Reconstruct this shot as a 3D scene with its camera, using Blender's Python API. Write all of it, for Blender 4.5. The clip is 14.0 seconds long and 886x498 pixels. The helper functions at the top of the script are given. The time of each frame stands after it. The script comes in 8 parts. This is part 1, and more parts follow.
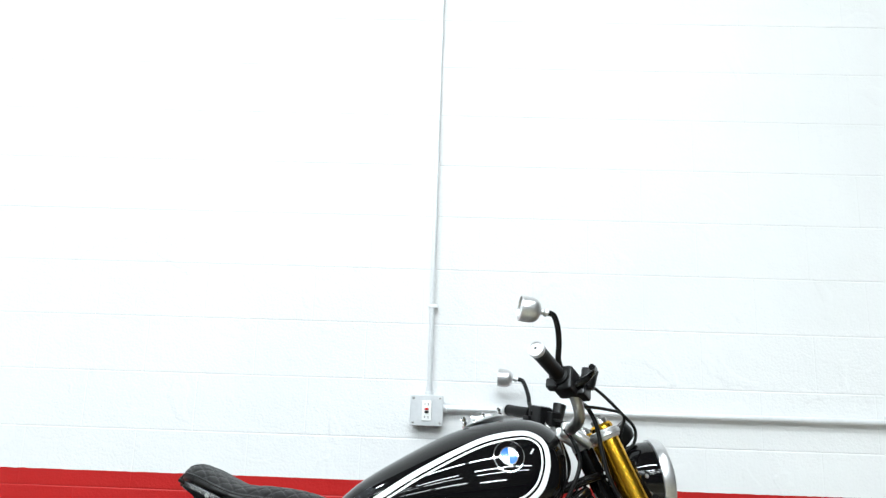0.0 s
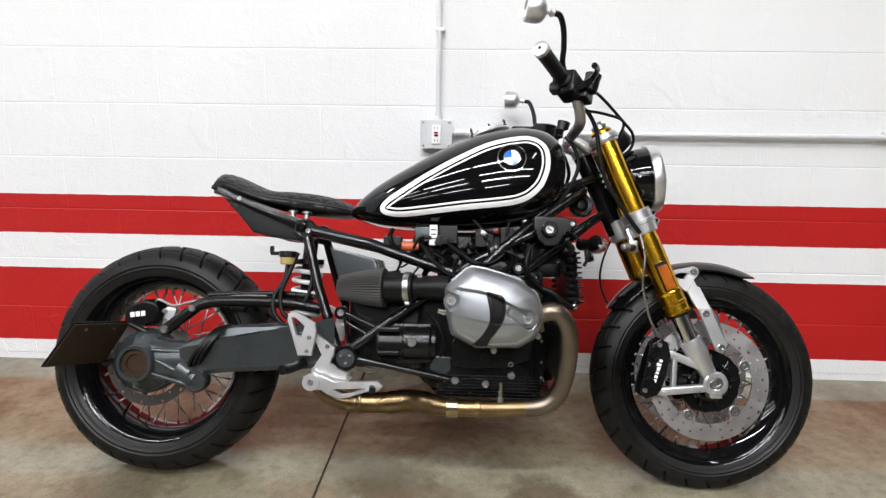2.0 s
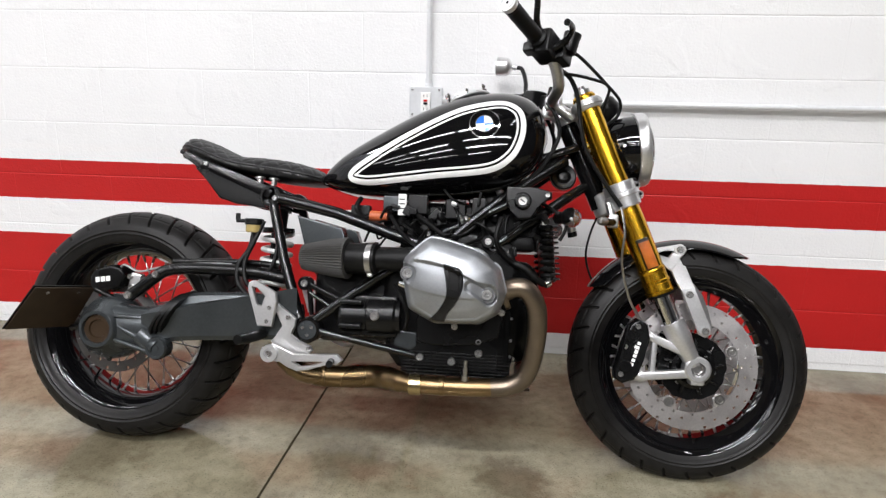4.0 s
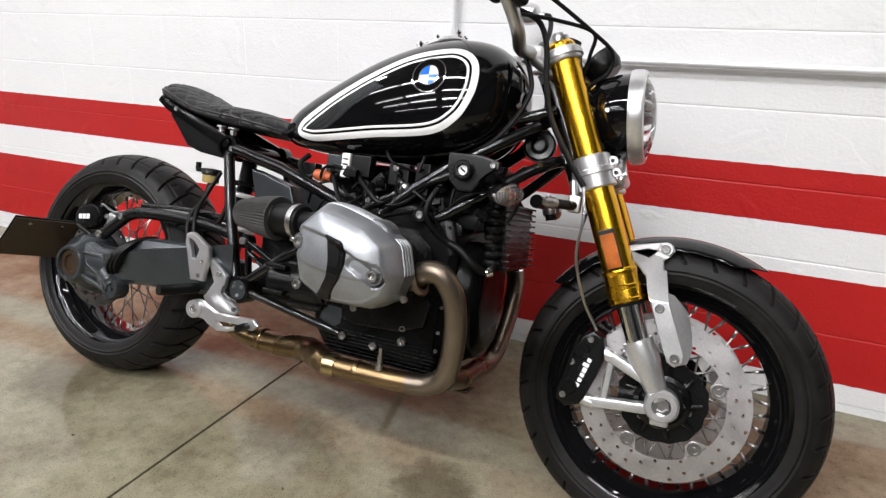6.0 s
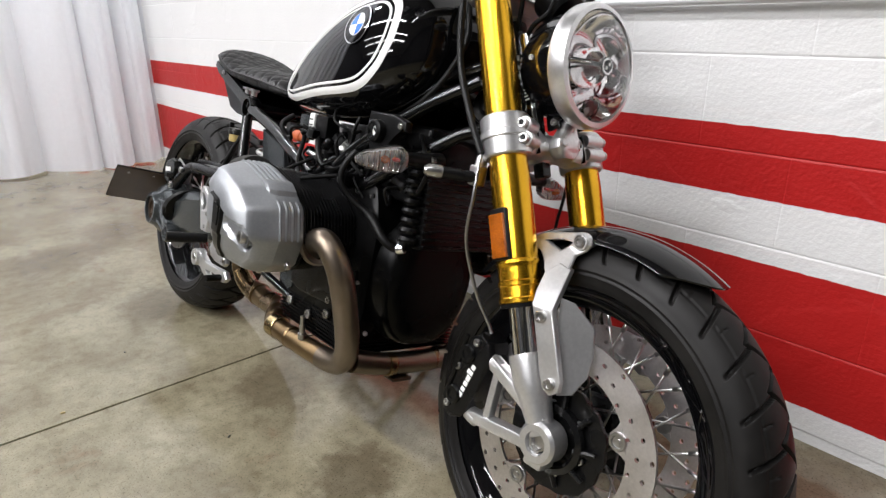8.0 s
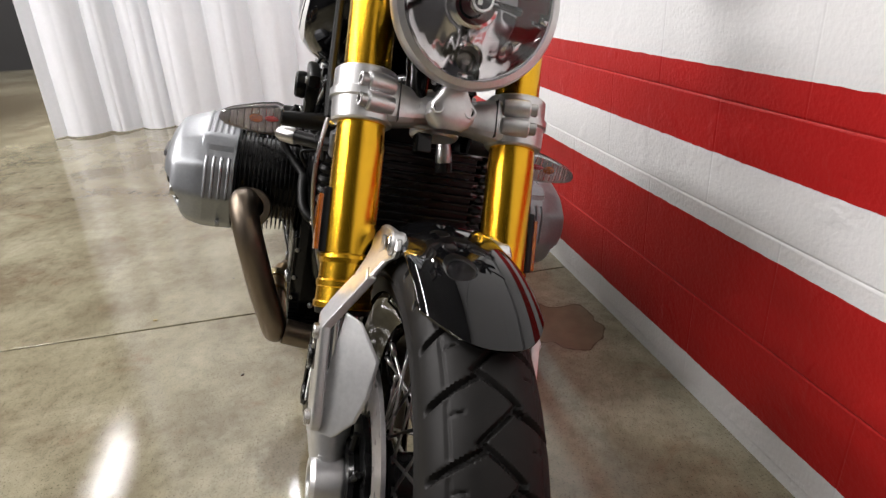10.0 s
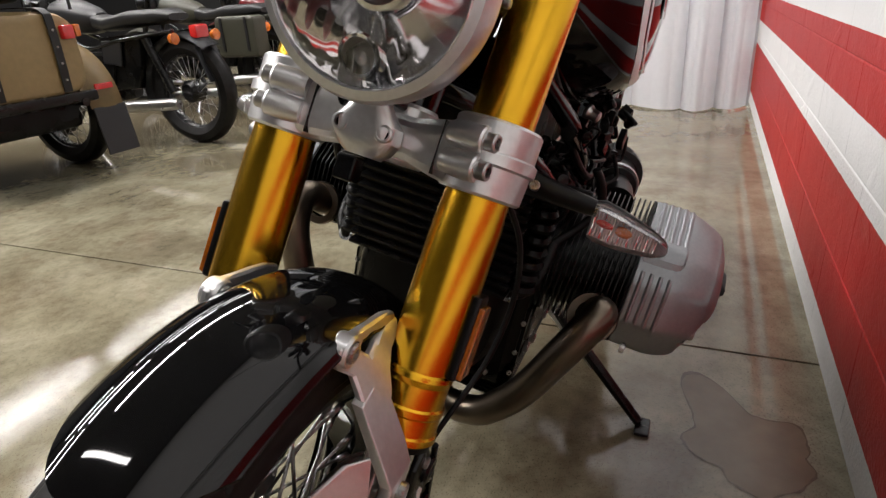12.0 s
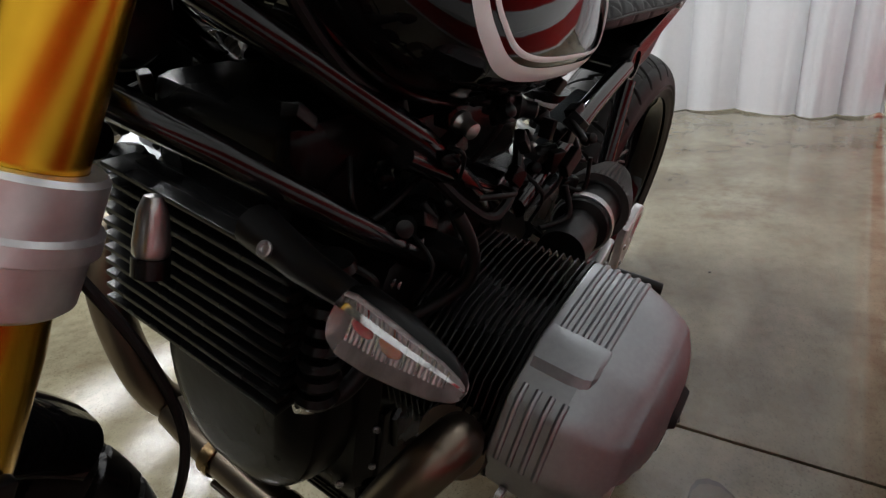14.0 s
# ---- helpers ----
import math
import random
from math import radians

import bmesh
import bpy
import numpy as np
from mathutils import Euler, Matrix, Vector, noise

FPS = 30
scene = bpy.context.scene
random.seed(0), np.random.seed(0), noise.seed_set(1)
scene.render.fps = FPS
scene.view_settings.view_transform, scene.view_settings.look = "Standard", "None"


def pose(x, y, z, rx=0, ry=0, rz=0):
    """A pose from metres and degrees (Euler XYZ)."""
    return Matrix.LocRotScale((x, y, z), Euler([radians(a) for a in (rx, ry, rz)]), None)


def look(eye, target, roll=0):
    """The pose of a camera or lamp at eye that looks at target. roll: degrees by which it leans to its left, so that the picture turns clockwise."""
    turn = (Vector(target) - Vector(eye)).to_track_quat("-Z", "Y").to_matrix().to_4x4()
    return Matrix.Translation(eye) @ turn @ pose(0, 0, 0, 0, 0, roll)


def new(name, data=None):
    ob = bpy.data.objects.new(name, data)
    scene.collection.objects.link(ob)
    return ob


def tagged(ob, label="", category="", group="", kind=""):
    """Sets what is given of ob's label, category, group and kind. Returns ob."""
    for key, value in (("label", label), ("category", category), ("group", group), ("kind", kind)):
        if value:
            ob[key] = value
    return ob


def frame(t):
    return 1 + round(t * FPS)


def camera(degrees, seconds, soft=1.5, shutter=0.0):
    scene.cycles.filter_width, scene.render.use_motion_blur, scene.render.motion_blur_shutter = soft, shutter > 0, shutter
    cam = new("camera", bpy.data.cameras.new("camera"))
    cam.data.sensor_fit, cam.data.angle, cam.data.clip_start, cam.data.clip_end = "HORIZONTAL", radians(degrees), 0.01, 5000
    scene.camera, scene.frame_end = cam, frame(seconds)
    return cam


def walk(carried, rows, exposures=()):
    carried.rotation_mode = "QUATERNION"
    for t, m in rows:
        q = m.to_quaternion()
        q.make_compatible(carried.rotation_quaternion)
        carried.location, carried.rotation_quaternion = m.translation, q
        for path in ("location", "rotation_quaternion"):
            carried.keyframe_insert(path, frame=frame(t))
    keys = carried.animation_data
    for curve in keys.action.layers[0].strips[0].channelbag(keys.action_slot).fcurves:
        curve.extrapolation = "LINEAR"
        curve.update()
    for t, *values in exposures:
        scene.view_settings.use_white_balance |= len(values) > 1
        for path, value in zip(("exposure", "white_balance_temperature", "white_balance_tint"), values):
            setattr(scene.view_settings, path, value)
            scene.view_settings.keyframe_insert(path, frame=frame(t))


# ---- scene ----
cam = camera(72.6, 14.0, 1.35)
PATH = [
    (0, (0.118, -2.236, 1.135), (0.069, -0.266, 1.482), 1.8),
    (0.5, (0.129, -2.243, 1.063), (0.078, -0.246, 1.157), 2.0),
    (1, (0.133, -2.264, 1.015), (0.089, -0.268, 0.891), 1.4),
    (1.2, (0.141, -2.276, 1.011), (0.108, -0.29, 0.777), 0.85),
    (1.5, (0.137, -2.287, 0.998), (0.095, -0.317, 0.656), 0.6),
    (1.7, (0.136, -2.295, 0.992), (0.082, -0.332, 0.614), 0.5),
    (2, (0.139, -2.301, 0.99), (0.065, -0.346, 0.575), 0.7),
    (2.5, (0.147, -2.301, 0.99), (0.08, -0.344, 0.581), 0.6),
    (3, (0.175, -2.298, 0.984), (0.089, -0.343, 0.571), 0.6),
    (3.2, (0.198, -2.291, 0.981), (0.089, -0.34, 0.555), 0.5),
    (5.3, (0.58, -2.018, 0.919), (0.11, -0.163, 0.336), 2.5),
    (5.5, (0.637, -1.983, 0.924), (0.083, -0.157, 0.324), 2.1),
    (6, (0.795, -1.888, 0.932), (0.067, -0.125, 0.331), 2.7),
    (6.5, (0.917, -1.796, 0.916), (0.018, -0.125, 0.284), 2.5),
    (6.8, (0.98, -1.716, 0.907), (0.021, -0.081, 0.268), 2.55),
    (7, (1.02, -1.653, 0.908), (-0.015, -0.085, 0.223), 3.5),
    (7.3, (1.072, -1.568, 0.907), (-0.055, -0.07, 0.21), 2.45),
    (7.5, (1.116, -1.518, 0.901), (-0.056, -0.053, 0.208), 1.5),
    (8, (1.266, -1.378, 0.889), (-0.146, -0.137, 0.206), -0.0),
    (8.3, (1.333, -1.296, 0.887), (-0.158, -0.16, 0.19), -0.6),
    (8.5, (1.355, -1.246, 0.878), (-0.172, -0.144, 0.203), -0.6),
    (9, (1.377, -1.074, 0.87), (-0.261, -0.179, 0.15), -0.0),
    (9.2, (1.387, -1.0, 0.868), (-0.287, -0.196, 0.128), -0.1),
    (11.3, (1.247, -0.423, 0.835), (-0.542, -0.801, 0.024), -3.8),
    (11.5, (1.205, -0.386, 0.836), (-0.567, -0.851, 0.033), -2.5),
    (11.7, (1.167, -0.35, 0.828), (-0.593, -0.893, 0.048), -2.9),
    (12, (1.107, -0.3, 0.813), (-0.578, -1.043, 0.035), -3.6),
    (12.2, (1.061, -0.259, 0.806), (-0.627, -1.063, 0.096), -3.45),
    (12.5, (1.015, -0.218, 0.789), (-0.658, -1.077, 0.109), -4.1),
    (12.8, (0.965, -0.206, 0.777), (-0.677, -1.12, 0.093), -3.7),
    (13, (0.927, -0.184, 0.768), (-0.721, -1.105, 0.108), -3.8),
    (13.3, (0.859, -0.175, 0.759), (-0.718, -1.171, 0.037), -4.55),
    (13.5, (0.808, -0.171, 0.755), (-0.754, -1.173, 0.01), -4.9),
    (13.7, (0.765, -0.164, 0.758), (-0.781, -1.179, -0.004), -4.4),
    (14, (0.708, -0.159, 0.751), (-0.809, -1.219, -0.008), -4.4),
]
EXPOSURES = [(0.0, -0.24, 5900, 2), (0.5, -0.31, 5950, 3), (1.0, -0.41, 6100, 6), (1.5, -0.40, 6250, 9), (2.5, -0.39, 6300, 11), (6.0, -0.36, 6350, 12), (7.5, -0.34, 6350, 12), (9.0, -0.24, 6400, 12), (11.5, -0.45, 6850, 15), (12.5, -0.38, 6400, 9), (14.0, -0.72, 6300, 8)]
walk(cam, [(t, look(eye, target, roll)) for t, eye, target, roll in PATH], EXPOSURES)

# ---- world and lamps ----
CEILING = 5.0
world = bpy.data.worlds.new("world")
world.use_nodes = True
world.node_tree.nodes["Background"].inputs[0].default_value = (0.5, 0.55, 0.6, 1)
world.node_tree.nodes["Background"].inputs[1].default_value = 0.15
scene.world = world


def tube_lamp(x, y, watts, spin):
    data = bpy.data.lights.new("tube_light", "AREA")
    data.shape, data.size, data.size_y, data.energy, data.color = "RECTANGLE", 2.36, 0.16, watts, (1.0, 0.988, 0.978)
    ob = new("tube_light", data)
    ob.matrix_world = pose(x, y, CEILING - 0.10, 0, 0, spin)
    return ob


LAMPS = [(-5.3, -3.95, 60, 0), (-2.75, -3.95, 165, 0), (-0.2, -3.95, 270, 0), (-6.2, -6.7, 30, 0), (-3.5, -6.7, 100, 0), (-0.2, -6.5, 205, 0)]
LAMPS += [(-6.2, -7.9, 30, 0), (-3.5, -7.9, 70, 0), (-0.2, -8.0, 200, 0), (-6.2, -9.75, 40, 0), (-3.5, -9.75, 70, 0), (-0.2, -10.2, 170, 0)]
# the last lamp is added, unseen behind the curtain, to brighten its cloth
LAMPS += [(2.35, -6.5, 130, 0), (2.35, -8.0, 130, 0), (2.2, -2.5, 55, 90), (-5.3, -1.4, 480, 0)]
for lx, ly, watts, spin in LAMPS:
    tube_lamp(lx, ly, watts, spin)


# ---- materials ----
def material(name, colour, rough=0.5, metal=0.0, vary=0.12, scale=60.0, bump=0.0, coat=0.0, rvary=0.1, coords="Object", spec=0.5):
    m = bpy.data.materials.new(name)
    m.use_nodes = True
    nt = m.node_tree
    b = nt.nodes["Principled BSDF"]
    b.inputs["Metallic"].default_value = metal
    b.inputs["Coat Weight"].default_value = coat
    b.inputs["Coat Roughness"].default_value = 0.03
    b.inputs["Specular IOR Level"].default_value = spec
    tc = nt.nodes.new("ShaderNodeTexCoord")
    fine = nt.nodes.new("ShaderNodeTexNoise")
    fine.inputs["Scale"].default_value, fine.inputs["Detail"].default_value = scale, 6
    broad = nt.nodes.new("ShaderNodeTexNoise")
    broad.inputs["Scale"].default_value, broad.inputs["Detail"].default_value = scale / 9, 3
    for n in (fine, broad):
        nt.links.new(tc.outputs[coords], n.inputs["Vector"])
    both = nt.nodes.new("ShaderNodeMath")
    both.operation = "ADD"
    nt.links.new(fine.outputs[0], both.inputs[0])
    nt.links.new(broad.outputs[0], both.inputs[1])
    shade = nt.nodes.new("ShaderNodeMapRange")
    shade.inputs[1].default_value, shade.inputs[2].default_value = 0.7, 1.3
    shade.inputs[3].default_value, shade.inputs[4].default_value = 1 - vary, 1 + vary
    nt.links.new(both.outputs[0], shade.inputs[0])
    mix = nt.nodes.new("ShaderNodeVectorMath")
    mix.operation = "SCALE"
    mix.inputs[0].default_value = colour
    nt.links.new(shade.outputs[0], mix.inputs["Scale"])
    nt.links.new(mix.outputs[0], b.inputs["Base Color"])
    r = nt.nodes.new("ShaderNodeMapRange")
    r.inputs[1].default_value, r.inputs[2].default_value = 0.3, 0.7
    r.inputs[3].default_value, r.inputs[4].default_value = max(0.02, rough * (1 - rvary)), min(1, rough * (1 + rvary))
    nt.links.new(broad.outputs[0], r.inputs[0])
    nt.links.new(r.outputs[0], b.inputs["Roughness"])
    if bump:
        bp = nt.nodes.new("ShaderNodeBump")
        bp.inputs["Strength"].default_value, bp.inputs["Distance"].default_value = 0.6, bump
        nt.links.new(fine.outputs[0], bp.inputs["Height"])
        nt.links.new(bp.outputs[0], b.inputs["Normal"])
    return m


def clear(name, colour, rough=0.0, ior=1.45):
    m = bpy.data.materials.new(name)
    m.use_nodes = True
    b = m.node_tree.nodes["Principled BSDF"]
    b.inputs["Base Color"].default_value = (*colour, 1)
    b.inputs["Transmission Weight"].default_value = 1.0
    b.inputs["Roughness"].default_value, b.inputs["IOR"].default_value = rough, ior
    return m


def glowing(name, colour, strength):
    m = bpy.data.materials.new(name)
    m.use_nodes = True
    b = m.node_tree.nodes["Principled BSDF"]
    b.inputs["Base Color"].default_value = (0.9, 0.9, 0.9, 1)
    b.inputs["Emission Color"].default_value = (*colour, 1)
    b.inputs["Emission Strength"].default_value = strength
    return m


GLOSS_BLACK = material("gloss_black_paint", (0.003, 0.003, 0.0034), 0.04, 0, 0.1, 20, 0, 0.05, spec=0.38)
FRAME_BLACK = material("frame_black_paint", (0.0030, 0.0030, 0.0032), 0.15, 0, 0.3, 50, 0, 0.0, 0.3, spec=0.5)
MATT_BLACK = material("matt_black_casting", (0.0026, 0.0026, 0.0027), 0.30, 0, 0.5, 60, 0.0006, rvary=0.4, spec=0.14)
SATIN_BLACK = material("satin_black_metal", (0.0036, 0.0036, 0.0038), 0.27, 0, 0.4, 90, 0.0004, spec=0.28)
PLASTIC = material("black_plastic", (0.0040, 0.0040, 0.0042), 0.30, 0, 0.3, 120, 0.0003, spec=0.26)
RUBBER = material("tyre_rubber", (0.0068, 0.0063, 0.0059), 0.44, 0, 0.55, 40, 0.0006, rvary=0.35, spec=0.20)
GRIP = material("grip_rubber", (0.0040, 0.0040, 0.0040), 0.42, 0, 0.3, 150, 0.0004, spec=0.18)
LEATHER = material("black_leather", (0.009, 0.009, 0.0095), 0.42, 0, 0.3, 220, 0.0006, spec=0.35)
GOLD = material("gold_anodised_alloy", (0.82, 0.455, 0.030), 0.24, 1, 0.06, 60)
SILVER = material("cast_silver_alloy", (0.67, 0.67, 0.675), 0.33, 0.88, 0.08, 160, 0.0003)
COVER = material("head_cover_alloy", (0.300, 0.312, 0.328), 0.40, 0.80, 0.08, 200, 0.0002)
# cover alloy darkened for the bolt pockets, their shade put into the colour
COVERSHADE = material("head_cover_pocket_shade", (0.14, 0.14, 0.145), 0.42, 0.85, 0.08, 200, 0.0002)
GREY = material("drive_housing_grey", (0.060, 0.067, 0.071), 0.25, 0.6, 0.15, 140, 0.0003)
CHROME = material("chrome_steel", (0.82, 0.82, 0.83), 0.10, 1, 0.04, 60)
LAMPCHROME = material("lamp_reflector_chrome", (0.94, 0.925, 0.935), 0.04, 1, 0.03, 60)
DULLCHROME = material("dull_dusty_chrome", (0.15, 0.147, 0.143), 0.3, 1, 0.15, 30)
STEEL = material("brushed_steel", (0.46, 0.455, 0.45), 0.30, 1, 0.12, 160, 0.0001)
BOLTSTEEL = material("dull_bolt_steel", (0.45, 0.445, 0.44), 0.28, 1, 0.2, 160)
DISC = material("brake_disc_steel", (0.68, 0.655, 0.66), 0.36, 1, 0.10, 220, 0.0001)
DARKSTEEL = material("worn_disc_steel", (0.17, 0.165, 0.16), 0.34, 1, 0.15, 220, 0.0001)
BRONZE = material("heat_tinted_exhaust_steel", (0.225, 0.155, 0.080), 0.30, 1, 0.25, 14, 0, 0, 0.3)
BRASS = material("polished_sleeve_steel", (0.46, 0.36, 0.19), 0.22, 1, 0.12, 40)
HEADER = material("heat_greyed_header_steel", (0.19, 0.155, 0.12), 0.36, 1, 0.22, 16, 0, 0, 0.3)
WHITE = material("white_paint", (0.80, 0.80, 0.79), 0.35, 0, 0.04, 60, 0, 0.3)
SPRING = material("white_spring_paint", (0.75, 0.75, 0.74), 0.3, 0, 0.05, 60)
BLUE = material("blue_enamel", (0.02, 0.14, 0.55), 0.2, 0, 0.05, 60, 0, 0.6)
AMBER = material("amber_plastic", (0.50, 0.115, 0.006), 0.2, 0, 0.35, 400, 0.0010, 0.5)
REFLECTOR = material("dark_amber_reflector", (0.36, 0.090, 0.004), 0.12, 0.2, 0.4, 420, 0.0012, 0.6)
RED = material("red_plastic", (0.55, 0.02, 0.02), 0.2, 0, 0.1, 60, 0, 0.5)
RUST = material("orange_connector_plastic", (0.42, 0.095, 0.03), 0.45, 0, 0.15, 80)
BROWN = material("brown_number_plate", (0.034, 0.020, 0.010), 0.32, 0.2, 0.2, 40)
TANCUP = material("fluid_cup_plastic", (0.33, 0.25, 0.09), 0.3, 0, 0.1, 40)
FILTER = material("pleated_filter_mesh", (0.030, 0.029, 0.027), 0.7, 0, 0.35, 300, 0.0006)
TAN = material("tan_body_paint", (0.23, 0.157, 0.066), 0.4, 0, 0.1, 30)
OLIVE = material("olive_body_paint", (0.030, 0.029, 0.018), 0.45, 0, 0.1, 30)
DARKRED = material("dark_red_paint", (0.10, 0.005, 0.007), 0.3, 0, 0.1, 30, 0, 0.5)
DARKGREY = material("dark_grey_paint", (0.008, 0.0085, 0.010), 0.4, 0, 0.1, 30)
CEILPAINT = material("ceiling_paint", (0.16, 0.16, 0.16), 0.8, 0, 0.06, 6, 0.001)
DIMWALL = material("dark_wall_paint", (0.009, 0.009, 0.0095), 0.6, 0, 0.1, 5, 0.001)
BOXGREY = material("galvanised_box_paint", (0.60, 0.61, 0.62), 0.4, 0.1, 0.06, 80)
CONDUIT = material("painted_conduit", (0.70, 0.71, 0.72), 0.35, 0.2, 0.05, 60)
OUTLET = material("outlet_plastic", (0.82, 0.82, 0.80), 0.3, 0, 0.03, 60)
GLASS = clear("lamp_glass", (1, 1, 1))
CLEARPLASTIC = clear("clear_lens_plastic", (0.97, 0.95, 0.95), 0.03, 1.25)
CLEARPLASTIC.node_tree.nodes["Principled BSDF"].inputs["Transmission Weight"].default_value = 0.92
PALEFOIL = material("pale_lamp_foil", (0.74, 0.70, 0.70), 0.30, 0.7, 0.35, 120, 0.004)
TUBE = glowing("tube_glow", (1.0, 0.98, 0.95), 9.0)


def curtain_material():
    """White cloth that lets some light through."""
    m = material("white_curtain_cloth", (0.82, 0.83, 0.85), 0.85, 0, 0.03, 400, 0.0005)
    nt = m.node_tree
    b, out = nt.nodes["Principled BSDF"], nt.nodes["Material Output"]
    thin = nt.nodes.new("ShaderNodeBsdfTranslucent")
    thin.inputs[0].default_value = (0.82, 0.84, 0.88, 1)
    mix = nt.nodes.new("ShaderNodeMixShader")
    mix.inputs[0].default_value = 0.32
    nt.links.new(b.outputs[0], mix.inputs[1])
    nt.links.new(thin.outputs[0], mix.inputs[2])
    nt.links.new(mix.outputs[0], out.inputs[0])
    return m


CLOTH = curtain_material()


def block_material():
    """Thick paint on concrete blocks: white with two red bands, by height over the floor."""
    m = bpy.data.materials.new("painted_block")
    m.use_nodes = True
    nt = m.node_tree
    b = nt.nodes["Principled BSDF"]
    geo = nt.nodes.new("ShaderNodeNewGeometry")
    sep = nt.nodes.new("ShaderNodeSeparateXYZ")
    nt.links.new(geo.outputs["Position"], sep.inputs[0])
    wob = nt.nodes.new("ShaderNodeTexNoise")
    wob.inputs["Scale"].default_value = 30
    nt.links.new(geo.outputs["Position"], wob.inputs["Vector"])
    z = nt.nodes.new("ShaderNodeMath")
    z.operation = "MULTIPLY_ADD"
    z.inputs[1].default_value = 0.005
    nt.links.new(wob.outputs[0], z.inputs[0])
    nt.links.new(sep.outputs[2], z.inputs[2])

    def above(h):
        n = nt.nodes.new("ShaderNodeMath")
        n.operation = "GREATER_THAN"
        n.inputs[1].default_value = h + 0.0025
        nt.links.new(z.outputs[0], n.inputs[0])
        return n

    def band(lo, hi):
        n = nt.nodes.new("ShaderNodeMath")
        n.operation = "SUBTRACT"
        nt.links.new(above(lo).outputs[0], n.inputs[0])
        nt.links.new(above(hi).outputs[0], n.inputs[1])
        return n

    both = nt.nodes.new("ShaderNodeMath")
    both.operation = "ADD"
    nt.links.new(band(0.086, 0.394).outputs[0], both.inputs[0])
    nt.links.new(band(0.537, 0.692).outputs[0], both.inputs[1])
    dirt = nt.nodes.new("ShaderNodeTexNoise")
    dirt.inputs["Scale"].default_value, dirt.inputs["Detail"].default_value = 2.2, 8
    nt.links.new(geo.outputs["Position"], dirt.inputs["Vector"])
    white = nt.nodes.new("ShaderNodeMix")
    white.data_type = "RGBA"
    white.inputs[6].default_value, white.inputs[7].default_value = (0.70, 0.70, 0.70, 1), (0.80, 0.80, 0.80, 1)
    nt.links.new(dirt.outputs[0], white.inputs[0])
    red = nt.nodes.new("ShaderNodeMix")
    red.data_type = "RGBA"
    red.inputs[6].default_value, red.inputs[7].default_value = (0.37, 0.009, 0.009, 1), (0.46, 0.013, 0.012, 1)
    nt.links.new(dirt.outputs[0], red.inputs[0])
    col = nt.nodes.new("ShaderNodeMix")
    col.data_type = "RGBA"
    nt.links.new(both.outputs[0], col.inputs[0])
    nt.links.new(white.outputs[2], col.inputs[6])
    nt.links.new(red.outputs[2], col.inputs[7])
    nt.links.new(col.outputs[2], b.inputs["Base Color"])
    b.inputs["Roughness"].default_value = 0.46
    b.inputs["Specular IOR Level"].default_value = 0.32
    pit = nt.nodes.new("ShaderNodeTexNoise")
    pit.inputs["Scale"].default_value, pit.inputs["Detail"].default_value = 110, 5
    lump = nt.nodes.new("ShaderNodeTexNoise")
    lump.inputs["Scale"].default_value, lump.inputs["Detail"].default_value = 16, 4
    for n in (pit, lump):
        nt.links.new(geo.outputs["Position"], n.inputs["Vector"])
    add = nt.nodes.new("ShaderNodeMath")
    add.operation = "MULTIPLY_ADD"
    add.inputs[1].default_value = 1.6
    nt.links.new(lump.outputs[0], add.inputs[0])
    nt.links.new(pit.outputs[0], add.inputs[2])
    bp = nt.nodes.new("ShaderNodeBump")
    bp.inputs["Strength"].default_value, bp.inputs["Distance"].default_value = 0.62, 0.0026
    sag = nt.nodes.new("ShaderNodeTexNoise")
    sag.inputs["Scale"].default_value, sag.inputs["Detail"].default_value, sag.inputs["Distortion"].default_value = 5.0, 3, 0.6
    nt.links.new(geo.outputs["Position"], sag.inputs["Vector"])
    lumps = nt.nodes.new("ShaderNodeMapRange")
    lumps.inputs[1].default_value, lumps.inputs[2].default_value, lumps.inputs[4].default_value = 0.60, 0.66, 0.9
    nt.links.new(sag.outputs[0], lumps.inputs[0])
    both2 = nt.nodes.new("ShaderNodeMath")
    nt.links.new(add.outputs[0], both2.inputs[0])
    nt.links.new(lumps.outputs[0], both2.inputs[1])
    nt.links.new(both2.outputs[0], bp.inputs["Height"])
    nt.links.new(bp.outputs[0], b.inputs["Normal"])
    return m


BLOCK = block_material()


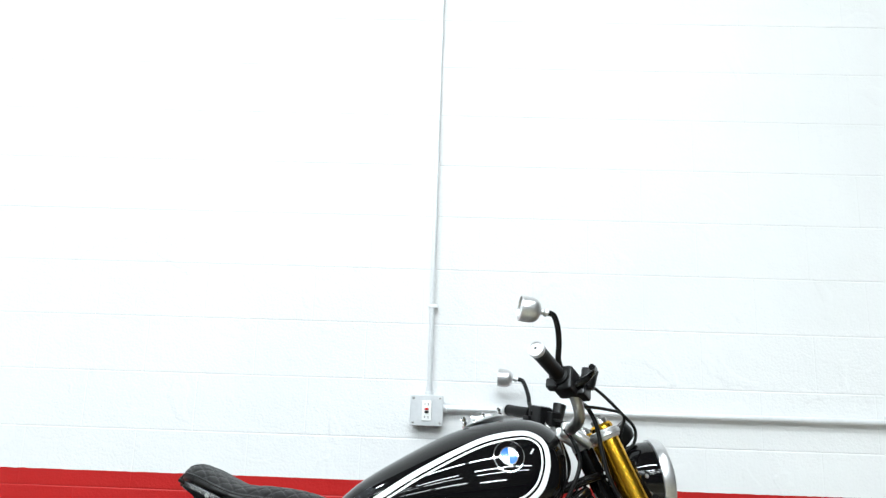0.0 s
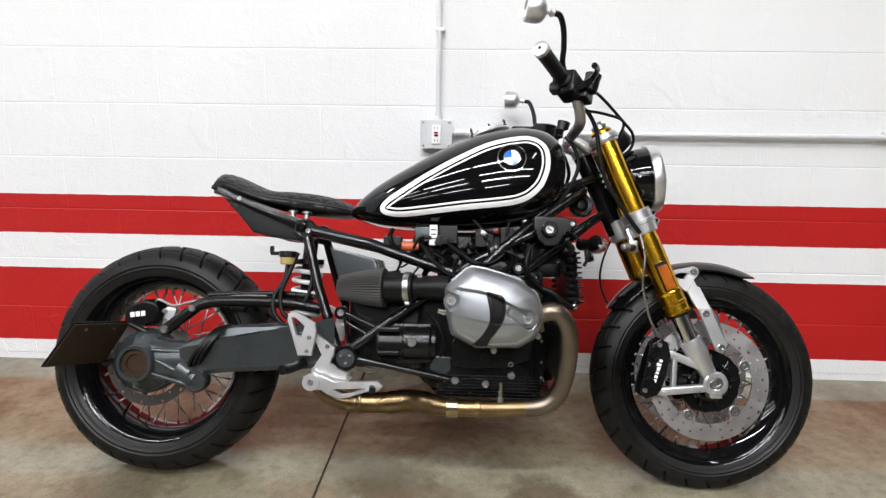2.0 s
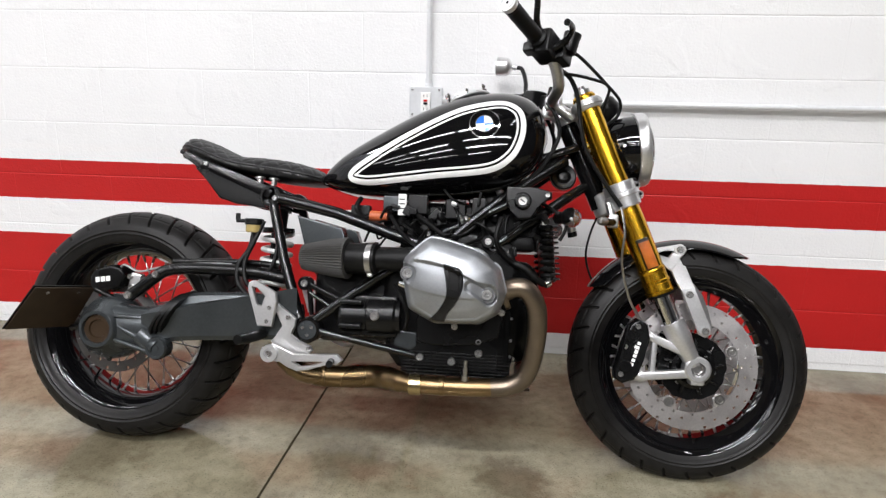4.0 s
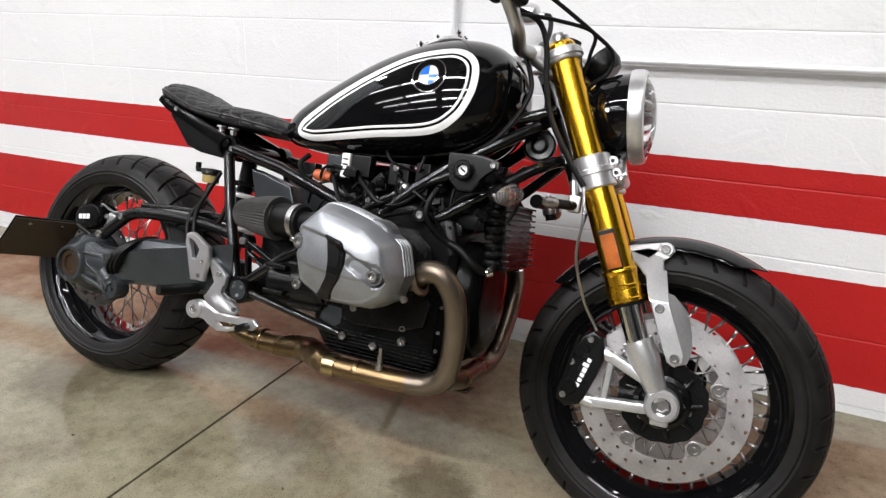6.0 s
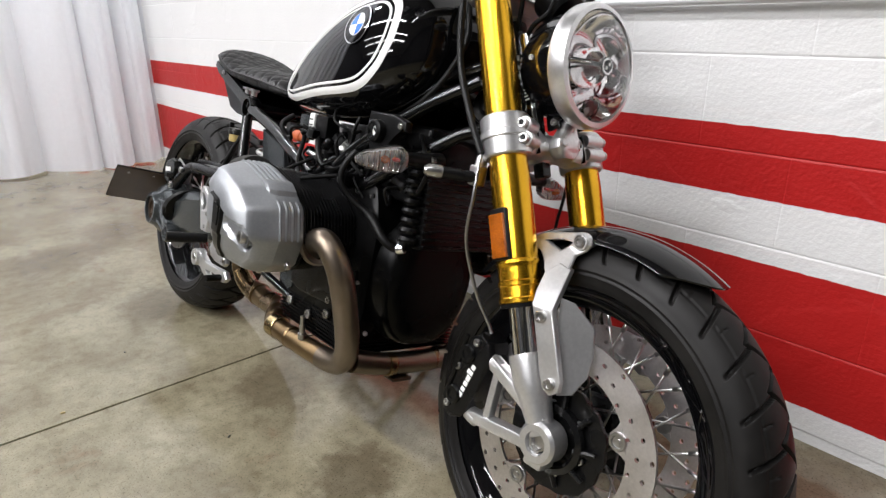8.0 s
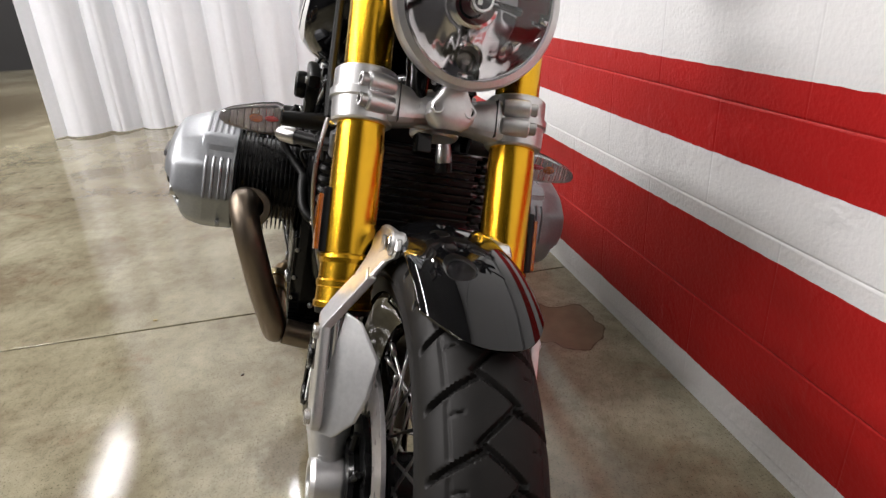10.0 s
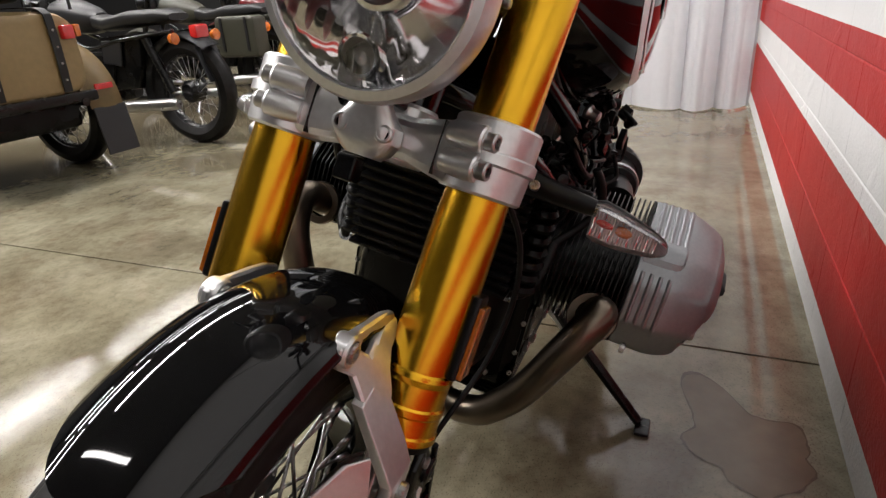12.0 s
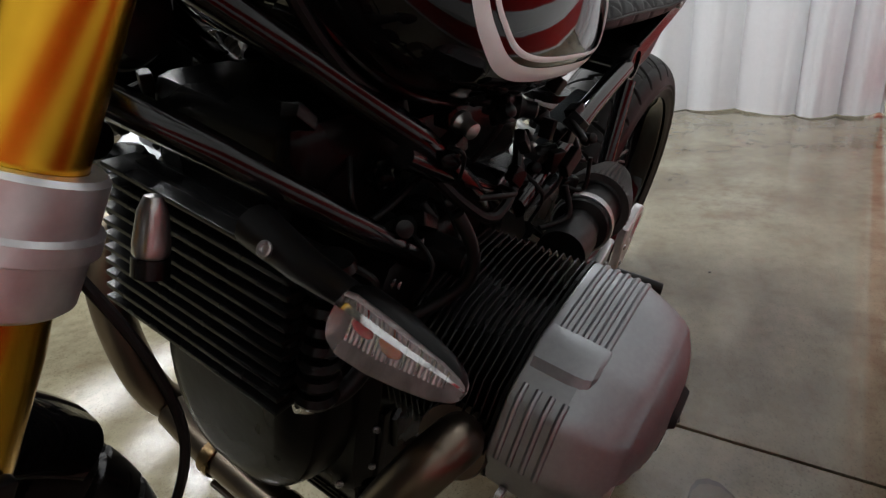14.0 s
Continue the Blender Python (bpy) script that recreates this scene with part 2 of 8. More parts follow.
def concrete_material():
    """Sealed, stained workshop concrete."""
    m = bpy.data.materials.new("sealed_concrete")
    m.use_nodes = True
    nt = m.node_tree
    b = nt.nodes["Principled BSDF"]
    geo = nt.nodes.new("ShaderNodeNewGeometry")

    def noise_node(scale, detail, rough=0.55, warp=0.0):
        n = nt.nodes.new("ShaderNodeTexNoise")
        n.inputs["Scale"].default_value, n.inputs["Detail"].default_value = scale, detail
        n.inputs["Roughness"].default_value, n.inputs["Distortion"].default_value = rough, warp
        nt.links.new(geo.outputs["Position"], n.inputs["Vector"])
        return n

    def ramp(src, stops):
        n = nt.nodes.new("ShaderNodeValToRGB")
        e = n.color_ramp.elements
        e[0].position, e[0].color = stops[0][0], (*stops[0][1], 1)
        e[1].position, e[1].color = stops[-1][0], (*stops[-1][1], 1)
        for p, c in stops[1:-1]:
            k = e.new(p)
            k.color = (*c, 1)
        nt.links.new(src.outputs[0], n.inputs[0])
        return n

    def mixed(fac, a, c, mode="MIX"):
        n = nt.nodes.new("ShaderNodeMix")
        n.data_type, n.blend_type = "RGBA", mode
        if isinstance(fac, float):
            n.inputs[0].default_value = fac
        else:
            nt.links.new(fac.outputs[0], n.inputs[0])
        for src, sock in ((a, 6), (c, 7)):
            if isinstance(src, tuple):
                n.inputs[sock].default_value = (*src, 1)
            else:
                nt.links.new(src.outputs[2 if src.bl_idname == "ShaderNodeMix" else 0], n.inputs[sock])
        return n

    base = ramp(noise_node(3.0, 9, 0.62), [(0.3, (0.140, 0.120, 0.077)), (0.5, (0.230, 0.208, 0.141)), (0.7, (0.318, 0.296, 0.215))])
    stain = ramp(noise_node(1.5, 8, 0.62, 0.6), [(0.54, (0, 0, 0)), (0.66, (1, 1, 1))])
    brown = mixed(stain, base, (0.095, 0.064, 0.036))
    soft = nt.nodes.new("ShaderNodeMix")
    soft.data_type = "RGBA"
    soft.inputs[0].default_value = 0.58
    nt.links.new(base.outputs[0], soft.inputs[6])
    nt.links.new(brown.outputs[2], soft.inputs[7])
    rust = ramp(noise_node(4.5, 8, 0.65, 0.5), [(0.60, (0, 0, 0)), (0.72, (0.5, 0.5, 0.5))])
    warm = mixed(rust, soft, (0.15, 0.075, 0.038))
    speck = ramp(noise_node(210, 4, 0.7), [(0.32, (0.42, 0.40, 0.37)), (0.45, (1, 1, 1)), (0.62, (1.0, 1.0, 1.0)), (0.72, (1.18, 1.18, 1.18))])
    blot = ramp(noise_node(26, 8, 0.72), [(0.34, (0.76, 0.75, 0.72)), (0.52, (1, 1, 1)), (0.70, (1.12, 1.12, 1.11))])
    # old damp patches; last four: stains with painted-in shade round the parked bikes
    wob = noise_node(14, 7, 0.7)
    marks = None
    for cx, cy, r, weight in ((0.364, -0.838, 0.10, 0.75), (-0.06, -0.80, 0.12, 0.6), (-1.53, -1.06, 0.19, 0.5), (-1.77, -0.76, 0.14, 0.5), (-0.80, -0.83, 0.16, 0.6), (0.05, -0.53, 0.17, 0.45), (-0.36, -2.14, 0.22, 0.45), (-1.52, -2.83, 0.3, 0.5), (-0.80, -0.08, 0.08, 0.5), (-0.38, -0.40, 0.16, 0.5), (-3.0, -4.1, 1.1, 0.85), (-4.8, -4.1, 1.4, 0.9), (-1.4, -4.3, 0.8, 0.75), (-2.4, -3.3, 0.5, 0.6)):
        far = nt.nodes.new("ShaderNodeVectorMath")
        far.operation = "DISTANCE"
        far.inputs[1].default_value = (cx, cy, 0)
        nt.links.new(geo.outputs["Position"], far.inputs[0])
        rough_edge = nt.nodes.new("ShaderNodeMath")
        rough_edge.operation = "MULTIPLY_ADD"
        rough_edge.inputs[1].default_value = -1.6 * r
        nt.links.new(wob.outputs[0], rough_edge.inputs[0])
        nt.links.new(far.outputs["Value"], rough_edge.inputs[2])
        m1 = nt.nodes.new("ShaderNodeMapRange")
        m1.inputs[1].default_value, m1.inputs[2].default_value = -0.15 * r, 0.40 * r
        m1.inputs[3].default_value, m1.inputs[4].default_value = weight, 0.0
        nt.links.new(rough_edge.outputs[0], m1.inputs[0])
        if marks is None:
            marks = m1
        else:
            top = nt.nodes.new("ShaderNodeMath")
            top.operation = "MAXIMUM"
            nt.links.new(marks.outputs[0], top.inputs[0])
            nt.links.new(m1.outputs[0], top.inputs[1])
            marks = top
    damp_and_shade = mixed(marks, warm, (0.085, 0.067, 0.040))
    mottled = mixed(1.0, damp_and_shade, blot, "MULTIPLY")
    grain = mixed(1.0, mottled, speck, "MULTIPLY")
    nt.links.new(grain.outputs[2], b.inputs["Base Color"])
    gloss = ramp(noise_node(2.6, 8, 0.6), [(0.38, (0.018, 0.018, 0.018)), (0.64, (0.05, 0.05, 0.05))])
    nt.links.new(gloss.outputs[0], b.inputs["Roughness"])
    b.inputs["Specular IOR Level"].default_value = 0.45
    bp = nt.nodes.new("ShaderNodeBump")
    bp.inputs["Strength"].default_value, bp.inputs["Distance"].default_value = 0.12, 0.0010
    nt.links.new(noise_node(70, 7, 0.75).outputs[0], bp.inputs["Height"])
    nt.links.new(bp.outputs[0], b.inputs["Normal"])
    return m


CONCRETE = concrete_material()
DAMP = material("dried_spill_stain", (0.135, 0.104, 0.063), 0.20, 0, 0.3, 16)
DAMPEDGE = material("dried_spill_edge", (0.085, 0.062, 0.036), 0.2, 0, 0.3, 60)
JOINT = material("dirty_floor_joint", (0.07, 0.055, 0.04), 0.9, 0, 0.3, 40)


# ---- mesh tools ----
def vec(*p):
    return Vector(p)


def flat_faces_stay_flat(me, sharp):
    """Normals weighted by area, so that narrow bevels bend and broad faces don't."""
    limit = math.cos(radians(sharp))
    n, nv = len(me.polygons), len(me.vertices)
    nor, area = np.empty(n * 3), np.empty(n)
    me.polygons.foreach_get("normal", nor)
    me.polygons.foreach_get("area", area)
    nor = nor.reshape(n, 3)
    start = np.empty(n, np.int32)
    me.polygons.foreach_get("loop_start", start)
    loops = len(me.loops)
    vert = np.empty(loops, np.int32)
    me.loops.foreach_get("vertex_index", vert)
    face = np.searchsorted(start, np.arange(loops), side="right") - 1
    order = np.argsort(vert, kind="stable")
    groups = np.split(order, np.searchsorted(vert[order], np.arange(1, nv)))
    out = nor[face].copy()
    for g in groups:
        if len(g) < 2:
            continue
        m = nor[face[g]]
        near = (m @ m.T) > limit
        sums = (near * area[face[g]][None, :]) @ m
        size = np.linalg.norm(sums, axis=1, keepdims=True)
        out[g] = np.where(size > 1e-12, sums / np.maximum(size, 1e-12), m)
    me.normals_split_custom_set(out.tolist())


def part(name, bm, mat, parent=None, label="", sharp=38):
    bmesh.ops.recalc_face_normals(bm, faces=bm.faces)
    me = bpy.data.meshes.new(name)
    bm.to_mesh(me)
    bm.free()
    me.materials.append(mat)
    me.shade_smooth()
    me.set_sharp_from_angle(angle=radians(sharp))
    if len(me.polygons) < 9000:
        flat_faces_stay_flat(me, sharp)
    ob = new(name, me)
    ob.parent = parent
    if label:
        ob["label"] = label
    return ob


def share(name, me, parent, m, label=""):
    ob = new(name, me)
    ob.parent = parent
    ob.matrix_basis = m
    if label:
        ob["label"] = label
    return ob


def smooth_path(pts, n=6, closed=False):
    p = [Vector(q) for q in pts]
    out, k = [], len(p)
    for i in range(k if closed else k - 1):
        a = p[(i - 1) % k] if closed or i else p[0]
        b, c = p[i], p[(i + 1) % k]
        d = p[(i + 2) % k] if closed or i + 2 < k else c
        for j in range(n):
            t = j / n
            out.append(0.5 * (2 * b + (c - a) * t + (2 * a - 5 * b + 4 * c - d) * t * t + (3 * b - a - 3 * c + d) * t**3))
    if not closed:
        out.append(p[-1])
    return out


def hermite(xs, ys, x):
    """Smooth curve through few knots."""
    i = min(max(int(np.searchsorted(xs, x)) - 1, 0), len(xs) - 2)
    h = xs[i + 1] - xs[i]
    t = min(max((x - xs[i]) / h, 0), 1)

    def slope(k):
        a, b = max(k - 1, 0), min(k + 1, len(xs) - 1)
        return (ys[b] - ys[a]) / (xs[b] - xs[a])

    t2, t3 = t * t, t * t * t
    return (2 * t3 - 3 * t2 + 1) * ys[i] + (t3 - 2 * t2 + t) * h * slope(i) + (3 * t2 - 2 * t3) * ys[i + 1] + (t3 - t2) * h * slope(i + 1)


def tube(bm, pts, r, seg=12, caps=True, closed=False):
    pts = [Vector(p) for p in pts]
    k = len(pts)
    radii = r if isinstance(r, (list, tuple)) else [r] * k
    rings, side = [], None
    for i, p in enumerate(pts):
        a = pts[(i - 1) % k] if closed or i else p
        b = pts[(i + 1) % k] if closed or i + 1 < k else p
        t = (b - a).normalized()
        if side is None:
            side = t.orthogonal().normalized()
        side = (side - t * side.dot(t)).normalized()
        up = t.cross(side)
        rings.append([bm.verts.new(p + radii[i] * (math.cos(2 * math.pi * j / seg) * side + math.sin(2 * math.pi * j / seg) * up)) for j in range(seg)])
    for i in range(k if closed else k - 1):
        A, B = rings[i], rings[(i + 1) % k]
        for j in range(seg):
            bm.faces.new((A[j], A[(j + 1) % seg], B[(j + 1) % seg], B[j]))
    if caps and not closed:
        bm.faces.new(rings[0])
        bm.faces.new(rings[-1])
    return bm


def lathe(bm, prof, centre, axis, seg=40, loop=False):
    """prof: (radius, height along the axis); loop joins its end to its start."""
    c, z = Vector(centre), Vector(axis).normalized()
    x = z.orthogonal().normalized()
    y = z.cross(x)
    rings = []
    for r, h in prof:
        if r < 1e-6:
            rings.append([bm.verts.new(c + z * h)])
        else:
            rings.append([bm.verts.new(c + z * h + r * (math.cos(2 * math.pi * j / seg) * x + math.sin(2 * math.pi * j / seg) * y)) for j in range(seg)])
    pairs = list(zip(rings, rings[1:] + ([rings[0]] if loop else [])))
    for A, B in pairs[: len(rings) - (0 if loop else 1)]:
        for j in range(seg):
            k = (j + 1) % seg
            if len(A) == 1 and len(B) == 1:
                continue
            if len(A) == 1:
                bm.faces.new((A[0], B[j], B[k]))
            elif len(B) == 1:
                bm.faces.new((A[j], A[k], B[0]))
            else:
                bm.faces.new((A[j], A[k], B[k], B[j]))
    return bm


def box(bm, c, s, turn=None, bev=0.002):
    m = Matrix.Translation(c) @ (turn.to_4x4() if turn else Matrix.Identity(4)) @ Matrix.Diagonal((*s, 1))
    made = bmesh.ops.create_cube(bm, size=1, matrix=m)
    if bev:
        edges = list({e for v in made["verts"] for e in v.link_edges})
        bmesh.ops.bevel(bm, geom=edges, offset=bev, segments=2, affect="EDGES", profile=0.5)
    return bm


def plate(bm, pts, v0, v1, bev=0.002, skew=None):
    """A flat shape in the bike's side plane (along, up), from v0 to v1; skew(along, up) shifts it sideways."""
    shift = skew or (lambda a, b: 0.0)
    A = [bm.verts.new((a, v0 + shift(a, b), b)) for a, b in pts]
    B = [bm.verts.new((a, v1 + shift(a, b), b)) for a, b in pts]
    k = len(pts)
    faces = [bm.faces.new(A), bm.faces.new(B[::-1])]
    for i in range(k):
        faces.append(bm.faces.new((A[i], A[(i + 1) % k], B[(i + 1) % k], B[i])))
    if bev:
        bmesh.ops.bevel(bm, geom=list({e for f in faces[:2] for e in f.edges}), offset=bev, segments=2, affect="EDGES", profile=0.5)
    return bm


def loft(bm, sections, caps=True):
    rings = [[bm.verts.new(p) for p in s] for s in sections]
    k = len(rings[0])
    for A, B in zip(rings, rings[1:]):
        for j in range(k):
            bm.faces.new((A[j], A[(j + 1) % k], B[(j + 1) % k], B[j]))
    if caps:
        bm.faces.new(rings[0])
        bm.faces.new(rings[-1])
    return bm


def open_plate(bm, outer, hole, v0, v1, n=40):
    """A flat casting in the side plane with one opening."""
    cx, cz = sum(p[0] for p in hole) / len(hole), sum(p[1] for p in hole) / len(hole)

    def edge(poly, a):
        d, best = (math.cos(a), math.sin(a)), 0.0
        for (x0, z0), (x1, z1) in zip(poly, poly[1:] + poly[:1]):
            ex, ez, px, pz = x1 - x0, z1 - z0, x0 - cx, z0 - cz
            det = ex * d[1] - ez * d[0]
            if abs(det) > 1e-12:
                t, q = (ex * pz - ez * px) / det, (d[0] * pz - d[1] * px) / det
                if t > 0 and -1e-9 <= q <= 1 + 1e-9:
                    best = max(best, t)
        return cx + best * d[0], cz + best * d[1]

    turns = sorted([2 * math.pi * k / n for k in range(n)] + [math.atan2(z - cz, x - cx) % (2 * math.pi) for x, z in outer + hole])
    c = 0.0025
    mid = (v0 + v1) / 2
    rings = []
    for poly, grow in ((outer, -c), (hole, c)):
        pts = [edge(poly, a) for a in turns]
        soft = [(x + grow * math.cos(a), z + grow * math.sin(a)) for (x, z), a in zip(pts, turns)]
        rings.append((pts, soft))
    (po, so), (ph, sh) = rings
    back = v0 + math.copysign(c, v1 - v0)
    front = v1 - math.copysign(c, v1 - v0)
    order = [[(x, front, z) for x, z in po], [(x, v1, z) for x, z in so], [(x, v1, z) for x, z in sh], [(x, front, z) for x, z in ph], [(x, back, z) for x, z in ph], [(x, v0, z) for x, z in sh], [(x, v0, z) for x, z in so], [(x, back, z) for x, z in po]]
    rows = [[bm.verts.new(p) for p in r] for r in order]
    m = len(turns)
    for A, B in zip(rows, rows[1:] + rows[:1]):
        for k in range(m):
            bm.faces.new((A[k], A[(k + 1) % m], B[(k + 1) % m], B[k]))


def turn_to(direction):
    return Vector(direction).to_track_quat("Z", "Y").to_matrix().to_4x4()


def nb():
    return bmesh.new()


def bolt_mesh():
    bm = nb()
    lathe(bm, [(0, -0.3), (1.0, -0.3), (1.0, 0.45), (0.85, 0.6), (0.55, 0.6), (0.5, 0.2), (0, 0.2)], (0, 0, 0), (0, 0, 1), 14)
    me = bpy.data.meshes.new("bolt")
    bmesh.ops.recalc_face_normals(bm, faces=bm.faces)
    bm.to_mesh(me)
    bm.free()
    me.materials.append(BOLTSTEEL)
    return me


BOLT = bolt_mesh()


def bolt(parent, at, towards, r=0.008, name="bolt"):
    return share(name, BOLT, parent, Matrix.Translation(at) @ turn_to(towards) @ Matrix.Diagonal((r, r, r, 1)))


# ---- the room ----
X0, X1, Y0 = -9.0, 6.5, -13.0
JOINT_X = -0.2545


def floor_slabs():
    bm = nb()
    for a, b in ((X0 - 0.2, JOINT_X - 0.003), (JOINT_X + 0.003, X1 + 0.2)):
        box(bm, ((a + b) / 2, Y0 / 2, -0.06), (b - a, -Y0 + 0.4, 0.12), None, 0.003)
    return tagged(part("floor", bm, CONCRETE), "stained sealed concrete floor with a saw-cut joint", "floor", kind="structure")


floor = floor_slabs()
bm = nb()
box(bm, (JOINT_X, Y0 / 2, -0.070), (0.03, -Y0 + 0.3, 0.12), None, 0)
part("floor_joint", bm, JOINT, floor, "dirt-filled joint")


def spill_stain():
    rng = random.Random(4)
    rim = []
    for i in range(96):
        a = 2 * math.pi * i / 96
        tail = math.exp(-(((a - radians(207)) / radians(19)) ** 2))
        r = 0.108 + 0.150 * tail + 0.012 * math.sin(3 * a + 0.6) + 0.008 * math.sin(5 * a + 2) + 0.004 * math.sin(11 * a) + 0.0015 * rng.uniform(-1, 1)
        rim.append((r * math.cos(a), r * math.sin(a)))
    at = lambda x, y, g, z: (0.088 + x * g, -0.150 + y * g, z)
    bm = nb()
    bm.faces.new([bm.verts.new(at(x, y, 0.985, 0.0010)) for x, y in rim])
    stain = part("spill_mark", bm, DAMP, floor, "brown dried spill mark")
    bm = nb()
    outer, inner = [bm.verts.new(at(x, y, 1.0, 0.0014)) for x, y in rim], [bm.verts.new(at(x, y, 0.965 + 0.015 * math.sin(k), 0.0014)) for k, (x, y) in enumerate(rim)]
    for k in range(96):
        bm.faces.new((outer[k], outer[k - 1], inner[k - 1], inner[k]))
    part("spill_edge", bm, DAMPEDGE, stain, "darker dried edge")
    return stain


spill_stain()
rng = random.Random(31)
for x, y in ((-1.05, -1.15), (-1.42, -1.32), (-0.52, -1.05), (0.06, -0.98), (-0.95, -0.42), (0.52, -1.02), (-0.30, -1.25), (-1.8, -1.1)):
    bm = nb()
    r = rng.uniform(0.003, 0.007)
    box(bm, (x, y, 0.0015), (r * 2, r, 0.003), Matrix.Rotation(rng.uniform(0, 3), 3, "Z"), 0.0008)
    part("crumb", bm, OLIVE if r < 0.005 else TANCUP, floor)


def slab(name, c, s, mat, label, category):
    bm = nb()
    box(bm, c, s, None, 0)
    return tagged(part(name, bm, mat), label, category, kind="structure")


W = X1 - X0
wall_north = slab("wall_north", ((X0 + X1) / 2, 0.1022, CEILING / 2), (W + 0.4, 0.2, CEILING), BLOCK, "white painted block wall with two red bands", "wall")
slab("wall_south", ((X0 + X1) / 2, Y0 - 0.1, CEILING / 2), (W, 0.2, CEILING), DIMWALL, "plain dark painted wall closing the room", "wall")
slab("wall_east", (X1 + 0.1, Y0 / 2, CEILING / 2), (0.2, -Y0 - 0.002, CEILING), DIMWALL, "plain dark painted wall closing the room", "wall")
slab("wall_west", (X0 - 0.1, Y0 / 2, CEILING / 2), (0.2, -Y0 - 0.002, CEILING), DIMWALL, "plain dark painted wall closing the room", "wall")
slab("ceiling", ((X0 + X1) / 2, Y0 / 2, CEILING + 0.1), (W + 0.4, -Y0 + 0.4, 0.2), CEILPAINT, "plain painted ceiling", "ceiling")


def ceiling_light(x, y, spin):
    root = new("ceiling_light")
    root.matrix_world = pose(x, y, CEILING, 0, 0, spin)
    bm = nb()
    plate(bm, [(-1.21, -0.01), (1.21, -0.01), (1.21, -0.05), (-1.21, -0.05)], -0.08, 0.08, 0.004)
    part("housing", bm, WHITE, root)
    for s in (-0.075, 0.075):
        bm = nb()
        tube(bm, [(-1.18, s, -0.066), (1.18, s, -0.066)], 0.016, 10)
        part("tube", bm, TUBE, root, "glowing tube")
    return tagged(root, "white ceiling fixture with two glowing tubes", "ceiling light", "ceiling lights")


for lx, ly, watts, spin in LAMPS:
    ceiling_light(lx, ly, spin)


def curtain():
    rng = random.Random(2)
    n, rows, length = 420, 26, 2.45
    bm = nb()
    grid = []
    phases = [rng.uniform(0, 6.28) for _ in range(6)]
    for i in range(n + 1):
        s = i / n
        col = []
        for k in range(rows + 1):
            h = k / rows
            z = 0.010 + 0.005 * math.sin(9 * s * length + 1) * (1 - h) + h * 3.7
            flare = 0.65 + 0.35 * (1 - h)
            y = -0.012 - s * length + 0.012 * math.sin(38 * s + phases[0]) * (1 - h)
            q = s * length
            q += 0.07 * math.sin(3.1 * q + phases[1]) + 0.03 * math.sin(7.7 * q + phases[5])
            wave = abs(math.sin(math.pi * q / 0.27 + phases[2]))
            x = 0.105 * wave ** 0.8 + 0.045 * math.sin(2 * math.pi * q / 0.95 + phases[4]) + 0.016 * abs(math.sin(math.pi * q / 0.088 + phases[3] + 0.9 * h)) * (0.4 + 0.6 * math.sin(2.3 * q + 1) ** 2)
            col.append(bm.verts.new((-3.36 + flare * x, y, z)))
        grid.append(col)
    for a, b in zip(grid, grid[1:]):
        for k in range(rows):
            bm.faces.new((a[k], b[k], b[k + 1], a[k + 1]))
    bmesh.ops.solidify(bm, geom=bm.faces, thickness=0.0015)
    root = part("curtain", bm, CLOTH)
    bm = nb()
    tube(bm, [(-3.36, 0.0, 3.73), (-3.36, -2.5, 3.73)], 0.016, 12)
    part("rail", bm, STEEL, root)
    for y in (-0.02, -2.44):
        bm = nb()
        tube(bm, [(-3.36, y, 3.73), (-3.36, y, CEILING)], 0.006, 8)
        part("hanger", bm, STEEL, root)
    return tagged(root, "white cloth curtain hanging in folds to the floor", "curtain")


curtain()


def outlet_box():
    root = new("outlet_box")
    cx, z0, z1 = 0.024, 0.892, 0.993
    root.location = (cx, 0, (z0 + z1) / 2)
    bm = nb()
    box(bm, (0, -0.024, 0), (0.112, 0.048, z1 - z0), None, 0.006)
    part("body", bm, BOXGREY, root, "grey metal box")
    bm = nb()
    box(bm, (0, -0.051, 0), (0.116, 0.008, z1 - z0 + 0.004), None, 0.003)
    part("cover", bm, BOXGREY, root)
    bm = nb()
    box(bm, (0, -0.058, 0.0), (0.034, 0.008, 0.068), None, 0.002)
    part("socket", bm, OUTLET, root, "white double socket")
    for z, mat, nm in ((0.006, RED, "button"), (-0.004, PLASTIC, "button")):
        bm = nb()
        box(bm, (0, -0.0635, z), (0.014, 0.004, 0.007), None, 0.001)
        part(nm, bm, mat, root)
    for z in (0.022, -0.022):
        for x in (-0.006, 0.006):
            bm = nb()
            box(bm, (x, -0.0622, z), (0.002, 0.002, 0.008), None, 0)
            part("slot", bm, PLASTIC, root)
    for x in (-0.047, 0.047):
        for z in (-0.042, 0.042):
            bolt(root, (x, -0.055, z), (0, -1, 0), 0.004, "screw")
    for x, w in ((-0.04, 0.02), (0.04, 0.02)):
        bm = nb()
        box(bm, (x, -0.003, -0.054), (w, 0.006, 0.014), None, 0.002)
        part("lug", bm, BOXGREY, root)
    return tagged(root, "grey metal wall box with a white double socket", "electrical outlet")


outlet_box()


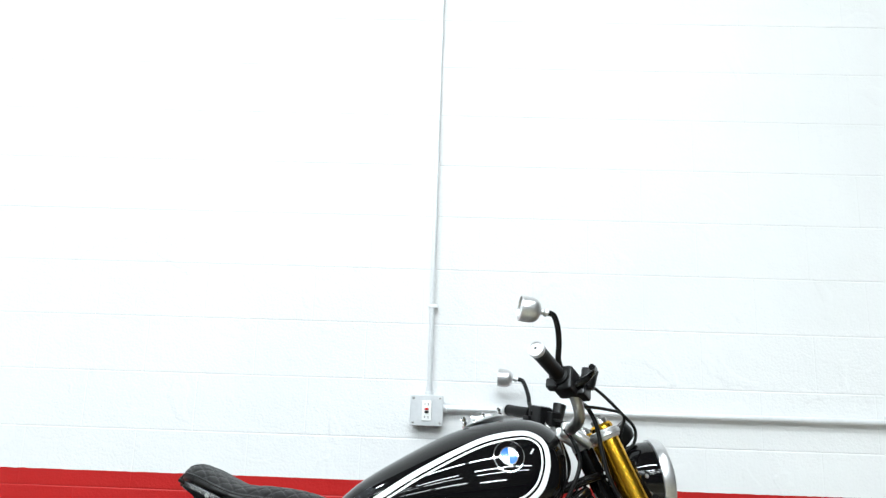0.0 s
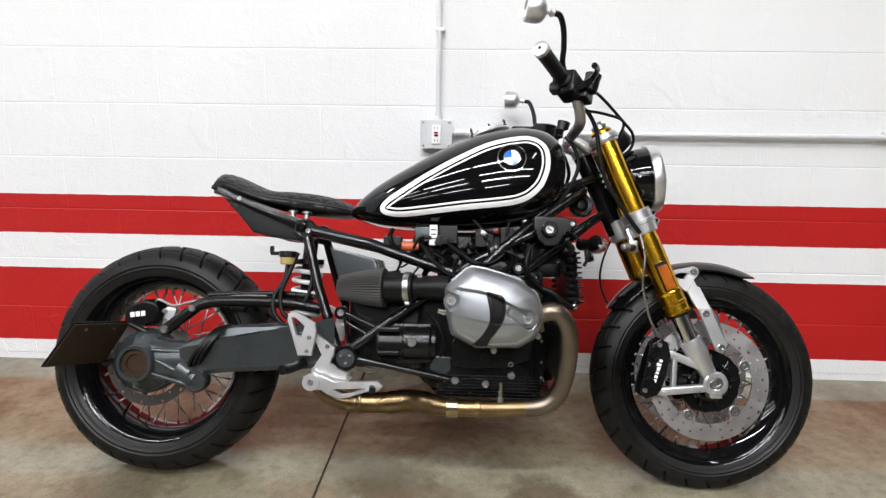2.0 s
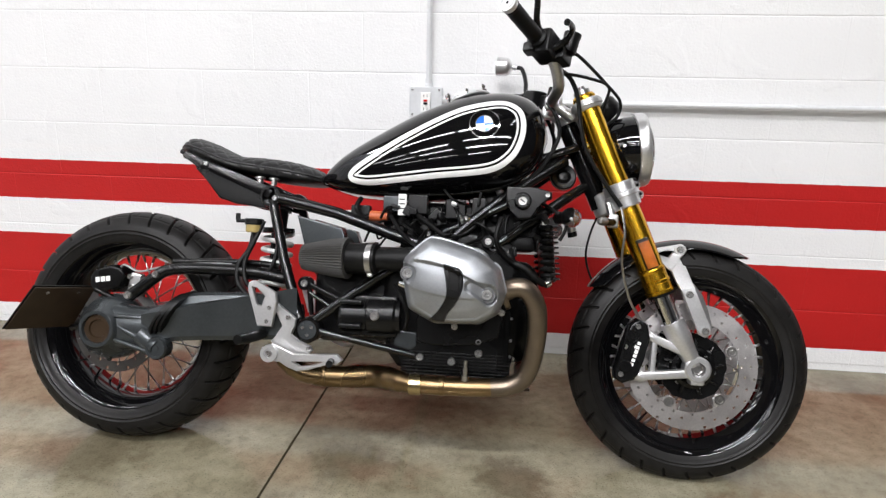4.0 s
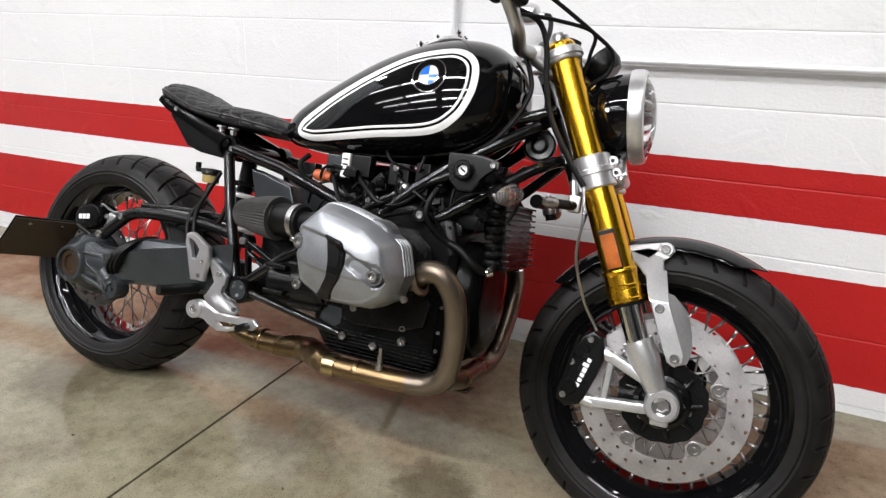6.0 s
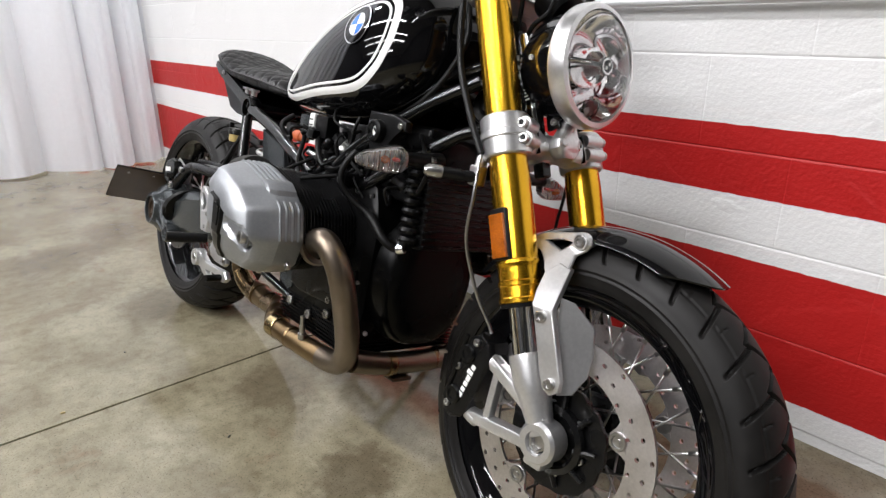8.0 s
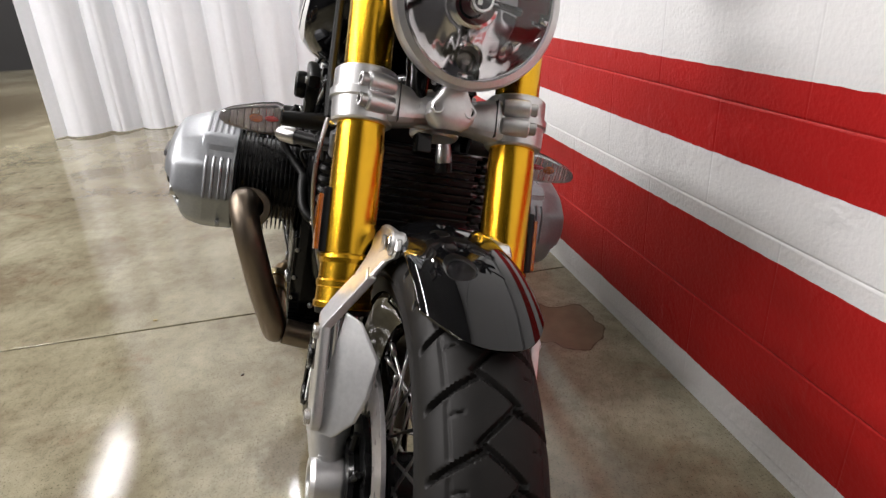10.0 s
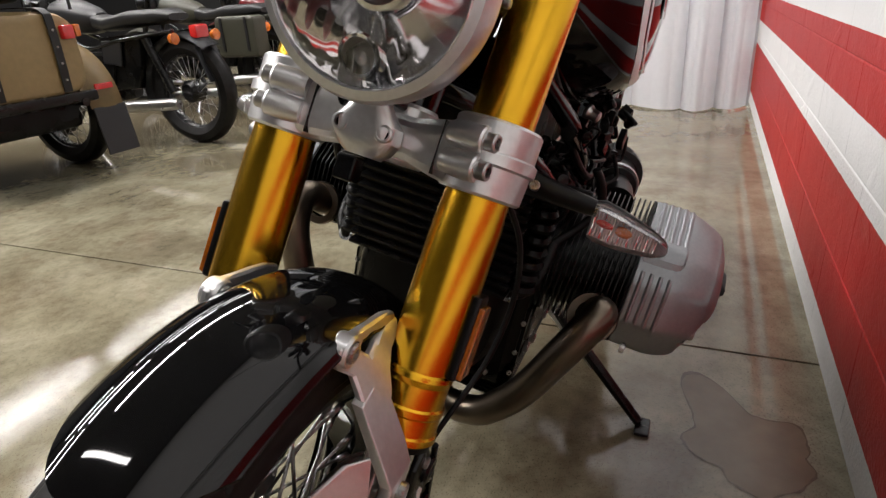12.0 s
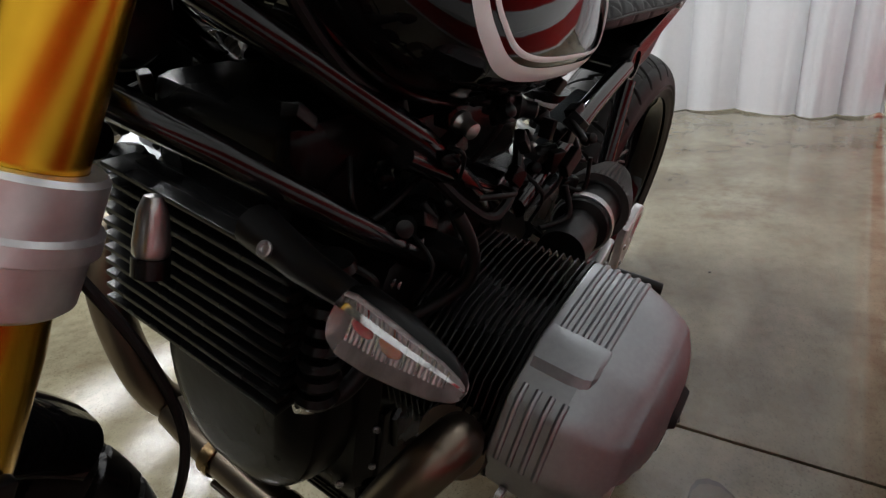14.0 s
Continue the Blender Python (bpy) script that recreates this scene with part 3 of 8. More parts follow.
def conduits():
    root = new("conduit")
    root.location = (0.03, 0, 0.95)
    bm = nb()
    tube(bm, [(0, -0.026, 0.046), (0, -0.026, CEILING - 0.952)], 0.0095, 14)
    part("riser", bm, CONDUIT, root)
    bm = nb()
    tube(bm, [(0.052, -0.026, 0.0), (4.5, -0.026, 0.0)], 0.0105, 14)
    part("run", bm, CONDUIT, root)
    bm = nb()
    lathe(bm, [(0, 0), (0.016, 0), (0.016, 0.012), (0.013, 0.014), (0.013, 0.034), (0.0, 0.034)], (0.050, -0.026, 0), (1, 0, 0), 16)
    part("coupling", bm, CONDUIT, root)
    bm = nb()
    lathe(bm, [(0, 0), (0.015, 0), (0.015, 0.010), (0.0125, 0.012), (0.0125, 0.028), (0.0, 0.028)], (0, -0.026, 0.044), (0, 0, 1), 16)
    part("coupling", bm, CONDUIT, root)
    for z in (0.36,):
        bm = nb()
        box(bm, (0.004, -0.018, z), (0.034, 0.036, 0.014), None, 0.004)
        part("strap", bm, CONDUIT, root)
    for x in (1.62, 3.2):
        bm = nb()
        box(bm, (x, -0.019, 0.004), (0.016, 0.038, 0.034), None, 0.004)
        part("strap", bm, CONDUIT, root)
    return tagged(root, "painted metal cable conduit fixed to the block wall", "conduit")


conduits()


# ---- the motorcycle ----
moto = tagged(new("motorcycle"), "black and silver boxer motorcycle with gold forks on its side stand", "motorcycle")
moto.matrix_world = pose(0, -0.7545, 0.003, -15, 0, 0)
FRONT, REAR = vec(0.806, 0.0, 0.297), vec(-0.716, 0.0, 0.317)


def tyre_bm(c, R, rim, half, n):
    """A round tyre: a zigzag groove round the crown, slanted grooves out to the shoulders, short sipes in the blocks."""
    bm = nb()
    a = (R - rim) / 1.44
    around = n * 32
    pitch = 2 * math.pi * R / n
    phis = [0.42 * k / 24 for k in range(24)] + [0.42 + 0.84 * k / 24 for k in range(24)] + [1.26 + (radians(116) - 1.26) * k / 10 for k in range(11)]
    phis = [-x for x in phis[:0:-1]] + phis

    def near(x):
        return abs((x + 0.5) % 1 - 0.5)

    def cut(d, half_width, depth):
        return depth * max(0.0, min(1.0, (half_width + 0.0013 - d) / 0.0016))

    rows = []
    for phi in phis:
        p, side = abs(phi), 1 if phi > 0 else -1
        row = []
        for i in range(around):
            ang = 2 * math.pi * i / around
            q = ang * n / (2 * math.pi)
            bend = 0.30 * (4 * near(q) - 1)
            deep = 0.0
            if p < 1.22:
                deep = cut(abs(phi - bend) * 0.040, 0.0018, 0.0055)
                if side * (phi - bend) > 0:
                    fade = min(1.0, (1.22 - p) / 0.12)
                    s1 = q + 0.42 * p + (0.5 if side > 0 else 0.0)
                    deep = max(deep, fade * cut(near(s1) * pitch, 0.0026, 0.0062))
                    if 0.46 < p < 0.74:
                        deep = max(deep, cut(near(s1 * 1.0 + 0.5 - 0.25 * p) * pitch, 0.0004, 0.002))
                    if 0.72 < p < 0.78:
                        deep = max(deep, 0.0012 if near(s1) > 0.12 else 0)
            if 1.44 < p < 1.50:
                deep = -0.0012
            elif 1.62 < p < 1.66:
                deep = -0.0010
            elif p > 1.50:
                deep = 0.0008
            g = (a - deep) / a
            r = R - a + a * g * math.cos(phi)
            v = half * g * math.sin(phi) * (1 + 0.04 * math.cos(2 * phi))
            row.append(bm.verts.new((c.x + r * math.cos(ang), c.y + v, c.z + r * math.sin(ang))))
        rows.append(row)
    for A, B in zip(rows, rows[1:]):
        for i in range(around):
            k = (i + 1) % around
            bm.faces.new((A[i], A[k], B[k], B[i]))
    return bm


def flat_bar(bm, p, q, w, v0, v1, bev=0.003):
    """A flat cast bar between two places (along, up)."""
    d = vec(q[0] - p[0], 0, q[1] - p[1]).normalized()
    n = vec(-d.z, 0, d.x) * (w / 2)
    d = d * (w * 0.3)
    pts = [(p[0] - d.x + n.x, p[1] - d.z + n.z), (q[0] + d.x + n.x, q[1] + d.z + n.z), (q[0] + d.x - n.x, q[1] + d.z - n.z), (p[0] - d.x - n.x, p[1] - d.z - n.z)]
    return plate(bm, pts, v0, v1, bev)


def perforated_ring(bm, c, v0, thick, r0, r1, cells, rows, holed, hole=0.33):
    """A disc with real round holes, in the wheel's plane."""
    for s in (0, 1):
        vv = v0 + s * thick
        for k in range(rows):
            ra, rb = r0 + (r1 - r0) * k / rows, r0 + (r1 - r0) * (k + 1) / rows
            for i in range(cells):
                a, b = 2 * math.pi * i / cells, 2 * math.pi * (i + 1) / cells

                def at(x, y):
                    ang, r = a + (b - a) * x, ra + (rb - ra) * y
                    return (c.x + r * math.cos(ang), c.y + vv, c.z + r * math.sin(ang))

                ring = [(0, 0), (0.5, 0), (1, 0), (1, 0.5), (1, 1), (0.5, 1), (0, 1), (0, 0.5)]
                O = [bm.verts.new(at(*q)) for q in ring]
                if not holed(i, k):
                    bm.faces.new(O)
                    continue
                h = [bm.verts.new(at(0.5 + hole * math.cos(math.pi * (1.25 + 0.25 * j)) * 1.0, 0.5 + hole * math.sin(math.pi * (1.25 + 0.25 * j)))) for j in range(8)]
                for j in range(8):
                    bm.faces.new((O[j], O[(j + 1) % 8], h[(j + 1) % 8], h[j]))
                if s == 0:
                    d = [bm.verts.new(q.co + Vector((0, thick, 0))) for q in h]
                    for j in range(8):
                        bm.faces.new((h[j], h[(j + 1) % 8], d[(j + 1) % 8], d[j]))
    lathe(bm, [(r1, v0), (r1, v0 + thick)], c, (0, 1, 0), cells * 2)
    lathe(bm, [(r0, v0), (r0, v0 + thick)], c, (0, 1, 0), cells * 2)
    bmesh.ops.remove_doubles(bm, verts=bm.verts, dist=0.00005)
    return bm


def spoke_mesh(r0, r1, v0, v1, swing):
    bm = nb()
    a = vec(r0 * math.cos(swing), v0, r0 * math.sin(swing))
    b = vec(r1, v1, 0)
    tube(bm, [a, b], 0.0021, 6)
    d = (b - a).normalized()
    tube(bm, [b - d * 0.022, b - d * 0.002], 0.0036, 6)
    me = bpy.data.meshes.new("spoke")
    bmesh.ops.recalc_face_normals(bm, faces=bm.faces)
    bm.to_mesh(me)
    bm.free()
    me.materials.append(STEEL)
    me.shade_smooth()
    return me


def wheel(name, c, R, half, rim_half, label, tyre_label):
    rim_r = 0.231
    bm = nb()
    h = rim_half
    lathe(bm, [(rim_r + 0.008, -h - 0.004), (rim_r + 0.010, -h + 0.002), (rim_r - 0.004, -h + 0.006), (rim_r - 0.014, -h + 0.018), (rim_r - 0.029, -h * 0.45), (rim_r - 0.029, h * 0.45),
               (rim_r - 0.014, h - 0.018), (rim_r - 0.004, h - 0.006), (rim_r + 0.010, h - 0.002), (rim_r + 0.008, h + 0.004), (rim_r - 0.004, h + 0.001), (rim_r - 0.010, h - 0.006), (rim_r - 0.020, h - 0.018),
               (rim_r - 0.036, h * 0.42), (rim_r - 0.036, -h * 0.42), (rim_r - 0.020, -h + 0.018), (rim_r - 0.010, -h + 0.006), (rim_r - 0.004, -h - 0.001)], c, (0, 1, 0), 96, loop=True)
    root = part(name, bm, GLOSS_BLACK, moto, label)
    part("tyre", tyre_bm(c, R, rim_r, half, 30), RUBBER, root, tyre_label, 40)
    bm = nb()
    lathe(bm, [(0, -0.05), (0.030, -0.05), (0.030, -0.04), (0.056, -0.038), (0.056, -0.030), (0.034, -0.020), (0.034, 0.020), (0.056, 0.030), (0.056, 0.038), (0.030, 0.04), (0.030, 0.05), (0, 0.05)], c, (0, 1, 0), 40)
    part("hub", bm, SATIN_BLACK, root)
    kinds = [spoke_mesh(0.053, rim_r - 0.033, s * 0.034, -s * 0.012, w * 0.85) for s in (-1, 1) for w in (-1, 1)]
    for i in range(40):
        m = Matrix.Translation(c) @ Matrix.Rotation(2 * math.pi * i / 40 + 0.03 * (i % 2), 4, "Y")
        share("spoke", kinds[i % 4], root, m)
    bm = nb()
    tube(bm, [c + vec(0.197 * math.cos(-2.2), -0.02, 0.197 * math.sin(-2.2)), c + vec(0.164 * math.cos(-2.2), -0.028, 0.164 * math.sin(-2.2))], [0.004, 0.0025], 8)
    part("valve", bm, SATIN_BLACK, root)
    return root


front_wheel = wheel("front_wheel", FRONT, 0.305, 0.062, 0.046, "gloss black spoked front wheel", "black tyre with zigzag and diagonal grooves")
rear_wheel = wheel("rear_wheel", REAR, 0.320, 0.094, 0.074, "gloss black spoked rear wheel", "wide black tyre with zigzag and diagonal grooves")


def front_disc(side):
    bm = nb()
    v = side * 0.067 - (0.0025)
    perforated_ring(bm, FRONT, v, 0.005, 0.116, 0.161, 64, 4, lambda i, k: (i + 2 * k) % 4 == 0 and (i // 4 + k) % 5 != 4, 0.30)
    ob = part("brake_disc", bm, DISC, front_wheel, "drilled steel brake disc")
    for i in range(5):
        a = 2 * math.pi * i / 5 + 0.42
        p = FRONT + vec(0.106 * math.cos(a), v + (0.0025), 0.106 * math.sin(a))
        bm = nb()
        lathe(bm, [(0, -0.006), (0.0125, -0.006), (0.0135, -0.004), (0.0135, 0.005), (0.0125, 0.007), (0.009, 0.007), (0.008, 0.004), (0.004, 0.004), (0.004, 0.006), (0, 0.006)], p, (0, side, 0), 24)
        part("disc_button", bm, STEEL, front_wheel, "", 24)
        bm = nb()
        fan = [(0.1175, -0.25), (0.108, -0.17), (0.094, -0.12), (0.091, 0.0), (0.094, 0.12), (0.108, 0.17), (0.1175, 0.25)]
        plate(bm, [(FRONT.x + r * math.cos(a + e), FRONT.z + r * math.sin(a + e)) for r, e in fan], v + 0.0005, v + 0.0045, 0.0008)
        part("disc_arm", bm, DISC, front_wheel)
    bm = nb()
    pts = []
    for i in range(90):
        a = 2 * math.pi * i / 90
        k = abs(math.cos(2.5 * (a - 0.42)))
        r = 0.085 + 0.003 * k**2 - 0.003 * abs(math.sin(7.5 * a))
        pts.append((FRONT.x + r * math.cos(a), FRONT.z + r * math.sin(a)))
    plate(bm, pts, v - 0.001, v + 0.006, 0.0015)
    part("disc_carrier", bm, SATIN_BLACK, front_wheel, "black disc carrier")
    bm = nb()
    lathe(bm, [(0.040, -0.004), (0.052, -0.004), (0.055, 0.004), (0.053, 0.010), (0.044, 0.012), (0.040, 0.008)], FRONT + vec(0, v + side * 0.004, 0), (0, side, 0), 40, loop=True)
    part("carrier_ring", bm, FRAME_BLACK, front_wheel)
    for i in range(9):
        a = 2 * math.pi * i / 9
        bm = nb()
        tube(bm, [FRONT + vec(0.040 * math.cos(a), v + side * 0.010, 0.040 * math.sin(a)), FRONT + vec(0.073 * math.cos(a + 0.12), v + side * 0.006, 0.073 * math.sin(a + 0.12))], [0.006, 0.004], 8)
        part("carrier_rib", bm, SATIN_BLACK, front_wheel)
    for i in range(6):
        a = 2 * math.pi * i / 6 + 0.3 + math.pi / 6
        bolt(front_wheel, FRONT + vec(0.052 * math.cos(a), v + side * 0.006, 0.052 * math.sin(a)), (0, side, 0), 0.006)
    return ob


for s in (-1, 1):
    front_disc(s)

bm = nb()
perforated_ring(bm, REAR, -0.112, 0.005, 0.094, 0.122, 48, 2, lambda i, k: (i + 2 * k) % 4 == 0)
part("rear_brake_disc", bm, DARKSTEEL, rear_wheel, "drilled rear brake disc")

# -- fork and front end --
TOP, LOW = vec(0.503, 0.0, 0.968), vec(0.712, 0.0, 0.482)
FORK = (LOW - TOP).normalized()
SIDE = vec(0, 1, 0)
FWD = SIDE.cross(-FORK).normalized()
FV = 0.102


def fork_point(along, side=0.0, ahead=0.0):
    return TOP + FORK * along + SIDE * side + FWD * ahead


FLEN = (LOW - TOP).length


def fork_leg(s):
    c = TOP + SIDE * s * FV
    bm = nb()
    lathe(bm, [(0, -0.006), (0.026, -0.006), (0.0295, 0.0), (0.0295, 0.235), (0.0305, 0.31), (0.0318, 0.33), (0.0318, FLEN - 0.066), (0.0336, FLEN - 0.064), (0.0344, FLEN - 0.060), (0.0336, FLEN - 0.056), (0.0330, FLEN - 0.054), (0.0332, FLEN - 0.034), (0.0352, FLEN - 0.032), (0.0352, FLEN - 0.026), (0.0338, FLEN - 0.024),
               (0.0345, FLEN - 0.008), (0.0362, FLEN - 0.006), (0.0362, FLEN), (0.030, FLEN + 0.004), (0, FLEN + 0.004)], c, FORK, 40)
    leg = part("fork_tube", bm, GOLD, moto, "gold anodised fork tube", 14)
    bm = nb()
    lathe(bm, [(0, 0), (0.021, 0), (0.021, 0.012), (0.012, 0.014), (0.012, 0.022), (0, 0.022)], c - FORK * 0.006, -FORK, 24)
    part("fork_cap", bm, STEEL, leg)
    bm = nb()
    lathe(bm, [(0, FLEN), (0.034, FLEN + 0.002), (0.033, FLEN + 0.008), (0.0, FLEN + 0.008)], c, FORK, 32)
    part("dust_seal", bm, GRIP, leg)
    bm = nb()
    tube(bm, [c + FORK * FLEN, c + FORK * (FLEN + 0.10)], 0.0225, 28)
    part("stanchion", bm, CHROME, leg, "chromed lower fork tube")
    # cast foot with the axle clamp and the caliper arms
    a = c + FORK * (FLEN + 0.078)
    ax = vec(FRONT.x, s * FV, FRONT.z)
    bm = nb()
    lathe(bm, [(0, 0), (0.0285, 0), (0.0295, 0.008), (0.0295, 0.045), (0.026, 0.06), (0.021, 0.10), (0.019, 0.12), (0, 0.12)], a, (ax - a).normalized(), 30)
    lathe(bm, [(0.015, -0.020), (0.030, -0.020), (0.0325, -0.014), (0.0325, 0.016), (0.028, 0.021), (0.018, 0.021), (0.015, 0.012)], ax, (0, s, 0), 30, loop=True)
    box(bm, ax + vec(0.0, 0, -0.026), (0.034, 0.036, 0.026), None, 0.005)
    foot = part("fork_foot", bm, SILVER, moto, "cast silver fork foot with axle clamp")
    bm = nb()
    lathe(bm, [(0, 0.010), (0.010, 0.010), (0.012, 0.016), (0.0155, 0.016), (0.0155, -0.018), (0, -0.018)], ax, (0, s, 0), 6)
    part("axle_end", bm, STEEL, foot)
    q1, q2 = (0.690, 0.372), (0.668, 0.272)
    bm = nb()
    flat_bar(bm, (ax.x - 0.018, ax.z - 0.012), q2, 0.021, s * 0.092, s * 0.117, 0.005)
    flat_bar(bm, (ax.x - 0.008, ax.z + 0.030), q1, 0.021, s * 0.092, s * 0.117, 0.005)
    flat_bar(bm, (q1[0] + 0.012, q1[1] - 0.014), (q2[0] + 0.030, q2[1] + 0.006), 0.014, s * 0.096, s * 0.114, 0.004)
    for q in (q1, q2):
        lathe(bm, [(0, -0.016), (0.012, -0.016), (0.013, -0.012), (0.013, 0.012), (0.012, 0.016), (0, 0.016)], vec(q[0] - 0.004, s * 0.105, q[1]), (0.96, 0, -0.25), 18)
    part("caliper_arm", bm, SILVER, foot, "triangular silver caliper arm")
    # brake caliper
    bm = nb()
    pts = [(0.640, 0.400), (0.660, 0.414), (0.682, 0.402), (0.690, 0.366), (0.676, 0.318), (0.662, 0.278), (0.654, 0.262), (0.626, 0.252), (0.606, 0.264), (0.606, 0.290), (0.624, 0.345)]
    plate(bm, pts, s * 0.122, s * 0.070, 0.008)
    cal = part("brake_caliper", bm, SATIN_BLACK, moto, "black brake caliper")
    for p in ((0.658, 0.396), (0.620, 0.276), (0.628, 0.345)):
        bolt(cal, vec(p[0], s * 0.122, p[1]), (0, s, 0), 0.0065)
    for p, r in (((0.644, 0.372), 0.016), ((0.630, 0.296), 0.016)):
        bm2 = nb()
        lathe(bm2, [(0, -0.004), (r, -0.004), (r, 0.003), (r * 0.85, 0.006), (r * 0.5, 0.006), (r * 0.45, 0.004), (0, 0.004)], vec(p[0], s * 0.122, p[1]), (0, s, 0), 24)
        part("piston_cap", bm2, SATIN_BLACK, cal, "", 24)
    bm2 = nb()
    tube(bm2, [vec(0.636, s * 0.123, 0.402), vec(0.612, s * 0.123, 0.282)], 0.004, 10)
    part("caliper_rib", bm2, SATIN_BLACK, cal)
    t = Matrix.Rotation(radians(17), 3, "Y")
    for k in range(6):
        bm = nb()
        tall = 0.0125 if k in (0, 4) else 0.0085
        box(bm, vec(0.6535, s * 0.1228, 0.328) + t @ vec((0.0085 - tall) / 2, 0, -0.0275 + 0.011 * k), (tall, 0.0015, 0.0105 if k == 3 else 0.0078), t, 0.0006)
        part("mark_bar", bm, OUTLET, cal, "white bar of a maker's mark")
    # reflector
    bm = nb()
    tilt = Matrix.Rotation(-math.atan2(FORK.x, -FORK.z), 3, "Y")
    box(bm, fork_point(FLEN - 0.105, s * (FV + 0.033), -0.002), (0.031, 0.010, 0.080), tilt, 0.003)
    back = part("reflector_base", bm, PLASTIC, leg)
    bm = nb()
    box(bm, fork_point(FLEN - 0.102, s * (FV + 0.040), -0.002), (0.0275, 0.006, 0.068), tilt, 0.0015)
    part("reflector", bm, REFLECTOR, leg, "amber side reflector")
    return leg


for s in (-1, 1):
    fork_leg(s)


def clamp(name, along, thick, r, stem_back, label, deep):
    bm = nb()
    turn = Matrix((FWD, SIDE, -FORK)).transposed()
    for s in (-1, 1):
        half = thick / 2
        lathe(bm, [(0.030, -half), (r - 0.0025, -half), (r, -half + 0.0025), (r, -0.007), (r + 0.0035, -0.005), (r + 0.0035, 0.004), (r, 0.006), (r - 0.001, half - 0.0025), (r - 0.0035, half), (0.030, half)], fork_point(along, s * FV), FORK, 44, loop=True)
        # web between the ring and the stem, waisted in the middle
        secs = []
        for y, ahead, w, h in ((FV - 0.026, 0.008, 0.052, thick * 0.84), (FV - 0.040, 0.008, 0.050, thick * 0.80), (FV - 0.060, 0.006, 0.046, thick * 0.68), (0.030, 0.002, 0.050, thick * 0.60), (0.0, -0.006, 0.070, thick * 0.60)):
            cpt = fork_point(along + deep, s * y, ahead)
            secs.append([cpt + FWD * (w / 2 * max(-1, min(1, 1.15 * math.cos(t)))) + FORK * (h / 2 * max(-1, min(1, 1.15 * math.sin(t)))) for t in (2 * math.pi * (k + 0.5) / 24 for k in range(24))])
        loft(bm, secs)
    lathe(bm, [(0, -thick * 0.44), (0.030, -thick * 0.44), (0.033, -thick * 0.38), (0.033, thick * 0.38), (0.030, thick * 0.44), (0, thick * 0.44)], fork_point(along, 0, -stem_back), FORK, 32)
    return part(name, bm, SILVER, moto, label, 24)


low_clamp = clamp("lower_fork_clamp", 0.268, 0.066, 0.0395, 0.03, "cast silver lower fork clamp with bolts", 0.004)
clamp("upper_fork_clamp", 0.022, 0.026, 0.0375, 0.04, "cast silver upper fork clamp", 0.0)
for s in (-1, 1):
    for d in (-0.0120, 0.0120):
        p = fork_point(0.268 + d, s * (FV + 0.003), 0.0405)
        way = SIDE * s + FWD * 0.22
        bm = nb()
        lathe(bm, [(0, -0.034), (0.0105, -0.034), (0.0122, -0.020), (0.0122, -0.002), (0.0110, 0.0), (0, 0.0)], p, way, 26)
        part("clamp_boss", bm, SILVER, low_clamp, "", 24)
        bm = nb()
        lathe(bm, [(0, -0.002), (0.0082, -0.002), (0.0082, 0.0085), (0.0074, 0.0098), (0.0048, 0.0098), (0.0044, 0.0070), (0, 0.0070)], p, way, 20)
        cap = part("clamp_bolt", bm, STEEL, low_clamp, "steel socket bolt", 20)
        bm = nb()
        lathe(bm, [(0, 0.0070), (0.0042, 0.0070), (0.0042, 0.0080), (0, 0.0080)], p, way, 6)
        part("socket", bm, SATIN_BLACK, cap)
    bm = nb()
    box(bm, fork_point(0.272, s * (FV - 0.0385), 0.018), (0.034, 0.0010, 0.0475), Matrix((FWD, SIDE, -FORK)).transposed(), 0)
    part("clamp_slot", bm, SATIN_BLACK, low_clamp)
# lamp bracket under the headlight
turn = Matrix((FWD, SIDE, -FORK)).transposed()
bm = nb()
secs = []
for along, ahead, hw, ht in ((0.196, 0.046, 0.0125, 0.011), (0.236, 0.047, 0.0135, 0.013), (0.252, 0.046, 0.0165, 0.014), (0.262, 0.042, 0.023, 0.016), (0.270, 0.040, 0.030, 0.0175), (0.284, 0.038, 0.0305, 0.0175), (0.294, 0.036, 0.024, 0.015), (0.300, 0.035, 0.016, 0.011)):
    mid = fork_point(along, 0, ahead)
    secs.append([mid + SIDE * hw * math.copysign(abs(math.cos(t)) ** 0.65, math.cos(t)) + FWD * ht * math.copysign(abs(math.sin(t)) ** 0.65, math.sin(t)) for t in (2 * math.pi * k / 28 for k in range(28))])
loft(bm, secs)
bracket = part("lamp_bracket", bm, SILVER, moto, "cast silver headlight bracket", 30)
for s in (-1, 1):
    p = fork_point(0.277, s * 0.0205, 0.0545)
    bm = nb()
    lathe(bm, [(0, -0.006), (0.0080, -0.006), (0.0080, 0.0005), (0.0070, 0.0015), (0.0056, 0.0015), (0.0052, -0.002), (0, -0.002)], p, FWD, 24)
    screw = part("bracket_bolt", bm, SILVER, bracket, "", 24)
    bm = nb()
    lathe(bm, [(0, -0.0018), (0.005, -0.0018), (0.005, -0.0012), (0, -0.0012)], p, FWD, 12)
    part("socket", bm, SATIN_BLACK, screw)
    bm = nb()
    box(bm, fork_point(0.228, s * 0.019, 0.036), (0.026, 0.007, 0.046), turn, 0.003)
    part("bracket_cheek", bm, SATIN_BLACK, bracket, "black lamp mount cheek", 24)
    bolt(bracket, fork_point(0.240, s * 0.0235, 0.040), (0, s, 0), 0.0065)
bm = nb()
box(bm, fork_point(0.314, -0.024, 0.006), (0.022, 0.022, 0.026), turn, 0.004)
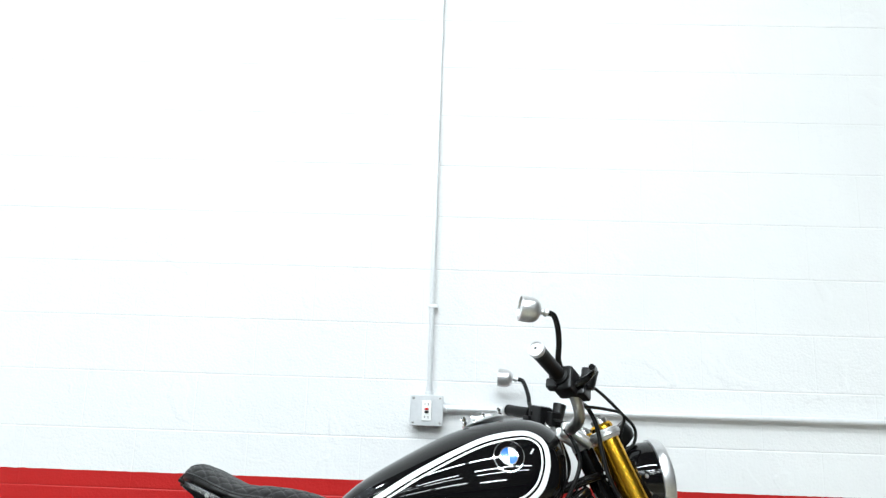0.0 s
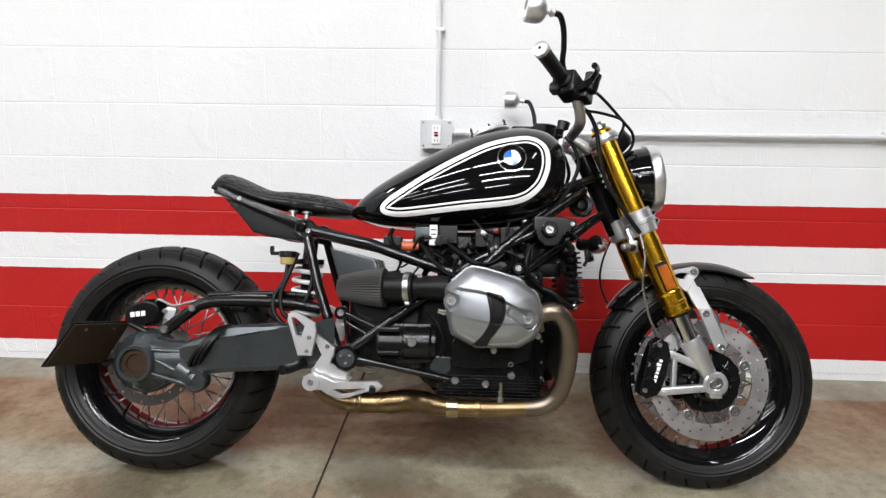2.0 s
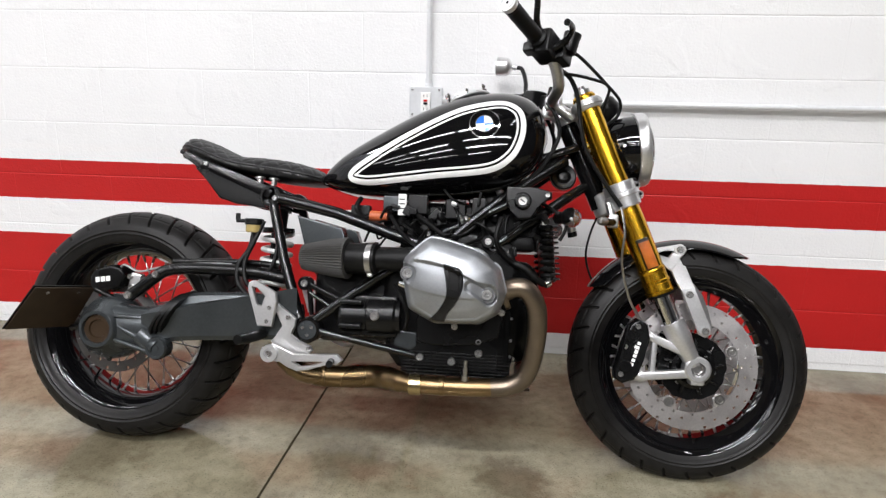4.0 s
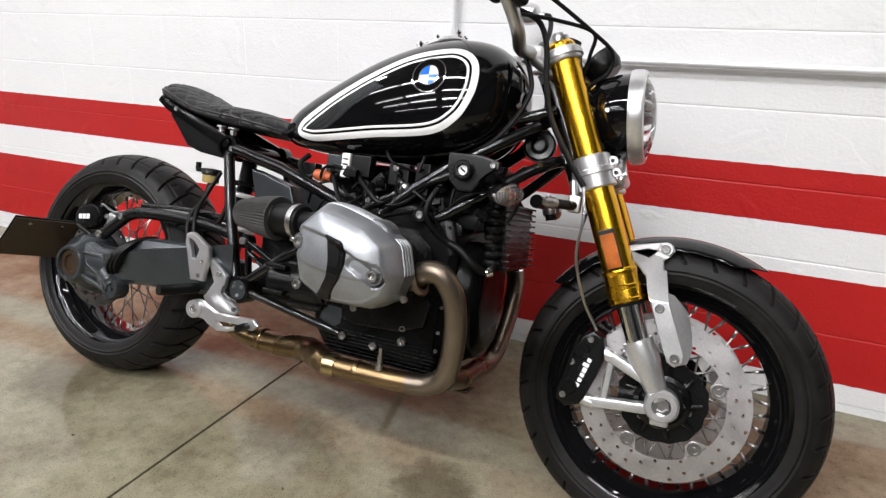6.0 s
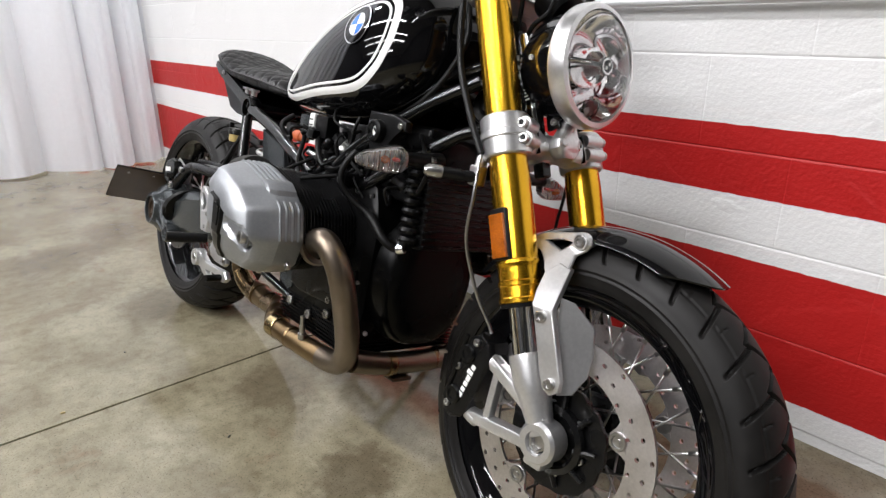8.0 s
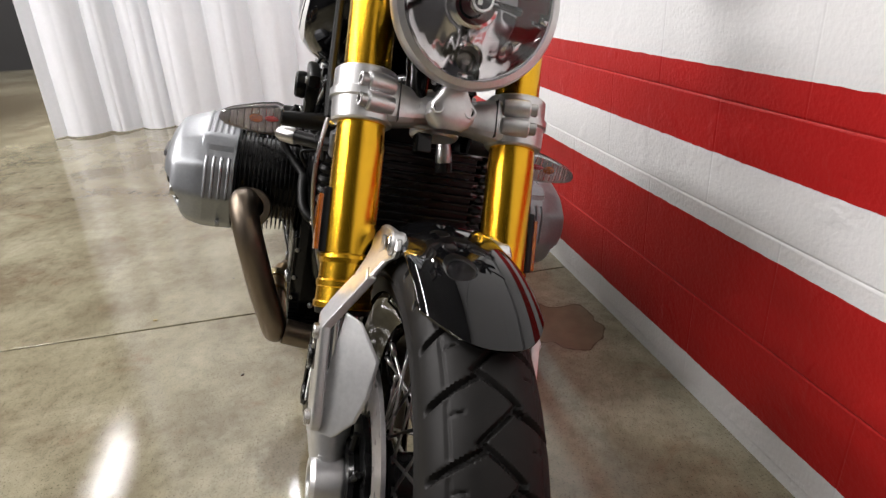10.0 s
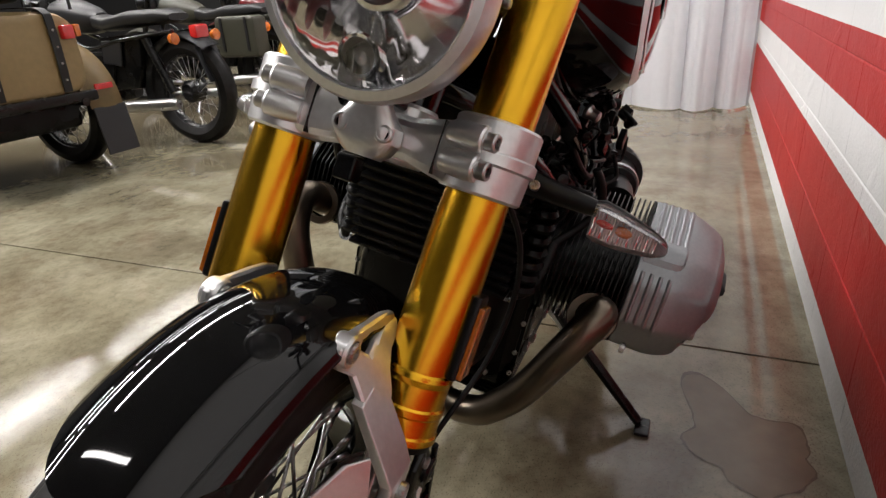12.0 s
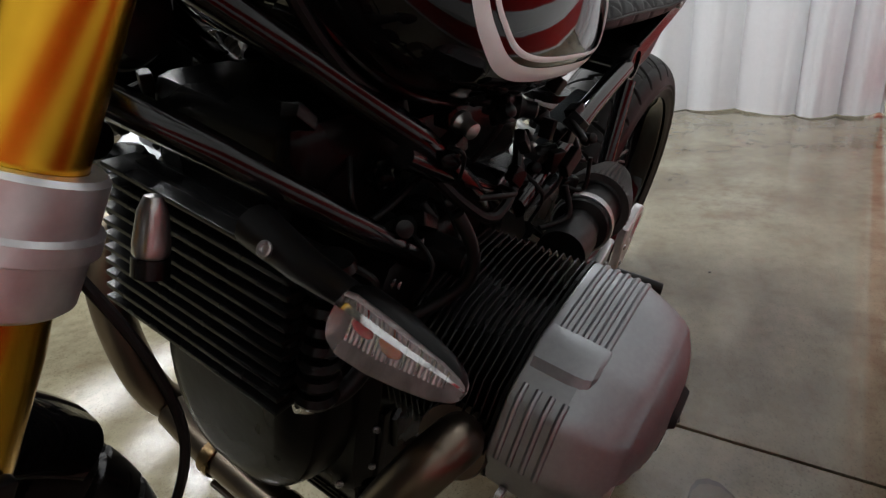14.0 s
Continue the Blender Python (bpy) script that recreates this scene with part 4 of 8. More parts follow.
part("line_splitter", bm, SATIN_BLACK, bracket)

# mudguard
def mudguard():
    bm = nb()
    n, m = 44, 20
    for skin in (0, 1):
        grid = []
        for i in range(n + 1):
            f = i / n
            half = 0.064 - 0.012 * max(0, f - 0.6)
            row = []
            for j in range(m + 1):
                q = -1 + 2 * j / m
                a0 = 61.5 + 11 * abs(q) ** 2.6
                a1 = 144 - 5 * abs(q) ** 3
                a = radians(a0 + (a1 - a0) * f)
                r = 0.3215 + 0.004 * math.sin(math.pi * f) - 0.024 * abs(q) ** 2.6 - (0.0028 if skin else 0)
                row.append(bm.verts.new((FRONT.x + r * math.cos(a), 0.004 + half * q, FRONT.z + r * math.sin(a))))
            grid.append(row)
        for A, B in zip(grid, grid[1:]):
            for j in range(m):
                bm.faces.new((A[j], A[j + 1], B[j + 1], B[j]))
        if not skin:
            first = grid
    edge = [[r[0] for r in first], [r[0] for r in grid]], [[r[-1] for r in first], [r[-1] for r in grid]], [first[0], grid[0]], [first[-1], grid[-1]]
    for A, B in edge:
        for j in range(len(A) - 1):
            bm.faces.new((A[j], A[j + 1], B[j + 1], B[j]))
    return part("mudguard", bm, GLOSS_BLACK, moto, "gloss black front mudguard", 50)


guard = mudguard()


def guard_bracket(s):
    lean = lambda a, b: s * (0.127 - 0.064 * max(0.0, min(1.0, (b - 0.495) / 0.085)))
    bm = nb()
    lower = [(0.789, 0.495), (0.829, 0.404), (0.829, 0.388), (0.816, 0.378), (0.801, 0.385), (0.796, 0.398), (0.752, 0.495)]
    plate(bm, lower, -0.006, 0.006, 0.003, lean)
    br = part("mudguard_bracket", bm, SILVER, moto, "cast silver mudguard bracket", 26)
    bm = nb()
    plate(bm, [(0.775, 0.552), (0.789, 0.494), (0.752, 0.494), (0.746, 0.512), (0.738, 0.538), (0.752, 0.556)], -0.006, 0.006, 0.002, lean)
    part("bracket_neck", bm, SILVER, br, "", 26)
    bm = nb()
    rim = [(0.752, 0.604), (0.766, 0.607), (0.779, 0.602), (0.784, 0.592), (0.778, 0.581), (0.766, 0.570), (0.770, 0.552), (0.774, 0.535), (0.752, 0.528), (0.733, 0.540), (0.722, 0.552), (0.706, 0.563), (0.688, 0.569), (0.681, 0.576), (0.684, 0.584), (0.700, 0.592), (0.722, 0.598)]
    open_plate(bm, rim, [(0.704, 0.5805), (0.732, 0.5885), (0.752, 0.5885), (0.737, 0.572)], -0.004, 0.005, 48)
    for p in bm.verts:
        p.co.y += lean(p.co.x, p.co.z)
    part("bracket_head", bm, SILVER, br, "", 26)
    for a, b in ((0.766, 0.593),):
        bm = nb()
        lathe(bm, [(0, -0.008), (0.0130, -0.008), (0.0142, -0.005), (0.0142, 0.006), (0.0128, 0.0085), (0.0105, 0.0085), (0.0095, 0.006), (0, 0.006)], vec(a, s * 0.062, b), (0, s, 0), 28)
        part("bracket_eye", bm, SILVER, br, "", 20)
    bm = nb()
    shield = [(0.782, 0.512), (0.796, 0.508), (0.826, 0.478), (0.838, 0.440), (0.843, 0.410), (0.838, 0.386), (0.822, 0.380), (0.802, 0.430)]
    plate(bm, shield, -0.002, 0.002, 0.0012, lambda a, b: s * (0.121 - 1.25 * max(0.0, a - (0.784 + (0.482 - b) * 0.46))))
    part("bracket_shield", bm, SILVER, br)
    for a, b, v in ((0.766, 0.593, 0.064), (0.774, 0.482, 0.130), (0.814, 0.395, 0.130)):
        bolt(br, vec(a, s * (v + 0.004), b), (0, s, 0), 0.009)
    bm = nb()
    tube(bm, [vec(0.766, s * 0.03, 0.593), vec(0.766, s * 0.060, 0.593)], 0.010, 14)
    part("bracket_boss", bm, SILVER, br)
    return br


for s in (-1, 1):
    guard_bracket(s)

# headlight
HL, HAX = vec(0.613, 0.0, 0.852), vec(0.985, -0.02, 0.11).normalized()
bm = nb()
lathe(bm, [(0, -0.062), (0.03, -0.060), (0.062, -0.045), (0.083, -0.016), (0.0905, 0.018), (0.0915, 0.044), (0.088, 0.044), (0.080, -0.010), (0.0, -0.04)], HL, HAX, 56)
lamp = part("headlight", bm, GLOSS_BLACK, moto, "round headlight with black shell")
bm = nb()
lathe(bm, [(0.091, 0.040), (0.0965, 0.041), (0.0985, 0.046), (0.0982, 0.062), (0.0945, 0.070), (0.087, 0.072), (0.086, 0.066), (0.090, 0.055), (0.090, 0.042)], HL, HAX, 64, loop=True)
part("trim_ring", bm, SILVER, lamp, "satin silver trim ring")
bm = nb()
hx = SIDE
hy = HAX.cross(SIDE)
LOW_SIGN = 1.0 if hy.z > 0 else -1.0
rings = []
for k in range(17):
    r = 0.012 + 0.075 * k / 16
    h = 0.064 * (r / 0.087) ** 2
    ring = []
    for i in range(120):
        a = 2 * math.pi * i / 120
        across = r * math.cos(a)
        flute = 0.0005 * abs(math.sin(math.pi * across / 0.013)) * (0 < k < 16) * min(1.0, max(0.0, (-math.sin(a) * LOW_SIGN * r / 0.087 - 0.28) / 0.1))
        ring.append(HL + HAX * (h + flute) + (hx * math.cos(a) + hy * math.sin(a)) * r)
    rings.append(ring)
loft(bm, rings, False)
part("bowl", bm, LAMPCHROME, lamp, "chrome reflector bowl", 40)
bm = nb()
lathe(bm, [(0.0865, 0.064), (0.084, 0.072), (0.06, 0.083), (0.03, 0.089), (0, 0.091), (0, 0.088), (0.03, 0.086), (0.06, 0.080), (0.082, 0.070), (0.084, 0.064)], HL, HAX, 56)
glass = part("lens", bm, GLASS, lamp, "clear glass lens", 60)
glass.visible_shadow = False
hup = SIDE.cross(HAX).normalized() * -1
bm = nb()
lathe(bm, [(0.0135, 0.004), (0.022, 0.004), (0.0235, 0.012), (0.0225, 0.022), (0.0195, 0.023), (0.0185, 0.012), (0.0135, 0.010)], HL, HAX, 36, loop=True)
part("bulb_collar", bm, CHROME, lamp, "chrome collar round the main bulb", 30)
bm = nb()
lathe(bm, [(0, 0.004), (0.010, 0.004), (0.010, 0.030), (0.008, 0.040), (0.004, 0.046), (0, 0.047)], HL, HAX, 24)
part("main_bulb", bm, DARKRED, lamp, "dark tinted main bulb", 40)
bm = nb()
lathe(bm, [(0, 0.050), (0.010, 0.050), (0.0125, 0.054), (0.0130, 0.066), (0.0118, 0.070), (0, 0.071)], HL, HAX, 32)
shield = part("bulb_shield", bm, CHROME, lamp, "round chrome bulb shield", 30)
bm = nb()
lathe(bm, [(0, 0.0711), (0.0092, 0.0708), (0.0092, 0.0716), (0, 0.0718)], HL, HAX, 28)
part("shield_disc", bm, DARKGREY, shield, "dark disc with a pale cross")
for k in range(2):
    bm = nb()
    box(bm, HL + HAX * 0.0722 + hup * (0.003 * (1 - 2 * k)) + SIDE * (0.003 * (1 - 2 * k)), (0.0008, 0.0048, 0.0048), None, 0.0003)
    part("shield_quarter", bm, OUTLET, shield)
for k in (-1, 1):
    bm = nb()
    tube(bm, [HL + HAX * 0.058 + SIDE * k * 0.011, HL + HAX * 0.030 + SIDE * k * 0.044], [0.0030, 0.0042], 10)
    part("shield_leg", bm, LAMPCHROME, shield)
small = HL - hup * 0.054
bm = nb()
lathe(bm, [(0.0105, 0.014), (0.0145, 0.014), (0.0158, 0.040), (0.0140, 0.043), (0.0120, 0.042), (0.0105, 0.030)], small, HAX, 30, loop=True)
part("side_lamp_cup", bm, CHROME, lamp, "small chrome side lamp cup", 30)
bm = nb()
lathe(bm, [(0, 0.014), (0.0085, 0.014), (0.0085, 0.022), (0.0045, 0.026), (0.0045, 0.034), (0, 0.037)], small, HAX, 20)
part("side_bulb", bm, STEEL, lamp, "", 40)
for s in (-1, 1):
    bm = nb()
    tube(bm, [HL + vec(-0.01, s * 0.07, 0), fork_point(0.14, s * 0.066, 0.030)], 0.010, 12)
    part("ear", bm, SATIN_BLACK, lamp)
    bolt(lamp, HL + vec(0.0, s * 0.088, 0.0), (0, s, 0), 0.0045)

# bars, grips, controls, mirrors
def bar_side(s):
    grip_in, grip_out = vec(0.372, s * 0.266, 1.060), vec(0.304, s * 0.379, 1.090)
    bm = nb()
    tube(bm, smooth_path([(0.436, 0, 0.968), (0.430, s * 0.06, 0.966), (0.424, s * 0.12, 0.958), (0.432, s * 0.185, 0.976), (0.412, s * 0.228, 1.025), grip_in, grip_in + (grip_out - grip_in) * 0.9], 8), 0.0142, 18)
    bar = part("handlebar", bm, STEEL, moto, "brushed steel handlebar tube")
    d = (grip_out - grip_in).normalized()
    bm = nb()
    L = (grip_out - grip_in).length
    prof = [(0.0, 0.0), (0.024, 0.0), (0.024, 0.006)]
    for k in range(20):
        prof += [(0.0172 + 0.001 * (k % 2), 0.010 + (L - 0.022) * k / 19)]
    prof += [(0.019, L - 0.010), (0.019, L - 0.004), (0, L - 0.004)]
    lathe(bm, prof, grip_in, d, 26)
    g = part("grip", bm, GRIP, bar, "black rubber grip")
    bm = nb()
    lathe(bm, [(0, 0), (0.019, 0), (0.0198, 0.003), (0.0198, 0.009), (0.0185, 0.012), (0.0155, 0.0125), (0.0150, 0.010), (0.0135, 0.010), (0.0125, 0.0125), (0, 0.0125)], grip_out - d * 0.005, d, 30)
    end = part("bar_end", bm, SILVER, bar, "round pale silver bar end", 20)
    bm = nb()
    lathe(bm, [(0, 0.0126), (0.0034, 0.0126), (0.0034, 0.0134), (0, 0.0134)], grip_out - d * 0.005, d, 14)
    part("end_socket", bm, SATIN_BLACK, end)
    bm = nb()
    t = d.to_track_quat("X", "Z").to_matrix()
    box(bm, grip_in - d * 0.030 + vec(0.006, 0, -0.004), (0.066, 0.052, 0.062), t, 0.009)
    box(bm, grip_in - d * 0.050 + vec(0.030, 0, -0.012), (0.052, 0.046, 0.048), t, 0.007)
    box(bm, grip_in - d * 0.012 + vec(-0.020, 0, -0.018), (0.030, 0.030, 0.026), t, 0.006)
    sw = part("switch_housing", bm, PLASTIC, bar, "black switch housing")
    bm = nb()
    box(bm, grip_in - d * 0.03 + vec(-0.022, 0, 0.004), (0.016, 0.012, 0.014), t, 0.003)
    part("switch_button", bm, GRIP, sw)
    bm = nb()
    lathe(bm, [(0, 0), (0.019, 0), (0.020, 0.004), (0.020, 0.036), (0.021, 0.038), (0.021, 0.046), (0, 0.046)], grip_in - d * 0.045 + vec(0.050, 0, -0.010), (0.25, 0, 0.95), 24)
    part("fluid_cup", bm, PLASTIC, bar)
    bm = nb()
    drop = 0.0 if s < 0 else 1.0
    tube(bm, smooth_path([(0.410, s * 0.255, 1.040), (0.436 + 0.004 * drop, s * 0.272, 1.052 - 0.012 * drop), (0.446 + 0.010 * drop, s * 0.310, 1.062 - 0.036 * drop), (0.438 + 0.026 * drop, s * (0.350 + 0.010 * drop), 1.060 - 0.056 * drop), (0.428 + 0.038 * drop, s * (0.372 + 0.018 * drop), 1.056 - 0.066 * drop)], 6), [0.009] * 8 + [0.007] * 8 + [0.0062] * 7 + [0.0075] * 2, 10)
    part("lever", bm, SATIN_BLACK, bar, "black lever")
    # mirror on a curved stem
    bm = nb()
    tube(bm, smooth_path([grip_in - d * 0.018 + vec(0.002, 0, 0.014), (0.368, s * 0.288, 1.092), (0.367, s * 0.312, 1.125), (0.362, s * 0.335, 1.158), (0.352, s * 0.346, 1.184), (0.338, s * 0.350, 1.189)], 7), 0.0072, 12)
    st = part("mirror_stem", bm, SATIN_BLACK, moto, "black curved mirror stem")
    ax = vec(-0.96, s * 0.12, 0.10).normalized()
    p0 = vec(0.340, s * 0.350, 1.189)
    bm = nb()
    lathe(bm, [(0, -0.004), (0.006, -0.004), (0.006, 0.006), (0.010, 0.006), (0.010, 0.012), (0.0065, 0.014), (0.0065, 0.020), (0.014, 0.022), (0.023, 0.027), (0.028, 0.034), (0.0305, 0.044), (0.0312, 0.058), (0.0305, 0.070), (0.0285, 0.0715), (0.0275, 0.068), (0, 0.068)], p0, ax, 36)
    part("mirror_head", bm, SILVER, st, "round satin silver mirror head")
    bm = nb()
    lathe(bm, [(0, 0.0690), (0.0272, 0.0685)], p0, ax, 36)
    part("mirror_glass", bm, CHROME, st)
    return bar


for s in (-1, 1):
    bar_side(s)
for s in (-1, 1):
    bm = nb()
    tube(bm, [fork_point(0.03, s * 0.048, -0.030), vec(0.432, s * 0.048, 0.962)], 0.015, 16)
    box(bm, vec(0.432, s * 0.048, 0.966), (0.046, 0.026, 0.038), None, 0.008)
    part("bar_riser", bm, SILVER, moto, "silver handlebar riser")
bm = nb()
lathe(bm, [(0, -0.03), (0.03, -0.03), (0.040, -0.015), (0.042, 0.010), (0.040, 0.016), (0.036, 0.014), (0, 0.012)], vec(0.572, 0.0, 0.962), vec(-0.75, 0, 0.66), 36)
part("speedometer", bm, PLASTIC, moto, "small round black speedometer")
bm = nb()
lathe(bm, [(0, 0.06), (0.0150, 0.06), (0.0160, 0.064), (0.0160, 0.150), (0.0145, 0.154), (0.0145, 0.200), (0, 0.200)], fork_point(0.075, -0.040, 0.014), FORK, 24)
damper = part("steering_damper", bm, FRAME_BLACK, moto, "black steering damper cylinder with silver bands")
for h0, h1, r in ((0.010, 0.058, 0.0150), (0.074, 0.098, 0.0164), (0.132, 0.142, 0.0164)):
    bm = nb()
    lathe(bm, [(0, h0), (r - 0.001, h0), (r, h0 + 0.002), (r, h1 - 0.002), (r - 0.001, h1), (0, h1)], fork_point(0.075, -0.040, 0.014), FORK, 24)
    part("damper_band", bm, CHROME, damper, "silver band")
for k in range(4):
    bm = nb()
    box(bm, fork_point(0.075 + 0.106 + 0.006 * k, -0.0562, 0.016), (0.012 - 0.002 * (k % 2), 0.001, 0.0022), Matrix((FWD, SIDE, -FORK)).transposed(), 0)
    part("label_bar", bm, OUTLET, damper)

# -- tank --
TU = [-0.192, -0.160, -0.110, -0.012, 0.087, 0.169, 0.251, 0.320, 0.372, 0.404, 0.420]
TT = [0.748, 0.784, 0.825, 0.885, 0.938, 0.970, 0.989, 0.990, 0.974, 0.940, 0.890]
TB = [0.736, 0.722, 0.708, 0.700, 0.697, 0.699, 0.708, 0.728, 0.762, 0.805, 0.860]
TH = [0.030, 0.075, 0.112, 0.146, 0.170, 0.183, 0.188, 0.182, 0.160, 0.118, 0.050]


def tank_section(u):
    top, bot, hw = hermite(TU, TT, u), hermite(TU, TB, u), hermite(TU, TH, u)
    return top, bot, bot + 0.36 * (top - bot), hw


def tank_side(u, w):
    """Half width of the tank at a place along and up."""
    top, bot, mid, hw = tank_section(u)
    q = (w - mid) / (top - mid) if w > mid else (mid - w) / (mid - bot)
    p = 2.5 if w > mid else 2.8
    return hw * max(0.0, 1 - min(1.0, abs(q)) ** p) ** (1 / p)


def tank():
    bm = nb()
    secs = []
    n = 56
    for i in range(n + 1):
        f = i / n
        u = TU[0] + (TU[-1] - TU[0]) * (0.5 - 0.5 * math.cos(math.pi * f))
        top, bot, mid, hw = tank_section(u)
        ring = []
        for k in range(56):
            t = 2 * math.pi * k / 56
            c, s = math.cos(t), math.sin(t)
            p = 2.5 if s > 0 else 2.8
            v = hw * math.copysign(abs(c) ** (2 / p), c)
            w = mid + (top - mid if s > 0 else mid - bot) * math.copysign(abs(s) ** (2 / p), s)
            ring.append((u, v, w))
        secs.append(ring)
    loft(bm, secs)
    return part("fuel_tank", bm, GLOSS_BLACK, moto, "gloss black fuel tank with white double pinstripes", 60)


fuel_tank = tank()
LOOP = [(-0.088, 0.741), (-0.060, 0.731), (-0.010, 0.731), (0.128, 0.746), (0.268, 0.763), (0.325, 0.797), (0.349, 0.845), (0.352, 0.890), (0.340, 0.920), (0.311, 0.937), (0.272, 0.937), (0.199, 0.920), (0.125, 0.886), (0.036, 0.838), (-0.038, 0.792), (-0.082, 0.761)]


def pinstripe(s, inset, width):
    path = smooth_path([(a, 0, b) for a, b in LOOP], 10, True)
    mid = vec(0.16, 0, 0.84)
    k = len(path)
    bm = nb()
    rows = []
    for i in range(k):
        p, t = path[i], (path[(i + 1) % k] - path[i - 1]).normalized()
        n = vec(-t.z, 0, t.x)
        if n.dot(mid - p) < 0:
            n = -n
        row = []
        for j in range(4):
            q = p + n * (inset + width * j / 3)
            lift = 0.0012 if j in (1, 2) else 0.0004
            row.append(bm.verts.new((q.x, s * (tank_side(q.x, q.z) + lift), q.z)))
        rows.append(row)
    for i in range(k):
        A, B = rows[i], rows[(i + 1) % k]
        for j in range(3):
            bm.faces.new((A[j], A[j + 1], B[j + 1], B[j]))
    return part("pinstripe", bm, WHITE, fuel_tank, "white painted pinstripe", 80)


def tank_badge(s):
    cu, cw = 0.256, 0.879

    def patch(name, r0, r1, a0, a1, lift, mat, label=""):
        bm = nb()
        n, m = 48, 4
        rows = []
        for i in range(n + 1):
            a = a0 + (a1 - a0) * i / n
            rows.append([])
            for j in range(m + 1):
                r = r0 + (r1 - r0) * j / m
                u, w = cu + r * math.cos(a), cw + r * math.sin(a)
                rows[-1].append(bm.verts.new((u, s * (tank_side(u, w) + lift), w)))
        for A, B in zip(rows, rows[1:]):
            for j in range(m):
                bm.faces.new((A[j], A[j + 1], B[j + 1], B[j]))
        bmesh.ops.remove_doubles(bm, verts=bm.verts, dist=0.00002)
        return part(name, bm, mat, fuel_tank, label, 80)

    patch("badge", 0.0005, 0.0375, 0, 2 * math.pi, 0.0022, GLOSS_BLACK, "round badge in black, white and blue")
    patch("badge_ring", 0.0355, 0.038, 0, 2 * math.pi, 0.0030, CHROME)
    patch("badge_ring", 0.0205, 0.0225, 0, 2 * math.pi, 0.0030, CHROME)
    for k in range(4):
        patch("badge_quarter", 0.0005, 0.0205, k * math.pi / 2 + 0.1, (k + 1) * math.pi / 2 + 0.1, 0.0028, BLUE if k % 2 else WHITE)


for s in (-1, 1):
    pinstripe(s, -0.006, 0.0135)
    pinstripe(s, 0.0125, 0.0050)
    tank_badge(s)
# filler cap
bm = nb()
cap_at, cap_ax = vec(0.205, 0.0, 0.982), vec(-0.30, 0, 0.95).normalized()
lathe(bm, [(0, 0), (0.058, 0), (0.060, 0.003), (0.058, 0.007), (0.046, 0.010), (0.044, 0.017), (0.030, 0.021), (0, 0.022)], cap_at, cap_ax, 40)
cap = part("filler_cap", bm, SILVER, fuel_tank, "bright silver filler cap", 20)
for k in range(6):
    a = 2 * math.pi * k / 6
    bolt(cap, cap_at + cap_ax * 0.008 + vec(0.052 * math.cos(a) * 0.97, 0.052 * math.sin(a), 0.052 * math.cos(a) * 0.26), cap_ax, 0.004)
bm = nb()
box(bm, cap_at + cap_ax * 0.018 + vec(-0.02, 0, -0.004), (0.03, 0.022, 0.012), None, 0.004)
part("cap_latch", bm, SILVER, cap)
for along, y, r, tall in ((-0.052, -0.020, 0.0075, 0.026), (-0.052, 0.020, 0.0075, 0.026), (0.046, -0.022, 0.007, 0.024), (0.046, 0.022, 0.007, 0.024), (0.0, -0.040, 0.006, 0.020)):
    bm = nb()
    p = cap_at + cap_ax * 0.004 + vec(along * 0.95, y, along * 0.30)
    lathe(bm, [(0, 0), (r, 0), (r * 1.15, tall * 0.3), (r * 0.8, tall * 0.5), (r, tall * 0.75), (r * 0.6, tall), (0, tall)], p, cap_ax, 16)
    part("cap_catch", bm, CHROME, cap, "", 30)
bm = nb()
tube(bm, [cap_at + cap_ax * 0.022 + vec(-0.055, -0.024, -0.016), cap_at + cap_ax * 0.022 + vec(-0.055, 0.024, -0.016)], 0.005, 10)
part("cap_hinge", bm, CHROME, cap)
# welded seam along the tank's lower edge
for s in (-1, 1):
    seam = []
    for k in range(40):
        u = TU[0] + 0.006 + (TU[-1] - TU[0] - 0.016) * k / 39
        top, bot, mid, hw = tank_section(u)
        w = bot + 0.10 * (mid - bot)
        seam.append((u, s * (tank_side(u, w) + 0.0015), w))
    bm = nb()
    tube(bm, seam, 0.0030, 8)
    part("tank_seam", bm, FRAME_BLACK, fuel_tank, "thin welded seam")

# -- seat --
SU = [-0.585, -0.560, -0.520, -0.470, -0.420, -0.353, -0.286, -0.225, -0.186]
ST = [0.806, 0.846, 0.842, 0.821, 0.803, 0.800, 0.794, 0.781, 0.764]
SB = [0.798, 0.796, 0.786, 0.770, 0.755, 0.742, 0.734, 0.730, 0.732]
SW = [0.055, 0.100, 0.122, 0.128, 0.124, 0.112, 0.098, 0.086, 0.062]


